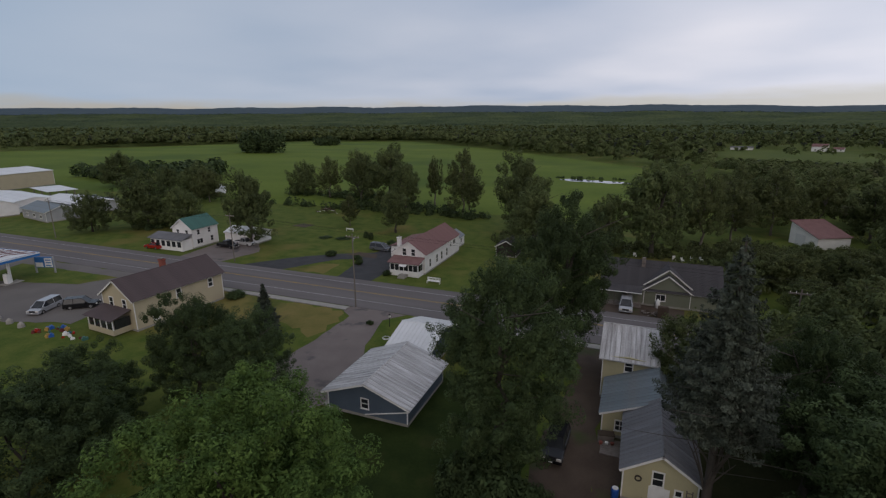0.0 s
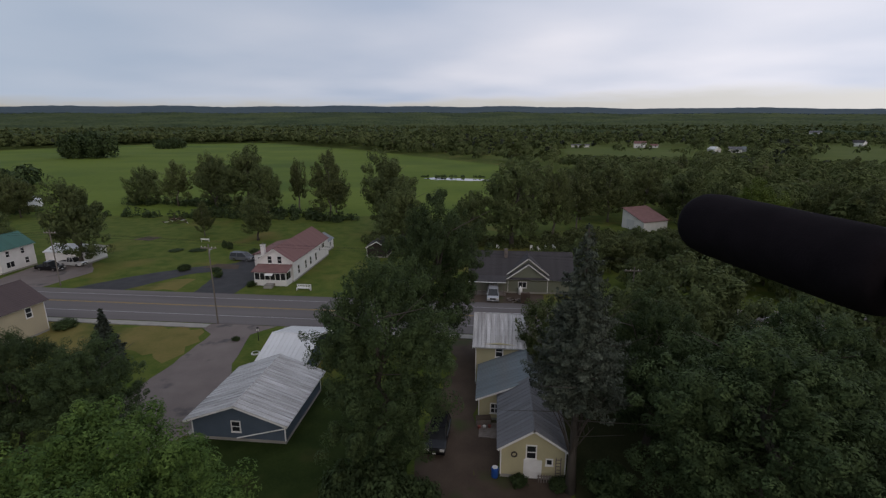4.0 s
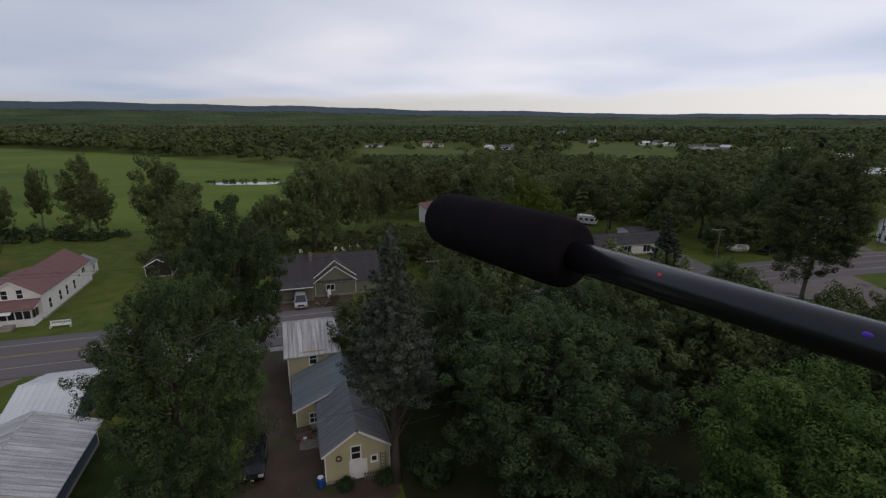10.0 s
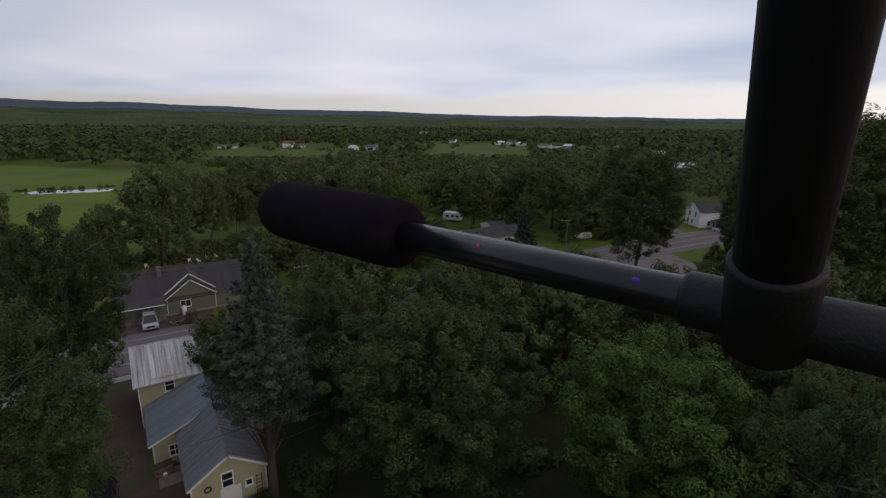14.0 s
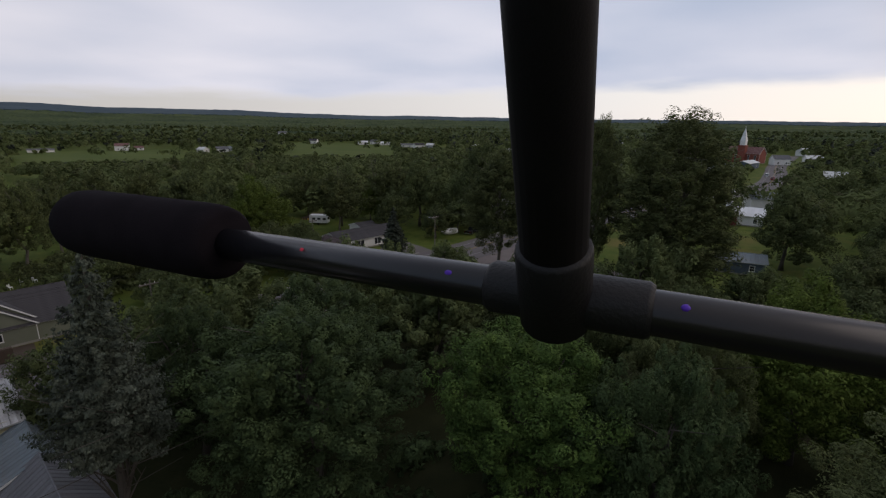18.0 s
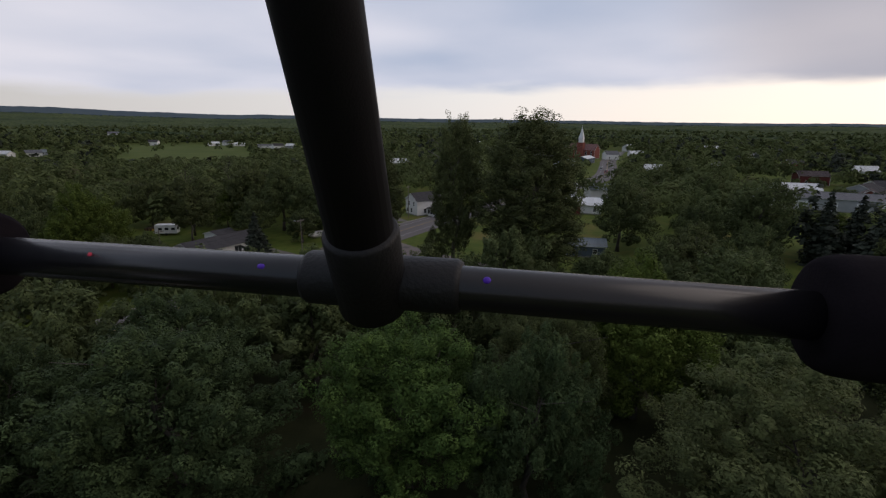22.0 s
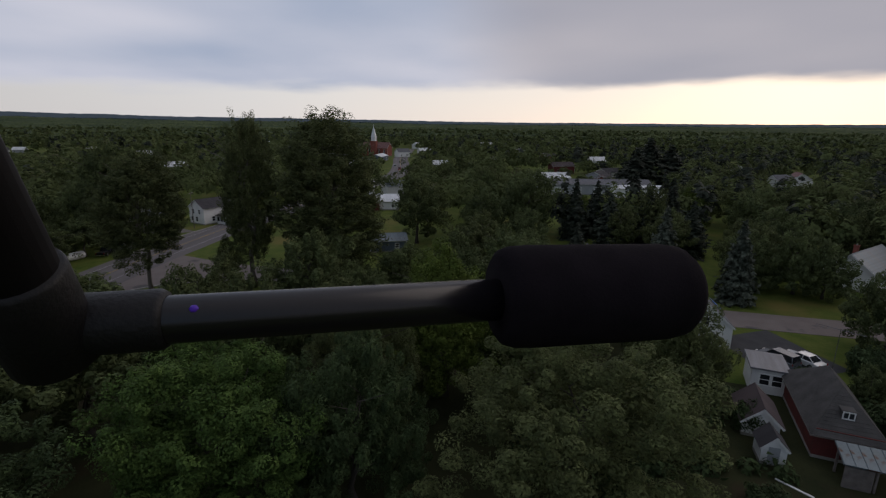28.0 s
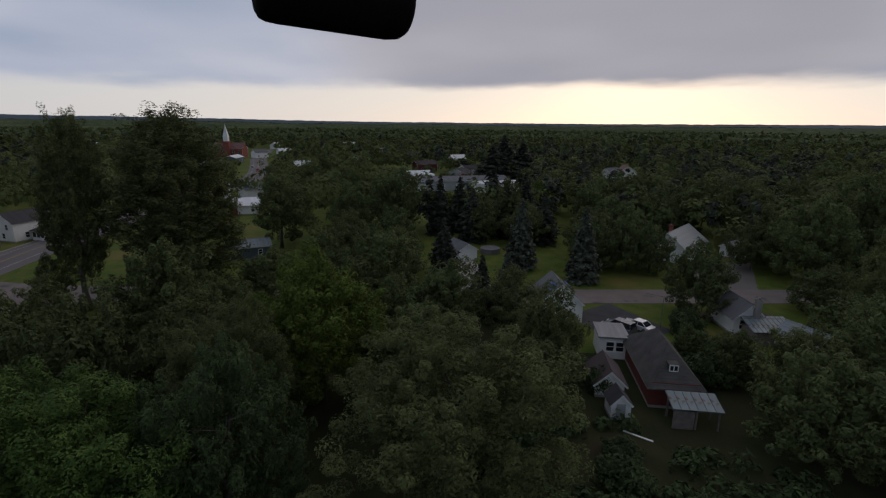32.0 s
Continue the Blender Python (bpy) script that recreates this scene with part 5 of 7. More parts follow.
def crown(name, seed, R, H, tufts, leaves, leaf, tuft_r, low=0.12, gap=0.0, material=LEAF_A, top=0.75, inner=60, belly=2.25, bough=1):
    """A broad crown R wide and H high: distinct tufts of leaves over a lobed shell, with dark gaps between them."""
    rng = np.random.default_rng(seed)
    lobes = unit(rng.normal(size=(13, 3)))
    half = (1 - low) / 2

    def place(n, d0, d1):
        d = unit(rng.normal(size=(n * 2, 3)))
        d = d[d[:, 2] > -0.93][:n]
        bulge = 0.74 + 0.34 * np.max(np.clip(d @ lobes.T, 0, 1) ** 7, axis=1)
        r = bulge * rng.uniform(d0, d1, len(d))
        narrow = 1 - (1 - top) * np.clip(d[:, 2], 0, 1) ** 1.5
        dz = np.clip(-d[:, 2], 0, 0.95)
        narrow = narrow * np.where(dz > 0, (1 - dz ** belly) ** (1 / belly) / np.sqrt(1 - dz ** 2), 1.0)
        return d, np.stack([d[:, 0] * r * narrow * R, d[:, 1] * r * narrow * R, (low + half + d[:, 2] * r * half) * H], 1)

    def fill(d, C, n, rad):
        pr = rad * rng.uniform(0.55, 1.35, len(C))
        ax = unit(d * 0.7 + np.array([0, 0, 0.65]) + rng.normal(size=d.shape) * 0.15)[:, None, :]
        e = unit(rng.normal(size=(len(C), n, 3)))
        dot = (e * ax).sum(-1, keepdims=True)
        P = C[:, None, :] + (e + ax * dot * (0.65 if bough == 1 else 0.3)) * rng.uniform(0.72, 1.0, (len(C), n, 1)) * pr[:, None, None]
        N = unit(e - ax * dot * 0.3 + ax * 0.15 + np.array([0, 0, 0.2 if bough == 1 else 0.45]) + rng.normal(size=e.shape) * 0.22)
        return P.reshape(-1, 3), N.reshape(-1, 3)

    d, C = place(tufts // bough, 0.74 if bough == 1 else 0.70, 1.04)
    if bough > 1:
        d = np.repeat(d, bough, axis=0)
        C = np.repeat(C, bough, axis=0)
        flat = rng.normal(size=C.shape) * (1.05, 1.05, 0.6) * tuft_r
        C = C + flat - (0, 0, 0.10) * np.linalg.norm(flat[:, :2], axis=1, keepdims=True)
    deep = rng.random(len(C)) < 0.16
    C[deep] = (C[deep] - (0, 0, H * (low + half))) * 0.72 + (0, 0, H * (low + half))
    if gap:
        keep = rng.random(len(C)) > gap * (np.sin(C[:, 0] * 1.3 + seed) * np.sin(C[:, 2] * 0.9 + C[:, 1]) > 0.1)
        C, d = C[keep], d[keep]
    P, N = fill(d, C, leaves, tuft_r)
    me_parts = [(P, N, leaf)]
    if inner:
        d2, C2 = place(inner, 0.3, 0.66)
        P2, N2 = fill(d2, C2, 90, tuft_r * 1.9)
        me_parts.append((P2, N2, leaf * 1.7))
    size = np.concatenate([np.full(len(p), q) for p, _, q in me_parts])
    me = leaf_mesh(name, np.concatenate([p for p, _, _ in me_parts]), np.concatenate([n for _, n, _ in me_parts]), size, rng)
    me.materials.append(material)
    me["r"], me["h"] = R, H
    return me


def trunk_mesh(name, seed, fork=0.32, limbs=7, spread=0.6, girth=0.022, top=0.9, lean=0.03):
    """A tapered trunk with limbs, one unit high."""
    rng = random.Random(seed)
    s = Shape()
    pts = [(rng.uniform(-lean, lean) * k, rng.uniform(-lean, lean) * k, top * k / 7) for k in range(8)]
    s.tube(pts, [girth * (1.35 if k == 0 else 1) * (1 - 0.118 * k) for k in range(8)], 8)
    for i in range(limbs):
        k = fork + (top - fork - 0.1) * i / max(1, limbs - 1)
        j = min(6, int(k / top * 7))
        b = Vector(pts[j])
        a = i * 2.4 + rng.uniform(-0.4, 0.4)
        reach = spread * rng.uniform(0.6, 1.0) * (1 - 0.5 * (k - fork))
        up = rng.uniform(0.12, 0.3)
        q = [b + Vector((math.cos(a + 0.2 * f) * reach * f, math.sin(a + 0.2 * f) * reach * f, up * f ** 0.8)) for f in (0, 0.3, 0.65, 1.0)]
        w = girth * 0.45
        s.tube(q, [w, w * 0.75, w * 0.45, w * 0.15], 5, cap=False)
        for f in (0.45, 0.75):
            c = q[1].lerp(q[3], f)
            z = c + Vector((rng.uniform(-1, 1) * 0.2, rng.uniform(-1, 1) * 0.2, 0.1))
            s.tube([c, z], [w * 0.35, w * 0.1], 4, cap=False)
    return s.mesh(name, True)


def spruce_mesh(name, seed, R, H, levels, per, leaf, material, low=0.1, droop=0.25, dense=16, taper=1.28):
    """Needled boughs in whorls round a stem, R wide at the foot and H high."""
    rng = np.random.default_rng(seed)
    P, N = [], []
    for i in range(levels):
        z = low + (1 - low) * (i + 0.6 * rng.random()) / levels
        reach = min(1.0, ((1.015 - z) / (1 - low) * taper)) ** 0.9 * rng.uniform(0.75, 1.1) * R
        k = max(4, int(per * (0.4 + reach / R)))
        for j in range(k):
            a = 2 * math.pi * (j + rng.random() * 0.8) / k + i
            ln = reach * rng.uniform(0.65, 1.1)
            m = max(5, int(dense * ln / R + 4))
            f = rng.uniform(0.10, 1.0, m) ** 0.7
            side = rng.normal(size=m) * 0.16 * ln * (1.15 - f)
            x = math.cos(a) * f * ln - math.sin(a) * side
            y = math.sin(a) * f * ln + math.cos(a) * side
            zz = z * H - droop * ln * f + droop * 0.75 * ln * f ** 3 - rng.random(m) * 0.30 * (0.3 + f)
            P.append(np.stack([x, y, zz], 1))
            N.append(unit(np.stack([math.cos(a) * 0.6 + rng.normal(size=m) * 0.45, math.sin(a) * 0.6 + rng.normal(size=m) * 0.45, 0.7 + rng.normal(size=m) * 0.35], 1)))
    P, N = np.concatenate(P), np.concatenate(N)
    me = leaf_mesh(name, P, N, leaf, rng, 1.7)
    me.materials.append(material)
    me["r"], me["h"] = R, H
    return me


def plant(kind, x, y, h, r, label, crown_me, trunk_me, bark=BARK, turn=None, category="tree", group="", z=0.0, thin=1.0):
    """A tree of the height h and crown radius r, on shared meshes."""
    t = thing(kind, x, y, 0, label, category, z, group)
    a = turn if turn is not None else (x * 37.7 + y * 17.3) % 360
    tr = part("trunk", trunk_me, bark, t)
    tr.matrix_basis = pose(0, 0, 0, 0, 0, a) @ Matrix.Diagonal((h * thin, h * thin, h, 1))
    cr = part("crown", crown_me, LEAF_A, t)
    k = r / crown_me["r"]
    cr.matrix_basis = pose(0, 0, 0, 0, 0, a) @ Matrix.Diagonal((k, k, h / crown_me["h"], 1))
    return t


NEAR = [crown("crown", 11, 6.5, 19, 640, 165, 0.118, 0.52, 0.06, bough=4, material=LEAF_A, top=0.85, belly=1.9), crown("crown", 12, 6.5, 17, 620, 165, 0.118, 0.52, 0.05, bough=4, material=LEAF_A, top=0.85, belly=2.0)]
NEAR_B = [crown("crown", 13, 6.5, 15.5, 560, 180, 0.112, 0.54, 0.06, bough=4, material=LEAF_B)]
NEAR_W = [crown("crown", 17, 7.5, 12.5, 600, 165, 0.118, 0.52, 0.04, bough=4, material=LEAF_A)]
NEAR_C = [crown("crown", 14, 7.5, 16, 580, 160, 0.115, 0.52, 0.06, gap=0.25, bough=4, material=LEAF_C)]
TALL = [crown("crown", 15, 6.5, 29, 900, 90, 0.20, 0.66, 0.20, gap=0.55, material=LEAF_C, top=0.8, inner=30), crown("crown", 16, 6.5, 31, 1000, 90, 0.20, 0.66, 0.10, gap=0.55, material=LEAF_C, top=0.8, inner=30)]
MID_A = [crown("crown", 20 + k, 5.0, 14, 125, 105, 0.23, 0.68, 0.02, material=LEAF_M, inner=22) for k in range(2)]
MID_C = [crown("crown", 30 + k, 5.0, 15, 130, 100, 0.22, 0.66, 0.06, gap=0.3, material=LEAF_C, inner=18) for k in range(2)]
MID_W = [crown("crown", 45 + k, 6.5, 11.5, 150, 105, 0.24, 0.70, 0.0, material=(LEAF_M, LEAF_C)[k], inner=22) for k in range(2)]
MID_Y = [crown("crown", 40, 6.5, 16, 480, 150, 0.15, 0.62, 0.08, material=LEAF_Y)]
TRUNK = [trunk_mesh("trunk", 3, 0.2, 7, 0.13, 0.022, 0.70, 0.012), trunk_mesh("trunk", 4, 0.38, 6, 0.08, 0.016, 0.74, 0.012)]
SPRUCE = spruce_mesh("crown", 5, 4.5, 22.6, 34, 11, 0.15, NEEDLE, 0.42, 0.52, 210, 1.30)
SPRUCE_M = spruce_mesh("crown", 6, 3.7, 14.6, 26, 10, 0.55, NEEDLE, 0.05, 0.4, 20)
SPRUCE_D = spruce_mesh("crown", 7, 4.2, 17, 26, 10, 0.60, NEEDLE_D, 0.04, 0.4, 20)
SMALLSTEM = trunk_mesh("trunk", 8, 0.4, 0, 0.2, 0.016, 0.98, 0.0)
DEADSTEM = trunk_mesh("trunk", 9, 0.16, 22, 0.12, 0.010, 0.52, 0.004)

LA = "broad maple tree with dense dark green leaves"
LB = "maple tree with bright green fresh leaves"
near_trees = [
    ("maple_tree", -8.6, 34.7, 20.4, 6.2, "large dense maple tree between garage and dirt drive", NEAR[0], TRUNK[0]),
    ("maple_tree", -7.9, 57.3, 22.0, 6.6, "tall maple tree beside the road", NEAR[1], TRUNK[0]),
    ("maple_tree", -20.0, 18.0, 15.8, 7.6, LB, NEAR_B[0], TRUNK[0]),
    ("maple_tree", -41.5, 17.5, 10.6, 7.6, LA, NEAR_W[0], TRUNK[0]),
    ("maple_tree", -48.0, 26.0, 8.2, 6.2, LA, NEAR_W[0], TRUNK[0]),
    ("maple_tree", -41.0, 33.2, 13.2, 4.8, LA, NEAR[1], TRUNK[0]),
    ("maple_tree", -34.2, 33.6, 12.2, 4.6, LA, NEAR[0], TRUNK[0]),
    ("maple_tree", 18.2, 29.0, 17.6, 8.4, "big spreading maple tree with blue-green leaves", NEAR[1], TRUNK[0]),
    ("maple_tree", 25.5, 38.5, 16.0, 6.5, LA, NEAR[0], TRUNK[0]),
    ("maple_tree", 14.5, 41.0, 15.5, 5.0, LA, NEAR[0], TRUNK[0]),
    ("maple_tree", 29.0, 17.0, 15.6, 8.0, LB, NEAR_B[0], TRUNK[0]),
    ("maple_tree", 31.0, -8.0, 15.6, 10.2, "broad tree with olive green leaves in tufts", NEAR_C[0], TRUNK[0]),
    ("maple_tree", 30.6, 7.8, 14.8, 6.3, LA, NEAR_W[0], TRUNK[0]),
    ("maple_tree", 16.0, 11.0, 11.0, 5.0, LB, NEAR_B[0], TRUNK[0]),
    ("maple_tree", 40.0, 8.5, 15.0, 6.0, LA, NEAR_C[0], TRUNK[0]),
    ("linden_tree", 48.5, 1.8, 16.6, 7.2, "rounded tree with yellow-green leaves", MID_Y[0], TRUNK[0]),
]
for row in near_trees:
    plant(*row)
sp = plant("spruce_tree", 6.6, 34.2, 22.3, 3.9, "tall blue-green spruce tree with bare lower boughs", SPRUCE, SMALLSTEM)
dead = part("dead_bough", DEADSTEM, BARK, sp, "bare grey dead lower boughs")
dead.matrix_basis = Matrix.Diagonal((22.6, 22.6, 22.6, 1))
plant("spruce_tree", -47.4, 50.8, 7.2, 2.2, "small dark spruce on the lawn", SPRUCE_D, SMALLSTEM)
for x, y, h, r, k in ((76.6, 53, 25.8, 7.6, 0), (83.6, 38.2, 31, 5.0, 1), (86.6, 23.9, 31.7, 10.8, 1)):
    plant("cottonwood_tree", x, y, h, r, "tall cottonwood tree with thin ragged crown", TALL[k], TRUNK[1], PALE_BARK, thin=0.9)
# ---------------- trees further off ----------------
rng = random.Random(5)
def yard_trees(*spots):
    """Trees at (x, y, height, crown radius, sort)."""
    for x, y, h, r, k in spots:
        me = MID_W[k] if r / h > 0.46 else (MID_A, MID_C)[k][int(abs(x) + abs(y)) % 2]
        plant("tree", x, y, h, r, "leafy green tree standing in a yard" if k == 0 else "loose-crowned olive green tree in a yard", me, TRUNK[k])


# behind the works and the white house
yard_trees((-176, 62, 12, 6, 0), (-138.8, 86.7, 11, 6, 0), (-227.6, 158.8, 16, 9.4, 0), (-129.6, 96.7, 15.8, 9, 0), (-188.7, 152.6, 11, 6.2, 0), (-118, 99, 12, 6, 0), (-163.4, 144.5, 14, 8.6, 0), (-150, 138, 13, 6, 1), (-86.2, 90.2, 19, 6.0, 0), (-127.6, 166, 14, 7, 0), (-113.2, 163, 15.5, 5.6, 1))
# along the hay field
yard_trees((-76.1, 118.6, 9, 2.8, 1), (-101.5, 167.5, 19.4, 7.7, 1), (-92, 152, 19, 6, 0), (-78.7, 148.1, 22.9, 8.1, 0), (-59.7, 115.3, 12.6, 4, 0), (-70, 143, 18, 5, 0), (-66.3, 159, 18, 3.4, 1), (-49.8, 142.4, 20.4, 6.4, 1), (-52, 155, 14, 3, 1), (-28.7, 128, 22.5, 7.5, 0), (-20, 104, 17, 6, 0))
# behind the farmhouse
yard_trees((-5.3, 112.2, 14.8, 4.5, 0), (4.2, 113.4, 23, 7.0, 0), (10, 132, 17, 6, 1), (14.8, 123, 19.6, 5.0, 1), (5.9, 51.6, 10.8, 3.2, 0), (22.4, 133.1, 16.5, 5.4, 1), (26, 150, 17, 6, 1), (18, 96, 7, 4.5, 0), (20, 104, 8, 4.5, 1), (17, 88, 6, 3.5, 0), (24, 106, 6, 4, 1))
# beside the road across from the garage
yard_trees((33.6, 147, 17.3, 6.6, 1), (13, 56, 10, 4, 0), (12, 48, 13.5, 4.5, 0), (26, 98, 7.5, 5, 1), (32, 112, 6, 4.5, 0), (45, 152, 18, 6, 1), (26, 86, 6, 4, 0), (19, 59, 12, 4.5, 0), (34, 100, 7, 5, 0), (40, 114, 5.5, 4.5, 1), (54, 146, 16, 6, 0))
# behind the bungalow
yard_trees((34, 88, 6, 4, 1), (38, 94, 10, 5, 1), (20, 48, 14, 5, 0), (49.4, 118, 12, 6, 0), (46, 108, 7, 5, 0), (58, 132, 14, 6.5, 0), (24, 54, 15, 6.6, 0), (42, 92, 7, 4.5, 0), (42, 86, 9, 4.6, 0), (50, 96, 8, 5, 1), (64.9, 123.8, 13.1, 6, 0))
# round the tall shed
yard_trees((49, 90, 10, 5, 1), (49, 82, 8, 4, 0), (58, 94, 8, 5, 0), (87, 134.9, 14.7, 7.3, 1), (56, 86, 7, 4, 0), (79.2, 108, 17.6, 7, 1), (34, 46, 15.5, 7.2, 0), (100.7, 110.8, 19.5, 7.6, 1), (88, 96, 12, 5, 0), (44, 48, 13, 6.5, 0), (100.3, 98, 19, 7, 0))
# behind the ranch house
yard_trees((92, 84, 9, 4, 0), (38, 34, 15, 6.5, 0), (56, 48, 12, 5.5, 0), (111.6, 91.3, 14.8, 7, 0), (108.7, 82, 26, 7.5, 0), (52, 32, 13, 6, 0), (82.0, 42.2, 9.5, 2.6, 1), (64, 34, 11, 5, 1), (46, 22, 14, 6.5, 0), (69.5, 22.8, 13.9, 8, 0), (99, 30, 11, 5.5, 0))
# on the corner of the side street
yard_trees((81.0, 23.3, 11, 7, 0), (52, 14, 12, 5, 1), (63, 14, 10, 5, 0), (76, 10, 10.5, 7, 0), (120, 12, 18, 6.9, 0), (129.6, 10, 16.6, 6.7, 1), (70, 2, 9, 4.5, 1), (90, 2, 10, 5, 0), (66, -2, 13, 5.5, 0), (120.9, -4.5, 14, 6.9, 0), (98, -4, 12, 5.5, 1))
# in the back yards, north
yard_trees((71.6, -8.1, 15, 5.5, 0), (88.2, -10.8, 10.3, 5.2, 0), (127.2, -16.4, 20, 7.3, 0), (108, -14, 11, 5.5, 0), (60, -8, 10, 5, 0), (91, -13, 10, 5.2, 0), (46, -7, 12, 5, 0), (58, -14, 13, 5.5, 0), (57, -23, 11, 4.5, 1), (110, -46, 11, 5.5, 1), (118.7, -51, 10, 6.7, 0))
# in the back yards, south
yard_trees((154.1, -72.9, 14, 9, 1), (50, -24, 9, 4.0, 0), (43.8, -21.5, 14, 4.3, 1), (128, -74, 13, 6.5, 0), (97, -57, 12, 6, 1), (88, -52, 11, 5.4, 0), (112, -70, 12, 6, 0), (138, -90, 14, 7, 1), (101, -66, 12, 6, 0), (86.4, -59.5, 12, 6.2, 0), (84, -63, 10, 5, 0))
# beyond the side street
yard_trees((113.3, -89.3, 14, 9, 0), (48.5, -43.5, 5, 2.4, 0), (61.7, -55.6, 12, 6.0, 0), (109.7, -108, 17, 10, 1), (82, -86, 10, 5.5, 1), (43.0, -45.0, 6.4, 3.6, 0), (96, -102, 14, 7, 0), (73.1, -90, 17, 9, 0), (37, -48.5, 9, 5, 1), (57.8, -76, 8, 5.5, 0))
# round the barn yard
yard_trees((88, -116, 14, 7, 1), (77.1, -108, 20, 9.5, 0), (29.2, -41.5, 10.5, 6.5, 0), (44.2, -66, 8.5, 6.5, 0), (68, -102, 12, 6.5, 0), (58, -92, 10, 6, 1), (36, -58, 11, 6.5, 0), (60, -114, 12, 7, 0), (22, -47, 12, 7, 0))
for x, y, h, r in ((81.3, -46.4, 14.6, 3.6), (92, -38, 15, 3.8)):
    plant("spruce_tree", x, y, h, r, "blue-green spruce beyond the side street", SPRUCE_M, SMALLSTEM)
for x, y, h, r in ((71, -27, 9, 3), (128, -28.9, 16, 4.6), (119, -35.4, 13.5, 4.8), (121.9, -45.5, 14, 5.4), (134, -36, 15, 4.8), (124, -52, 15, 5.2), (140, -48, 17, 5.4), (134, -56, 16, 5.6), (242, -88, 23, 13), (236, -80, 20, 11), (252, -92, 24, 14), (246, -100, 21, 12), (68, -22, 10, 3), (65, -25, 11, 3.2), (94, -22, 11, 3.4), (112, -52, 13, 4.6), (72.9, 79.5, 11, 3.4)):
    plant("spruce_tree", x, y, h, r, "dark conifer with dense needles", SPRUCE_D, SMALLSTEM)


DEAD = trunk_mesh("trunk", 19, 0.15, 22, 0.22, 0.013, 0.95, 0.02)
for x, y, h in ((84.6, 114.2, 17), (104.0, 122.0, 18), (118.0, 96.0, 16)):
    t = thing("dead_tree", x, y, 0, "bare reddish-brown dead tree among the woods", "tree")
    tr = part("trunk", DEAD, BARK, t)
    tr.matrix_basis = pose(0, 0, 0, 0, 0, x * 7 % 360) @ Matrix.Diagonal((h, h, h, 1))
plant("linden_tree", 137.0, -62.0, 12.5, 6.0, "rounded tree with pale yellow-green leaves", MID_Y[0], TRUNK[0])
plant("linden_tree", 53.0, 103.0, 17.0, 7.5, "rounded tree with bright yellow-green leaves", MID_Y[0], TRUNK[0])


def free(x, y):
    """Keeps woods off roads, yards, buildings and the camera's block."""
    if -70 < x < 74 and -60 < y < 78:
        return False
    if 58 < y < 84 and x < 160:
        return False
    if any((x - cx) ** 2 + (y - cy) ** 2 < r * r for cx, cy, r in ((40, 136, 16), (80, 124, 11), (74, 90, 17), (145, 80, 24), (172, 30, 16), (108, 16, 12), (219, -58, 18), (219, -36, 14), (219, -80, 14), (92, -76, 15), (100, -28, 10), (135, 60, 16), (108, 60, 22), (160, 18, 12), (120, -10, 8), (95, -15, 8), (120, 84, 14))):
        return False
    if abs((x - 82) * 0.98 - (y + 10) * 0.21) < 8 and y < 60:
        return False
    if 76 < y < 160 and x < 30:
        return False
    d, az = math.hypot(x, y), math.degrees(math.atan2(x, y))
    for a0, a1, d0, d1 in ((97.0, 112.5, 150, 245), (77.0, 84.5, 118, 190), (80.8, 83.4, 200, 480), (78.4, 83.4, 400, 480), (94.5, 103.0, 220, 310), (121.0, 125.5, 190, 310), (72.5, 77.5, 330, 420), (57, 67, 95, 165), (13, 21, 92, 150)):
        if a0 < az < a1 and d0 < d < d1:
            return False
    if 160 < x < 640 and abs(y - lerp(x, (160, 240, 300, 380, 460, 620), (63, 49, 42, 50, 60, 70))) < 14:
        return False
    return True


count = 0
tries = 0
placed = []
while count < 80 and tries < 6000:
    tries += 1
    a = radians(rng.uniform(4, 150))
    d = 75 + 190 * rng.random() ** 0.7
    x, y = d * math.sin(a), d * math.cos(a)
    if not free(x, y) or any((x - px) ** 2 + (y - py) ** 2 < 36 for px, py in placed):
        continue
    placed.append((x, y))
    h = rng.uniform(9, 17)
    k = rng.random()
    me = MID_A[count % 2] if k < 0.45 else MID_C[count % 2] if k < 0.97 else MID_Y[0]
    plant("woodland_tree", x, y, h, rng.uniform(3.8, 6.0), "leafy tree at the edge of the woods", me, TRUNK[count % 2], group="woodland trees")
    count += 1


def in_field(x, y):
    poly = [(-660, 290), (-460, 145), (-140, 100), (-20, 84), (30, 150), (48, 288), (-60, 425), (-166, 550), (-330, 705), (-490, 650)]
    c = False
    for i in range(len(poly)):
        (x1, y1), (x2, y2) = poly[i], poly[i - 1]
        if (y1 > y) != (y2 > y) and x < (x2 - x1) * (y - y1) / (y2 - y1) + x1:
            c = not c
    return c


MEADOW_VIEWS = ((7.0, 21.0, 440, 0.0655), (30.0, 43.0, 460, 0.0620), (43.0, 49.0, 600, 0.046), (20.8, 25.5, 530, 0.053))


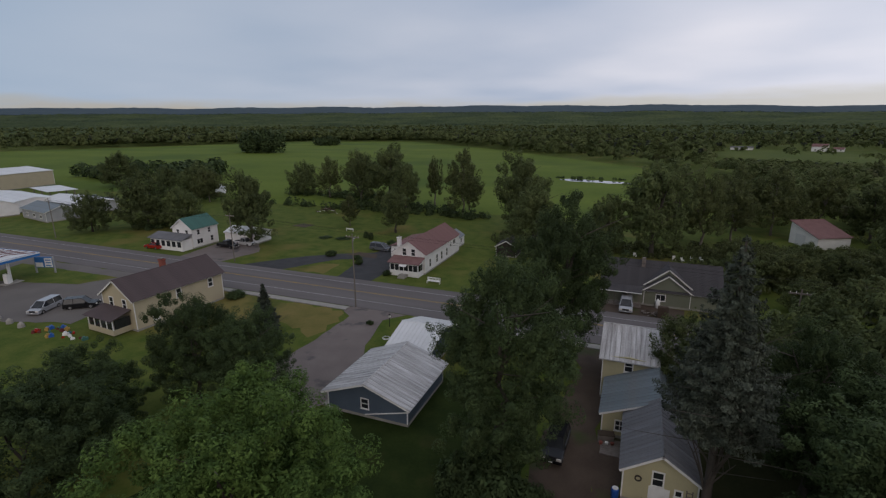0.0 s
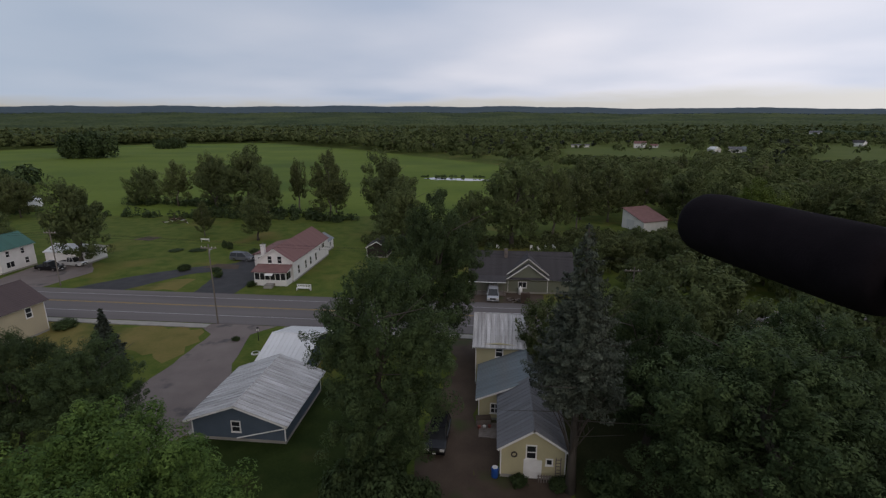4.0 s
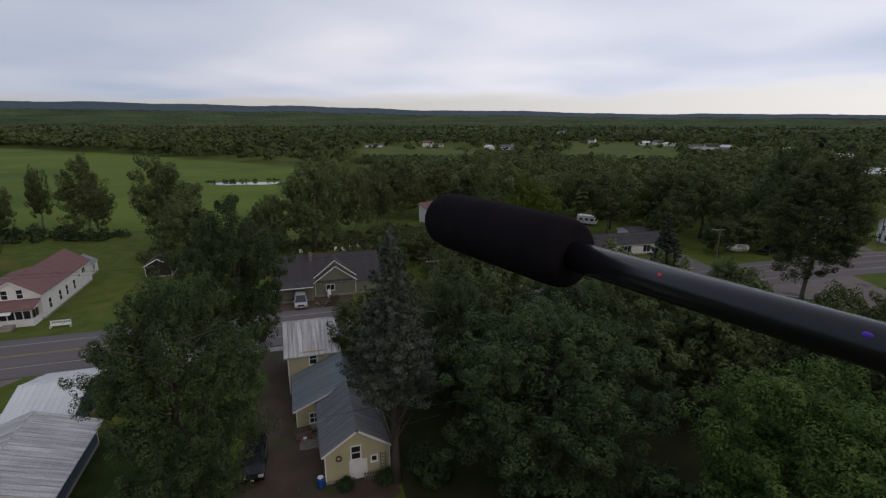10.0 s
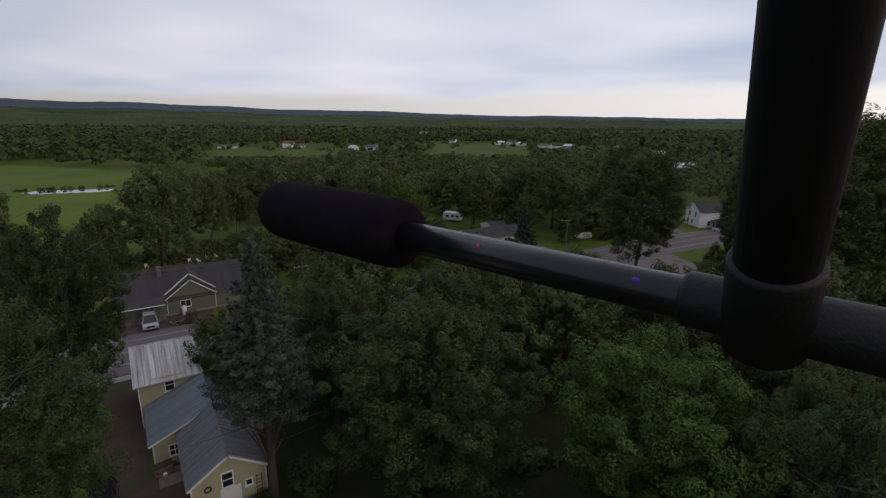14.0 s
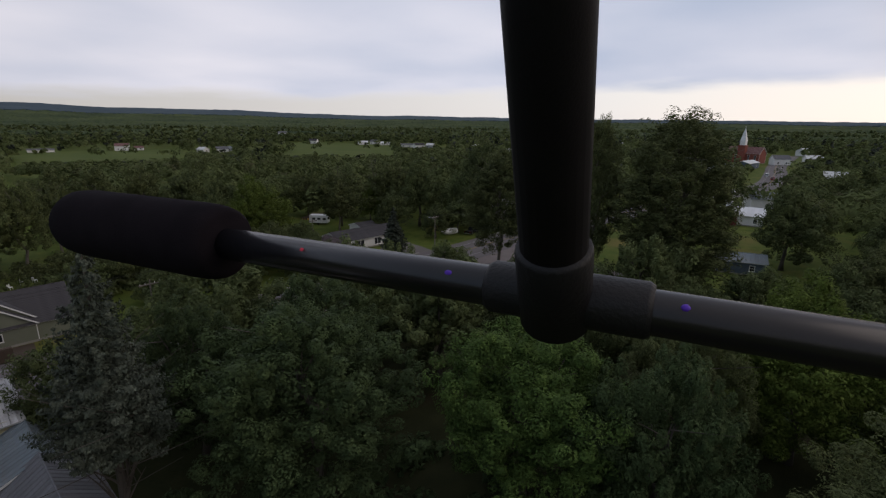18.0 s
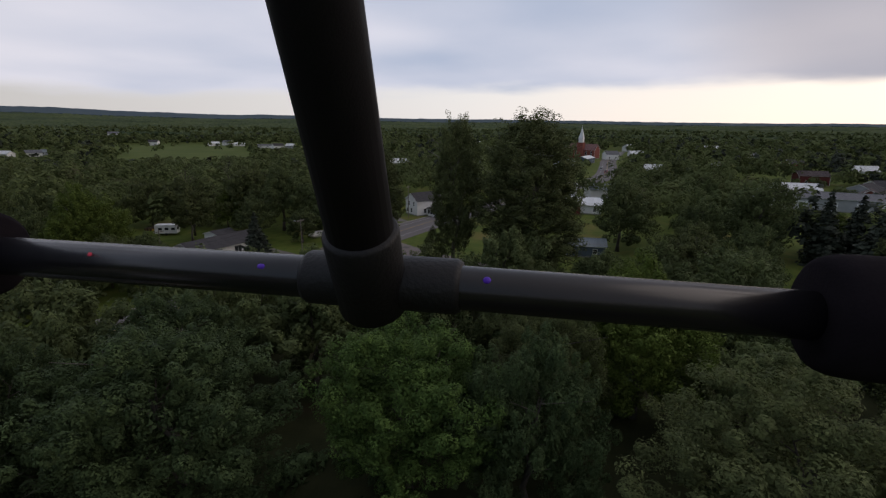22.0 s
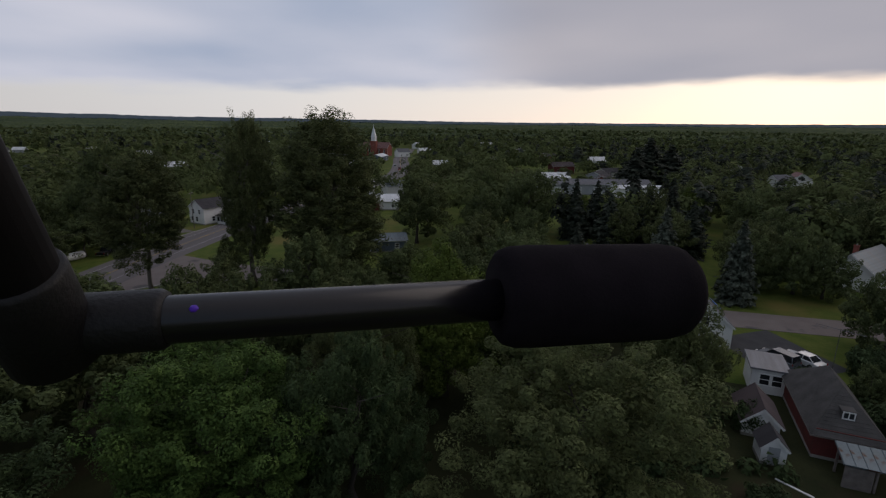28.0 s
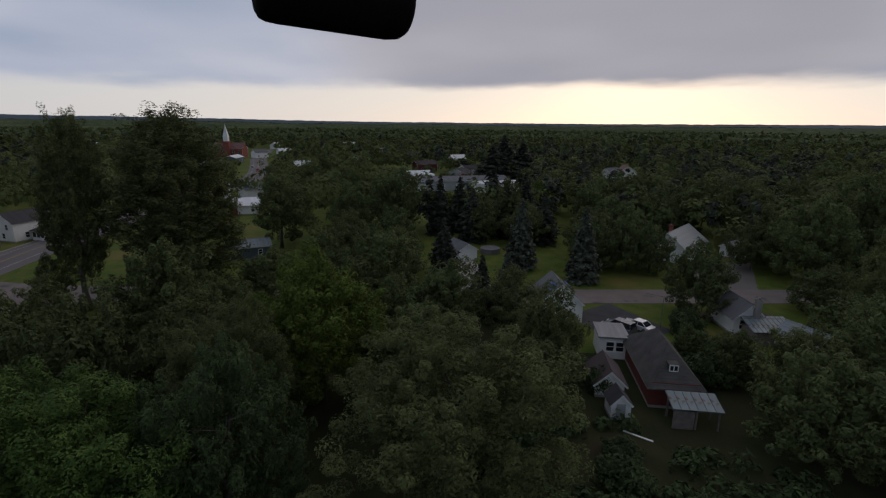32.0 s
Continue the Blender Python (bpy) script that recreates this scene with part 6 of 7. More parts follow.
def scatter(name, seed, d0, d1, count, quads, size, hmin, hmax, label, az0=-75, az1=160, slim=1.0, material=WOODS):
    """Many distant trees as loose domes of leaf clumps, in one mesh."""
    g = np.random.default_rng(seed)
    P, N = [], []
    for _ in range(count):
        a = radians(g.uniform(az0, az1))
        d = math.sqrt(g.uniform(d0 * d0, d1 * d1))
        x, y = d * math.sin(a), d * math.cos(a)
        if in_field(x, y) or not free(x, y) or (x < -60 and y < 140) or any(a0 < math.degrees(a) < a1 and b0 < d < b1 for a0, a1, b0, b1 in ((7.5, 20.5, 432, 625), (30.5, 42.5, 445, 770), (73, 79, 330, 430), (43.5, 47.5, 560, 650)) if g.random() > 0.07):
            continue
        h, r = g.uniform(hmin, hmax) * (1.35 if g.random() < 0.12 else 1.0), g.uniform(3.0, 6.4)
        for a0, a1, d1m, slope in MEADOW_VIEWS:
            if a0 < math.degrees(a) < a1 and d < d1m:
                h = min(h, 29 - d * slope + g.uniform(-2.0, 1.5))
        for hd, haz in HOUSE_SPOTS:
            off = abs(math.degrees(a) - haz) * d * 0.01745
            if off < 8 and -10 < hd - d < 70:
                h = min(h, 29 - (d / hd) * (29 - 3.5) + g.uniform(-1.5, 1.0) if hd - d > 9 else 0)
        if h < 2.5:
            continue
        r = min(r, h * 0.6) * slim
        n = max(4, quads // 13)
        c = unit(g.normal(size=(n, 3)))
        c[:, 2] = np.abs(c[:, 2]) * 1.25 - 0.40
        tuft = c * (r * 0.78, r * 0.78, h * 0.38) * g.uniform(0.6, 1.1, (n, 1))
        e = unit(g.normal(size=(n, 13, 3)))
        e[:, :, 2] = np.abs(e[:, :, 2]) * 1.1 - 0.25
        q = tuft[:, None, :] + e * (r * 0.36, r * 0.36, r * 0.42) + (x, y, h * 0.56)
        P.append(q.reshape(-1, 3))
        N.append(unit(e * 0.6 + c[:, None, :] * 0.7 + (0, 0, 0.35) + g.normal(size=e.shape) * 0.22).reshape(-1, 3))
    me = leaf_mesh(name, np.concatenate(P), np.concatenate(N), size, g, 1.3)
    me.materials.append(material)
    tagged(new(name, me), label, "woods", "", "stuff")


def grove(name, x, y, r, count, hmin, hmax, label):
    """A small dense clump of trees in the open field."""
    g = np.random.default_rng(int(abs(x)))
    P, N = [], []
    for _ in range(count):
        a, d = g.uniform(0, 6.28), r * math.sqrt(g.random())
        h, w = g.uniform(hmin, hmax), g.uniform(4, 6.5)
        e = unit(g.normal(size=(150, 3)))
        P.append(e * (w, w, h * 0.5) * g.uniform(0.75, 1.05, (150, 1)) + (x + 1.6 * d * math.cos(a), y + d * math.sin(a), h * 0.5))
        N.append(unit(e + (0, 0, 0.4) + g.normal(size=e.shape) * 0.35))
    me = leaf_mesh(name, np.concatenate(P), np.concatenate(N), 1.9, g, 1.3)
    me.materials.append(LEAF_A)
    tagged(new(name, me), label, "grove", "", "stuff")


grove("field_grove", -350, 394, 15, 30, 17, 25, "dark clump of trees standing in the hay field")
grove("field_thicket", -385, 548, 12, 9, 9, 14, "small thicket at the edge of the hay field")
grove("field_hedge", -250, 196, 30, 22, 6, 10, "bushy hedge along the field")
scatter("near_woods", 51, 130, 330, 3300, 156, 0.95, 8, 16, "dense green mixed woods behind the houses")
scatter("middle_woods", 52, 330, 880, 12500, 52, 2.0, 6, 16.5, "dense green mixed woods stretching away")
scatter("distant_trees", 55, 880, 2100, 9000, 26, 3.6, 12, 19, "rolling green woods reaching towards the horizon", -70, 160)
scatter("far_conifers", 54, 230, 860, 1300, 52, 1.7, 11, 19, "dark conifers standing among the woods", -60, 160, 0.5, NEEDLE_D)
scatter("dark_conifers", 58, 125, 420, 420, 150, 1.0, 11, 19, "dark conifers standing close together behind the houses", 100, 140, 0.55, NEEDLE_D)
scatter("hedge_trees", 53, 480, 880, 4200, 52, 2.2, 10, 17, "line of darker trees closing the hay field", -60, 0)


def canopy(name, r0, r1, rings_n, seg, height, rough_h, material, label, az0, az1, hill=None):
    """The far woods as one uneven roof of tree tops."""
    g = np.random.default_rng(9)
    R = np.geomspace(r0, r1, rings_n)
    A = np.radians(np.linspace(az0, az1, seg))
    rr, aa = np.meshgrid(R, A, indexing="ij")
    rr = rr * (1 + g.uniform(-0.4, 0.4, rr.shape) * (R[1] / R[0] - 1))
    z = height + rough_h * g.uniform(-1, 1, rr.shape) + 3.0 * np.sin(rr * 0.013 + aa * 9) * np.sin(aa * 23 + rr * 0.004)
    z[0] = 0.0
    rr[0] = rr[1] - 0.6
    if hill is not None:
        z = z + hill(rr, np.degrees(aa))
    V = np.stack([rr * np.sin(aa), rr * np.cos(aa), z], -1).reshape(-1, 3)
    i, j = np.meshgrid(np.arange(rings_n - 1), np.arange(seg - 1), indexing="ij")
    a = (i * seg + j).reshape(-1)
    Fq = np.stack([a, a + 1, a + seg + 1, a + seg], 1)
    me = bpy.data.meshes.new(name)
    me.from_pydata(V.tolist(), [], Fq.tolist())
    me.materials.append(material)
    tagged(new(name, me), label, "woods", "", "stuff")


def rise(rr, deg):
    """How far the land lifts above the plain: long low hills in the north, hardly any in the south."""
    top = np.interp(deg, (-90, -63, -45, -33, -21, -5, 5, 15, 25, 35, 45, 60, 75, 90, 105, 170), (1.1, 1.25, 1.5, 1.62, 1.72, 1.75, 1.55, 1.38, 1.2, 0.98, 0.86, 0.70, 0.60, 0.45, 0.38, 0.40))
    wavy = 1 + (0.035 * np.sin(np.radians(deg) * 17) + 0.025 * np.sin(np.radians(deg) * 41 + 1)) * (deg < 70)
    return (15 + 4300 * np.tan(np.radians(top * wavy))) * np.clip((rr - 1900) / 2300, 0, 1) ** 1.5


def thicket(name, spots, seed, hmin, hmax, material, label, per=70, size=0.42):
    """Rank weeds and bushes filling the ground between tree trunks."""
    g = np.random.default_rng(seed)
    P, N = [], []
    for x, y, rx, ry, n in spots:
        for _ in range(n):
            a, d = g.uniform(0, 6.28), math.sqrt(g.random())
            h, w = g.uniform(hmin, hmax), g.uniform(0.7, 1.5)
            e = unit(g.normal(size=(per, 3)))
            e[:, 2] = np.abs(e[:, 2])
            P.append(e * (w, w, h) * g.uniform(0.7, 1.1, (per, 1)) + (x + rx * d * math.cos(a), y + ry * d * math.sin(a), 0.05))
            N.append(unit(e + (0, 0, 0.4) + g.normal(size=e.shape) * 0.5))
    me = leaf_mesh(name, np.concatenate(P), np.concatenate(N), size, g, 1.5)
    me.materials.append(material)
    tagged(new(name, me), label, "undergrowth", "", "stuff")


thicket("house_undergrowth", [(2, 117, 20, 5, 80), (30, 122, 18, 10, 150), (30, 104, 22, 9, 170), (62, 116, 12, 12, 90), (-24, 118, 10, 6, 40), (14, 96, 10, 3, 24)], 71, 0.8, 2.6, LEAF_C, "rank green bushes and weeds between tree trunks")
thicket("field_undergrowth", [(-128, 166, 9, 4, 30), (-106, 166, 12, 4, 44), (-84, 150, 12, 5, 50), (-66, 150, 10, 5, 36), (-164, 146, 14, 5, 44), (-129, 97, 8, 4, 16), (-50, 142, 8, 4, 24), (-90, 143, 40, 2, 60)], 72, 1.0, 3.2, LEAF_A, "dark bushes along the foot of the field trees", 60, 0.55)
thicket("yard_undergrowth", [(30, -20, 10, 12, 60), (24, -32, 8, 8, 40), (44, -12, 12, 8, 60), (50, -22, 6, 8, 40), (48, -46, 6, 6, 50), (20, 52, 10, 5, 40), (60, 30, 14, 14, 90), (60, 0, 12, 14, 80), (22, 22, 10, 8, 40)], 73, 0.6, 2.0, LEAF_A, "dark weeds and saplings under the yard trees", 60, 0.4)
thicket("pond_edge", [(-22, 264.5, 20, 1.0, 14), (-2, 246, 6, 1.0, 4)], 74, 0.6, 1.6, LEAF_A, "dark rushes and bushes at the edge of the pond", 40, 0.6)
canopy("far_woods", 850, 3500, 90, 1150, 10.0, 3.0, CANOPY, "unbroken dark green woods reaching to the horizon", -80, 165, rise)
canopy("wooded_hills", 3440, 4700, 20, 500, 12, 2.0, HAZY_HILLS, "low wooded hills on the horizon, tinted blue for haze", -80, 165, rise)
# ---------------- vehicles ----------------
def car(x, y, rot, colour, cname, kind, label, category="car"):
    """A road car pointing along +y: sedan, suv, van or pickup."""
    L, W, Hh = {"sedan": (4.7, 1.82, 1.45), "suv": (4.75, 1.9, 1.75), "van": (5.1, 1.98, 1.78), "pickup": (5.6, 1.98, 1.85)}[kind]
    t = thing({"sedan": "car", "suv": "car", "van": "minivan", "pickup": "pickup_truck"}[kind], x, y, rot, label, category)
    belt = Hh * 0.58
    prof = {"sedan": [(-.5, .45), (-.49, .85), (-.30, .95), (.22, .97), (.47, .82), (.5, .45)],
            "suv": [(-.5, .45), (-.5, .97), (.22, .98), (.46, .84), (.5, .48)],
            "van": [(-.5, .45), (-.5, .98), (.28, .98), (.46, .82), (.5, .46)],
            "pickup": [(-.5, .5), (-.5, .98), (.18, 1.0), (.46, .94), (.5, .5)]}[kind]
    cab = {"sedan": [(-.34, .98), (-.20, 1.43), (.08, 1.43), (.25, .97)], "suv": [(-.49, .98), (-.45, 1.72), (.08, 1.72), (.24, .98)],
           "van": [(-.49, .98), (-.46, 1.76), (.12, 1.76), (.33, .96)], "pickup": [(-.12, .98), (-.10, 1.82), (.10, 1.82), (.22, 1.0)]}[kind]
    p = paint(cname, colour)
    s = Shape()
    poly = [(a * L, b) for a, b in prof] + [(0.5 * L, 0.28), (-0.5 * L, 0.28)]
    n = len(poly)
    rings = [(-W / 2, 1.0), (-W / 2 + 0.03, 1.0), (W / 2 - 0.03, 1.0), (W / 2, 1.0)]
    v, f = [], []
    for i, xx in enumerate((-W / 2, -W / 2 + 0.10, W / 2 - 0.10, W / 2)):
        lift = -0.05 if i in (0, 3) else 0.0
        v += [(xx, a, b + (lift if b > 0.6 else 0)) for a, b in poly]
    for i in range(3):
        f += [(i * n + k, (i + 1) * n + k, (i + 1) * n + (k + 1) % n, i * n + (k + 1) % n) for k in range(n)]
    f += [tuple(range(n)), tuple(3 * n + k for k in reversed(range(n)))]
    s.add(v, f)
    part("body", s, p, t)
    c = Shape()
    b0, t0, t1, b1 = [(a * L, z) for a, z in cab]
    wb, wt = W / 2 - 0.08, W / 2 - 0.26
    c.add([(-wb, *b0), (wb, *b0), (wb, *b1), (-wb, *b1), (-wt, *t0), (wt, *t0), (wt, *t1), (-wt, *t1)], [(3, 2, 1, 0), (0, 1, 5, 4), (1, 2, 6, 5), (2, 3, 7, 6), (3, 0, 4, 7)])
    part("cabin_glass", c, GLASS, t, "dark tinted glass")
    part("roof", Shape().box(-wt - 0.02, t0[0] - 0.05, t0[1], wt + 0.02, t1[0] + 0.05, t0[1] + 0.05), p, t)
    for side in (-1, 1):
        ym = (t0[0] + t1[0]) / 2
        for (ya, za), (yb, zb) in ((b0, t0), (b1, t1), ((ym, b0[1]), (ym, t0[1]))):
            part("pillar", Shape().tube([(side * (wb + 0.01), ya, za), (side * (wt + 0.01), yb, zb)], 0.05, 6), p, t)
        part("mirror", Shape().box(side * (W / 2 - 0.02) - 0.11, b1[0] - 0.35, 1.0, side * (W / 2 - 0.02) + 0.11, b1[0] - 0.2, 1.16), p, t)
        part("headlight", Shape().box(side * W * 0.36 - 0.2, L / 2 - 0.12, 0.62, side * W * 0.36 + 0.2, L / 2 + 0.012, 0.8), LAMP_GLASS, t)
        part("tail_light", Shape().box(side * W * 0.42 - 0.1, -L / 2 - 0.012, 0.7, side * W * 0.42 + 0.1, -L / 2 + 0.06, 0.95), REDLAMP, t)
        for yy in (-L * 0.29, L * 0.31):
            w = part("wheel", Shape().tube([(side * (W / 2 - 0.22), yy, 0.33), (side * (W / 2 + 0.01), yy, 0.33)], 0.33, 16), TYRE, t)
            part("rim", Shape().tube([(side * (W / 2 - 0.05), yy, 0.33), (side * (W / 2 + 0.025), yy, 0.33)], 0.21, 12), CHROME, w)
    part("bumper", Shape().box(-W / 2 + 0.03, L / 2 - 0.05, 0.34, W / 2 - 0.03, L / 2 + 0.07, 0.52), CHROME if kind == "pickup" else p, t)
    part("bumper", Shape().box(-W / 2 + 0.03, -L / 2 - 0.07, 0.34, W / 2 - 0.03, -L / 2 + 0.05, 0.52), CHROME if kind == "pickup" else p, t)
    part("grille", Shape().box(-W * 0.24, L / 2 - 0.05, 0.56, W * 0.24, L / 2 + 0.015, 0.8), TYRE, t)
    part("plate", Shape().box(-0.16, L / 2 + 0.06, 0.4, 0.16, L / 2 + 0.08, 0.5), TRIM, t)
    if kind == "pickup":
        part("bed_liner", Shape().box(-W / 2 + 0.16, -L / 2 + 0.1, 0.96, W / 2 - 0.16, -L * 0.13, 1.0), TYRE, t)
    return t


SILVER, BLACK, WHITE, RED, GREY = (0.42, 0.43, 0.45), (0.012, 0.012, 0.014), (0.72, 0.72, 0.72), (0.42, 0.03, 0.02), (0.16, 0.17, 0.19)
car(-4.75, 39.6, 178, BLACK, "black", "suv", "glossy black car parked on the dirt drive")
car(0.1, 78.9, 180, SILVER, "silver", "van", "silver minivan parked before the green house", "van")
car(-54.3, 97.2, -96, GREY, "grey", "van", "grey minivan parked on the dark driveway", "van")
car(-86.4, 44.6, -160, SILVER, "silver", "van", "silver minivan parked on the gravel", "van")
car(-82.2, 47.6, -52, BLACK, "black", "suv", "dark estate car parked beside the tan house")
car(-106.0, 79.6, 92, RED, "red", "sedan", "low red car parked before the porch")
car(-90.0, 86.5, -95, BLACK, "black", "pickup", "black pickup truck parked by a white house", "truck")
car(-88.0, 90.0, -95, WHITE, "white", "pickup", "white pickup truck parked by a white house", "truck")
for k, (x, y, col, cn) in enumerate(((-206, 126, WHITE, "white"), (-201.5, 124.5, RED, "red"), (-197, 126.2, GREY, "grey"), (-192.5, 124.8, WHITE, "white"), (-188, 126.0, BLACK, "black"), (-183.5, 124.6, SILVER, "silver"))):
    car(x, y, 15 + 8 * (k % 3), col, cn, ("suv", "van", "pickup")[k % 3], "old " + cn + " vehicle standing in the works yard", "vehicle")
car(-197, 82, 70, WHITE, "white", "pickup", "white pickup truck near the works", "truck")
car(108.5, 78.8, -100, SILVER, "silver", "suv", "silver estate car parked at the roadside")
car(103.5, 81.0, -80, BLACK, "black", "pickup", "dark pickup truck parked on the grass", "truck")
car(58.8, -43.4, -65, WHITE, "white", "sedan", "white sedan parked on the dark drive")
car(59.0, -40.3, -65, GREY, "grey", "suv", "dark grey car parked on the dark drive")
car(53.4, -63.4, -60, SILVER, "silver", "suv", "silver car parked on the dirt drive")
car(330, 44.5, 95, RED, "red", "suv", "red car driving lane in the village street")
car(352, 50.5, -88, WHITE, "white", "van", "white van in the village street", "van")

rv = thing("travel_trailer", 82, 121.5, 35, "white travel trailer parked under trees", "trailer")
part("body", Shape().box(-1.2, -2.7, 0.6, 1.2, 2.7, 2.7).box(-1.15, -2.6, 2.7, 1.15, 2.6, 2.85), WHITE_SIDING, rv)
for k in range(3):
    part("window", Shape().box(-1.23, -2.3 + k * 1.6, 1.5, -1.19, -1.4 + k * 1.6, 2.1), GLASS, rv)
    part("window", Shape().box(-0.8, -2.74, 1.5, 0.8, -2.68, 2.2), GLASS, rv) if k == 0 else None
for sx in (-1.1, 1.1):
    part("wheel", Shape().tube([(sx - 0.1, 0, 0.35), (sx + 0.1, 0, 0.35)], 0.35, 12), TYRE, rv)
boat = thing("boat", 98, 84.5, 80, "white covered boat on the grass", "boat")
bs = Shape()
bs.tube([(0, -2.6, 0.8), (0, -2.4, 0.8), (0, 0, 0.85), (0, 1.6, 0.9), (0, 2.8, 1.1)], [0.5, 0.8, 0.9, 0.7, 0.08], 10)
part("hull", bs, METAL_WHITE, boat)
part("stand", Shape().box(-0.5, -1.6, 0, 0.5, -1.4, 0.3).box(-0.5, 0.9, 0, 0.5, 1.1, 0.4), BOARDS, boat)

# ---------------- poles ----------------
def utility_pole(x, y, h, rot=0, arms=1, lamp=0):
    t = thing("utility_pole", x, y, rot, "weathered wooden utility pole with crossarm", "utility pole", group="utility poles")
    part("pole", Shape().tube([(0, 0, 0), (0, 0, h * 0.5), (0, 0, h)], [0.12, 0.10, 0.08], 8), WOODPOLE, t)
    for k in range(arms):
        arm = part("crossarm", Shape().box(-0.06, -1.2, h - 0.6 - k * 0.9, 0.06, 1.2, h - 0.46 - k * 0.9), WOODPOLE, t)
        for yy in (-1.05, -0.5, 0.5, 1.05):
            part("insulator", Shape().tube([(0, yy, h - 0.46 - k * 0.9), (0, yy, h - 0.3 - k * 0.9)], [0.05, 0.03], 6), LAMP_GLASS, arm)
    part("transformer", Shape().tube([(0.32, 0, h - 2.6), (0.32, 0, h - 2.5), (0.32, 0, h - 1.8), (0.32, 0, h - 1.7)], [0.18, 0.22, 0.22, 0.15], 10), GREY_SIDING, t) if arms > 1 else None
    if lamp:
        part("lamp_arm", Shape().tube([(0, 0, h * 0.86), (lamp * 0.7, 0.3, h * 0.91), (lamp * 1.3, 0.5, h * 0.92)], 0.03, 6), CHROME, t)
        part("lamp_head", Shape().box(lamp * 1.3 - 0.25, 0.4, h * 0.91, lamp * 1.3 + 0.25, 0.6, h * 0.93), GREY_SIDING, t)
    return t


utility_pole(-40.6, 63.7, 12.2, 90, 1, 1)
utility_pole(-79.4, 77.6, 10.5, 90, 1, 0)
utility_pole(-140, 78, 10.5, 90, 1, 0)
utility_pole(84.4, 77.4, 8.0, 90, 1, 1)
utility_pole(18.0, 62.0, 11.0, 90, 1, 0)
utility_pole(133, 77, 10.5, 90, 1, 0)
utility_pole(64.5, 98.6, 7.0, 90, 1, 0)
ant = thing("roof_aerial", 50.6, -40.6, 40, "tall wire television aerial on a pole", "aerial")
part("mast", Shape().tube([(0, 0, 0), (0, 0, 8.2)], 0.04, 6), CHROME, ant)
boom = part("boom", Shape().tube([(-2.2, 0, 8.1), (2.2, 0, 8.1)], 0.03, 6), GREY_ROOF, ant)
for k in range(9):
    ln = 0.35 + 0.1 * k
    part("rod", Shape().tube([(-2.0 + k * 0.5, -ln, 8.12), (-2.0 + k * 0.5, ln, 8.12)], 0.014, 5), GREY_ROOF, boom)


def wires(name, pts, label):
    """Sagging overhead wires along a row of poles."""
    t = thing(name, 0, 0, 0, label, "wires")
    for dy in (-1.05, 0.5, 1.05):
        s = Shape()
        for (x0, y0, z0), (x1, y1, z1) in zip(pts, pts[1:]):
            line = [(x0 + (x1 - x0) * f, y0 + dy + (y1 - y0) * f, z0 + (z1 - z0) * f - 4 * 0.9 * f * (1 - f)) for f in np.linspace(0, 1, 9)]
            s.tube(line, 0.012, 4, cap=False)
        part("wire", s, TYRE, t)


wires("overhead_wires", [(-140, 78, 9.9), (-79.4, 77.6, 9.9), (84.4, 77.4, 7.5), (133, 77, 9.9)], "thin dark overhead wires sagging between poles")

# ---------------- yard things ----------------
def bush(x, y, h, r, label="small rounded green shrub", me=None):
    t = thing("shrub", x, y, 0, label, "shrub", group="shrubs")
    me = me or SHRUB
    o = part("leaves", me, LEAF_A, t)
    o.matrix_basis = Matrix.Diagonal((r / me["r"], r / me["r"], h / me["h"], 1)) @ pose(0, 0, 0, 0, 0, x * 31 % 360)
    st = part("stem", Shape().tube([(0, 0, 0), (0, 0, h * 0.5)], [0.06, 0.03], 6), BARK, t)


SHRUB = crown("shrub_leaves", 60, 1.2, 1.4, 70, 70, 0.08, 0.24, -0.1, material=LEAF_A, inner=30)
for x, y, h, r in ((-62.4, 88.9, 1.1, 1.3), (-53.0, 85.2, 1.1, 0.9), (-55.6, 88.6, 0.8, 1.0), (-53, 100.5, 1.5, 1.9), (-50, 101, 1.5, 1.8), (-47.5, 100.5, 1.5, 1.6), (-44, 80.6, 0.9, 0.9), (-69, 104, 0.35, 2.0), (-74, 103.4, 0.3, 1.8), (-62, 106, 1.6, 0.7), (-64, 107, 1.6, 0.7), (-104, 84, 1.2, 1.5), (-62, 60, 1.2, 1.6)):
    bush(x, y, h, r)
for x, y, h, r in ((-5.0, 31.0, 2.2, 1.6), (-7.6, 29.6, 4.2, 2.8), (-10.5, 30.6, 3.6, 2.4), (-9.0, 32.5, 3.0, 2.2), (2.5, 34.6, 0.7, 0.8), (5.8, 34.4, 0.9, 0.9), (9.5, 34.0, 2.5, 2.0), (29.4, -22.1, 2.6, 2.4), (26, -20, 2.2, 2.2), (33, -24, 1.8, 2.0), (24, -27, 2.4, 2.4), (44, -28.5, 2.6, 1.8), (50.5, -38.5, 3, 2.2), (-35, 58.5, 0.5, 0.6), (43, -41.5, 3.2, 2.6), (56, -49, 3.2, 2.6)):
    bush(x, y, h, r, "dense dark green shrub")

bench = thing("garden_bench", -33.5, 79.6, 0, "white slatted garden bench on the lawn", "bench")
for k in range(2):
    part("rail", Shape().box(-1.3, -0.04, 0.5 + k * 0.45, 1.3, 0.04, 0.62 + k * 0.45), TRIM, bench)
for k in range(9):
    part("slat", Shape().box(-1.2 + k * 0.29, -0.03, 0.5, -1.1 + k * 0.29, 0.03, 0.98), TRIM, bench)
part("seat", Shape().box(-1.3, -0.5, 0.42, 1.3, 0.0, 0.48), TRIM, bench)
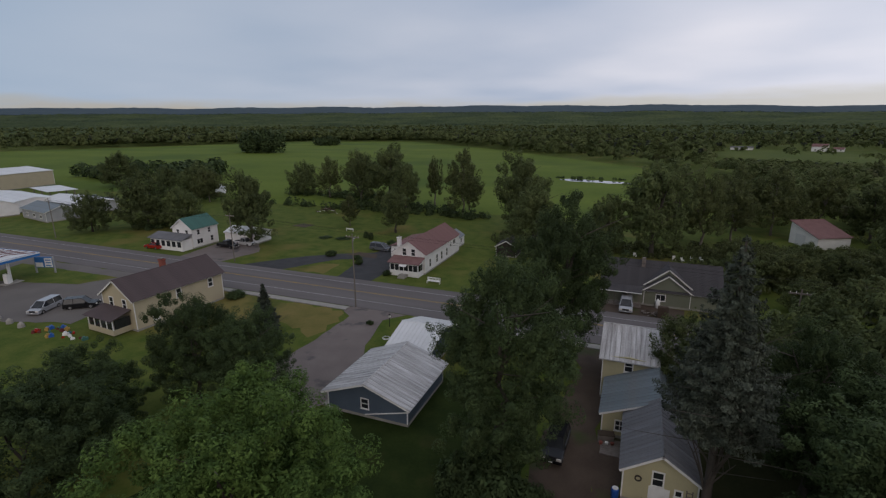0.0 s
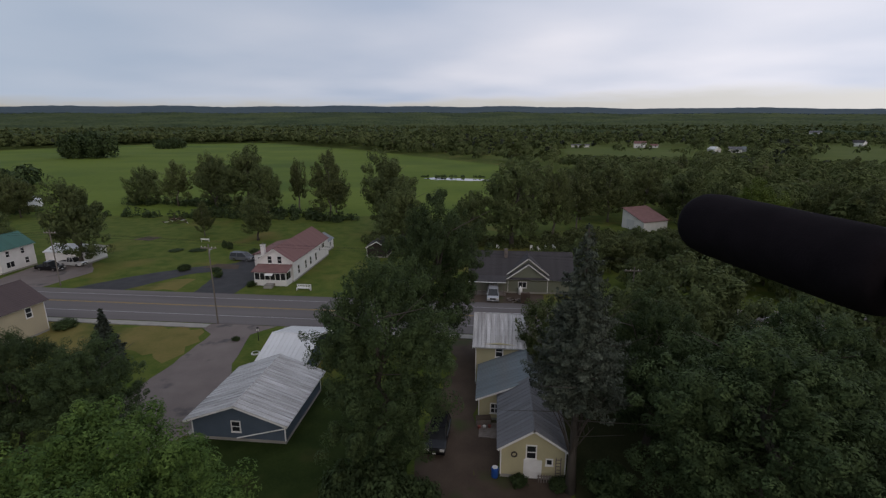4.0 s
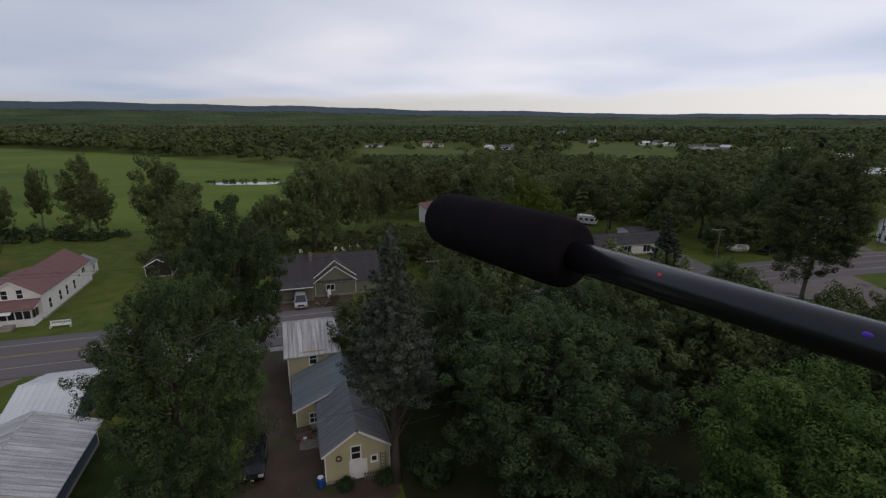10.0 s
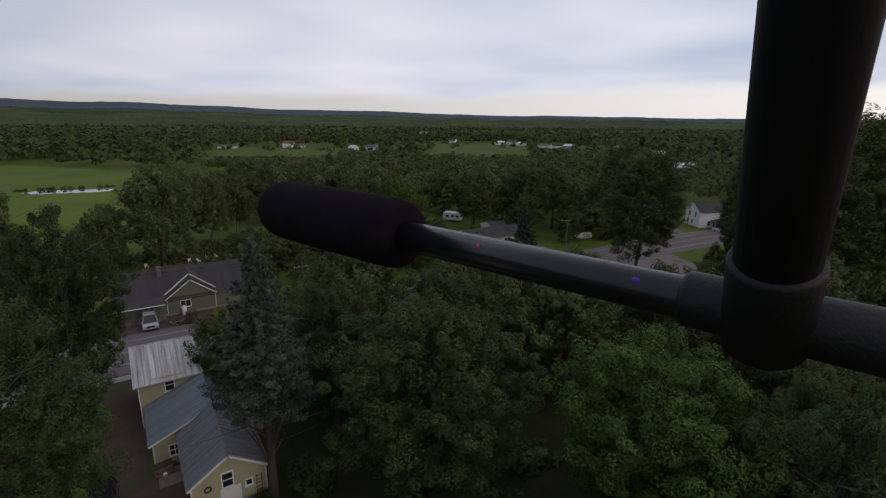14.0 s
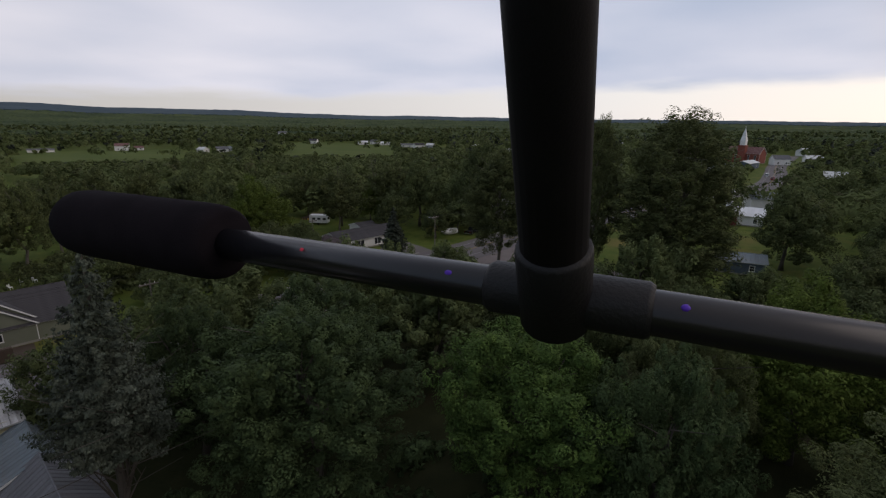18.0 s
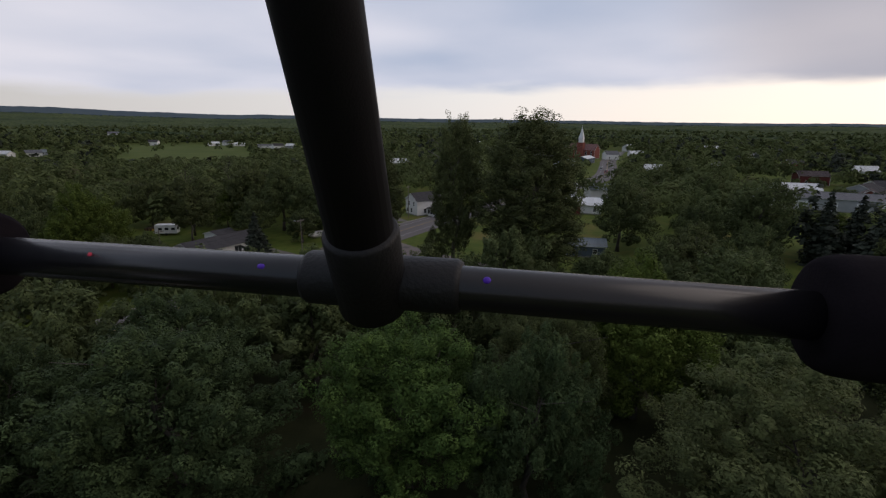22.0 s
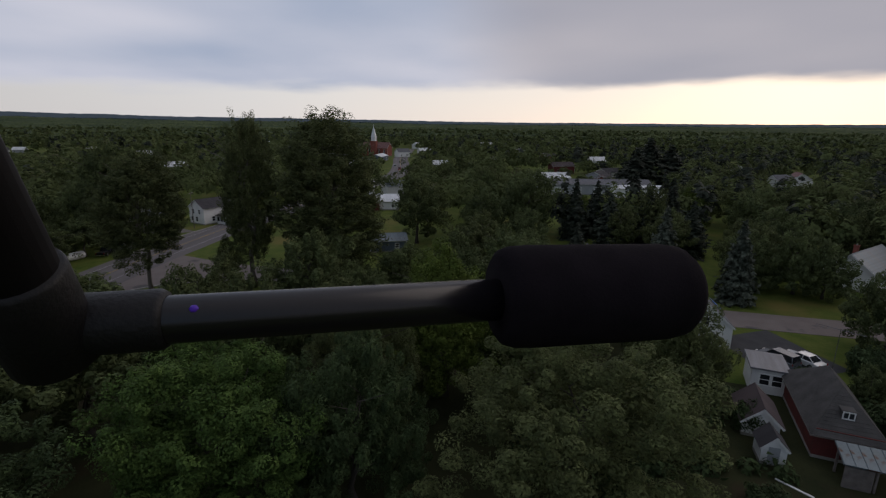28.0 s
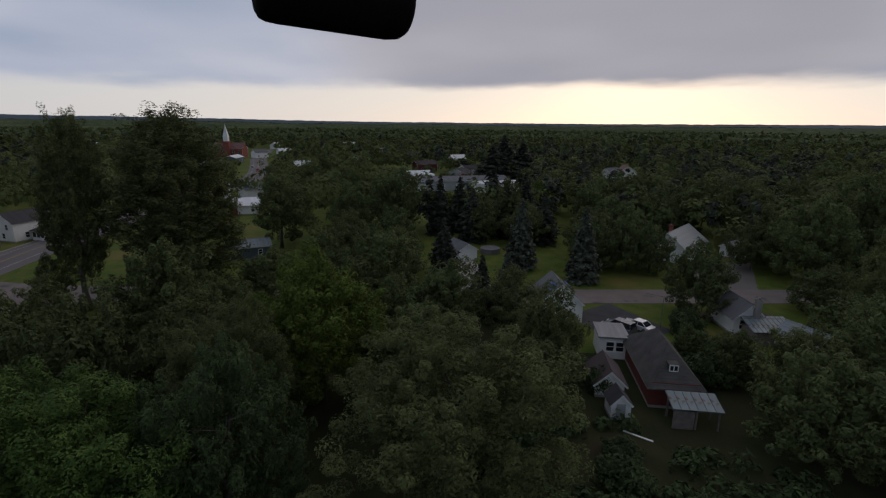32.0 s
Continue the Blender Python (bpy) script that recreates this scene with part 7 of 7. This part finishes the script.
for px in (-1.25, 1.25):
    part("leg", Shape().box(px - 0.05, -0.5, 0, px + 0.05, -0.42, 0.42).box(px - 0.05, -0.04, 0, px + 0.05, 0.04, 1.1), TRIM, bench)
swing = thing("garden_bench", -72.3, 112.4, 0, "white wooden bench on the lawn", "bench")
part("top", Shape().box(-1.1, -0.06, 0.5, 1.1, 0.06, 0.85), TRIM, swing)
for px in (-1.3, 1.3):
    part("leg", Shape().box(px * 0.8 - 0.05, -0.06, 0, px * 0.8 + 0.05, 0.06, 0.9), TRIM, swing)
pile = thing("brush_pile", -95, 135, 0, "heap of brown brush and boards on the lawn", "pile")
rp = random.Random(2)
for k in range(46):
    a, d = rp.uniform(0, 6.28), rp.uniform(0, 3.2)
    ln = rp.uniform(0.6, 1.6)
    c = Vector((math.cos(a) * d * 1.3, math.sin(a) * d, max(0.1, 1.3 * (1 - d / 3.3))))
    q = Vector((rp.uniform(-1, 1), rp.uniform(-1, 1), rp.uniform(-0.25, 0.25))).normalized() * ln
    lo = min((c - q).z, (c + q).z)
    c.z -= min(0.0, lo - 0.03)
    part("branch", Shape().tube([c - q, c + q], [0.09, 0.05], 5), DIRT if k % 5 else TRIM, pile)
tub = thing("porch_chest", -0.6, 42.6, 10, "weathered wooden chest with pots beside the wall", "chest")
part("box", Shape().box(-0.7, -0.35, 0, 0.7, 0.35, 0.75), BOARDS, tub)
part("lid", Shape().box(-0.75, -0.4, 0.75, 0.75, 0.4, 0.82), DIRT, tub)
for k in range(3):
    part("pot", Shape().tube([(-0.5 + k * 0.5, -0.7, 0), (-0.5 + k * 0.5, -0.7, 0.35)], [0.12, 0.17], 10), TRIM if k % 2 else BRICK, tub)
deck = thing("paved_step", 0.6, 41.6, 0, "brown timber deck beside the cream wing", "deck")
for k in range(8):
    part("plank", Shape().box(-1.6, -1.2 + k * 0.3, 0, 0.4, -0.94 + k * 0.3, 0.14), BOARDS, deck)
fence = thing("picket_fence", 5.3, 35.0, 0, "low grey picket fence along the gable", "fence")
for k in range(11):
    part("picket", Shape().box(-1.2 + k * 0.22, -0.02, 0, -1.1 + k * 0.22, 0.02, 0.75), BOARDS, fence)
part("rail", Shape().box(-1.25, 0.02, 0.3, 1.2, 0.06, 0.38).box(-1.25, 0.02, 0.55, 1.2, 0.06, 0.63), BOARDS, fence)
hose = thing("garden_ring", -30.4, 55.0, 0, "coiled pale hose on the grass", "hose")
for k in range(3):
    part("coil", Shape().tube([(math.cos(a) * (0.55 - 0.06 * k), math.sin(a) * (0.55 - 0.06 * k), 0.05 + 0.05 * k) for a in np.linspace(0, 2 * math.pi, 15)], 0.035, 5, cap=False), TRIM, hose)
lantern = thing("yard_lamp", -31.8, 58.7, 0, "short dark post lamp beside the driveway", "lamp")
part("post", Shape().tube([(0, 0, 0), (0, 0, 1.5)], 0.05, 8), TYRE, lantern)
part("head", Shape().box(-0.13, -0.13, 1.5, 0.13, 0.13, 1.85), LAMP_GLASS, lantern)
part("cap", Shape().tube([(0, 0, 1.85), (0, 0, 2.0)], [0.2, 0.04], 8), TYRE, lantern)
# scattered toys and barrels near the tan porch
rt = random.Random(8)
tints = [TARP, RED_BOARDS, TRIM, GREEN_ROOF, paint("red", RED), PAINT_YELLOW]
for k in range(26):
    x, y = -71.5 + rt.uniform(-7, 3), 39.6 + rt.uniform(-1.8, 1.6)
    o = thing("toy", x, y, rt.uniform(0, 360), "small bright plastic toy lying on the lawn", "toy", group="toys on the lawn")
    a = rt.uniform(0.15, 0.38)
    part("body", Shape().box(-a, -a * 0.6, 0, a, a * 0.6, a).box(-a * 0.6, -a * 0.5, a, a * 0.2, a * 0.5, a * 1.5), tints[k % 6], o)
for k in range(4):
    o = thing("stone_block", -92 + k * 3.2, 39.6 - 0.2 * k, k * 20, "pale concrete block at the edge of the lot", "block", group="blocks")
    part("block", Shape().tube([(0, 0, 0), (0, 0, 0.5), (0, 0, 0.8)], [0.5, 0.42, 0.15], 8), CONCRETE, o)
plank = thing("plank", 35.8, -27.8, 40, "pale plank lying on the grass", "plank")
part("board", Shape().box(-1.4, -0.1, 0, 1.4, 0.1, 0.08), TRIM, plank)
vat = thing("fire_pit_cover", -2.2, 30.6, 0, "dark round cover on the ground", "cover")
part("cover", Shape().tube([(0, 0, 0), (0, 0, 0.5), (0, 0, 0.8), (0, 0, 0.9)], [1.3, 1.25, 0.8, 0.1], 18), GREY_SIDING, vat, smooth=True)
rb = thing("brick_pillar", 5.4, 76.6, 0, "rusty brown upright oil tank by the road", "tank")
part("tank", Shape().box(-0.75, -0.4, 0.2, 0.75, 0.4, 1.75).box(-0.68, -0.33, 1.75, 0.68, 0.33, 1.85), DIRT, rb)
for px in (-0.6, 0.6):
    part("foot", Shape().box(px - 0.05, -0.3, 0, px + 0.05, 0.3, 0.2), BOARDS, rb)
log = thing("log_pile", 3.6, 77.3, 0, "heap of split pale logs on the gravel", "logs")
for k in range(24):
    c = Vector((rt.uniform(-1.1, 1.1), rt.uniform(-0.7, 0.7), 0.1 + 0.1 * (k % 4)))
    q = Vector((rt.uniform(-1, 1), rt.uniform(-1, 1), 0)).normalized() * 0.28
    part("log", Shape().tube([c - q, c + q], 0.09, 6), BOARDS if k % 3 else DIRT, log)
for k, (x, y) in enumerate(((8.8, 112.1), (10.4, 111.4), (12.4, 113.6), (14.2, 113.5), (1.0, 112.4))):
    o = thing("garden_chair", x, y, k * 40, "small pale garden chair among weeds", "chair", group="garden chairs")
    part("seat", Shape().box(-0.3, -0.3, 0.4, 0.3, 0.3, 0.46), TRIM, o)
    part("backrest", Shape().box(-0.3, 0.26, 0.46, 0.3, 0.32, 1.0), TRIM, o)
    for lx in (-0.26, 0.26):
        for ly in (-0.26, 0.26):
            part("leg", Shape().box(lx - 0.03, ly - 0.03, 0, lx + 0.03, ly + 0.03, 0.4), TRIM, o)
or_ = thing("timber_stack", 84.5, 131.0, 20, "stack of orange-brown timber beside a trailer", "timber")
for k in range(8):
    part("board", Shape().box(-2.2, -1.2 + 0.3 * k, 0, 2.2, -0.95 + 0.3 * k, 0.5 + 0.2 * (k % 3)), PAINT_YELLOW if k % 3 == 0 else DIRT, or_)
pool2 = sheet("puddle", [(17.5, 7.6), (18.6, 7.9), (19.2, 9.2), (18.2, 9.8), (17.3, 8.8)], 0.02, WATER, "small patch of water among the trees", "puddle")
# ---------------- landing skid of the aircraft, beside the lens ----------------
def along(a, b, f):
    return Vector(a).lerp(Vector(b), f)


skid = thing("landing_skid", 0, 0, 0, "black carbon tube landing skid with foam sleeves at both ends", "landing gear", HEIGHT)
E0, E1 = Vector((0.1362, 0.4410, -0.0660)), Vector((0.2945, -0.0950, -0.0730))
TL, TR, JT = Vector((0.1765, 0.3123, -0.0671)), Vector((0.2700, -0.0105, -0.0695)), Vector((0.2267, 0.1382, -0.0680))
part("tube", Shape().tube([along(TL, E0, 0.5), JT, along(TR, E1, 0.5)], 0.0086, 24), CARBON, skid, "grey-black carbon tube", smooth=True)


def sleeve(a, b, r):
    d = (b - a)
    fs = (0, 0.02, 0.06, 0.14, 0.5, 0.86, 0.94, 0.98, 1.0)
    rs = (0.80, 0.92, 0.98, 1.0, 1.0, 1.0, 0.95, 0.84, 0.62)
    return Shape().tube([a + d * f for f in fs], [r * q for q in rs], 28)


# reflections of small coloured lights, built as fixed painted spots on the tube
for f0, f1, lift, side_m, mname in ((0.395, 0.409, Vector((-0.66, -0.65, 0.62)), VIOLET_GLINT, "violet"), (0.165, 0.177, Vector((-0.66, -0.65, 0.62)), RED_GLINT, "red"), (0.662, 0.672, Vector((-0.80, -0.42, 0.80)), VIOLET_GLINT, "blue")):
    a0, a1 = along(TL, TR, f0), along(TL, TR, f1)
    run = (TR - TL).normalized()
    out = (lift - run * lift.dot(run)).normalized() * 0.0082
    part("mark", Shape().tube([a0 + out, a0.lerp(a1, 0.3) + out, a0.lerp(a1, 0.7) + out, a1 + out], [0.0004, 0.0014, 0.0014, 0.0004], 10), side_m, skid, "small " + mname + " painted light reflection on the tube", smooth=True)
part("foam_sleeve", sleeve(TL, E0, 0.0212), FOAM, skid, "thick black foam sleeve", smooth=True)
part("foam_sleeve", sleeve(TR, E1, 0.0212), FOAM, skid, "thick black foam sleeve", smooth=True)
ax = (TR - TL).normalized()
part("clamp", Shape().tube([JT - ax * 0.030, JT - ax * 0.028, JT + ax * 0.031, JT + ax * 0.033], [0.0096, 0.0108, 0.0108, 0.0096], 24), BLACK_PLASTIC, skid, "black plastic tee clamp", smooth=True)
JL, LT = Vector((0.2213, 0.1385, -0.068)), Vector((0.1714, 0.1199, 0.035))
up = (LT - JL).normalized()
part("leg", Shape().tube([JL - up * 0.006, JL + up * 0.30], 0.0119, 24), LEG_TUBE, skid, "thick black carbon leg", smooth=True)
part("socket", Shape().tube([JL - up * 0.0115, JL - up * 0.0095, JL + up * 0.026, JL + up * 0.028], [0.0105, 0.0137, 0.0137, 0.0128], 24), BLACK_PLASTIC, skid, smooth=True)
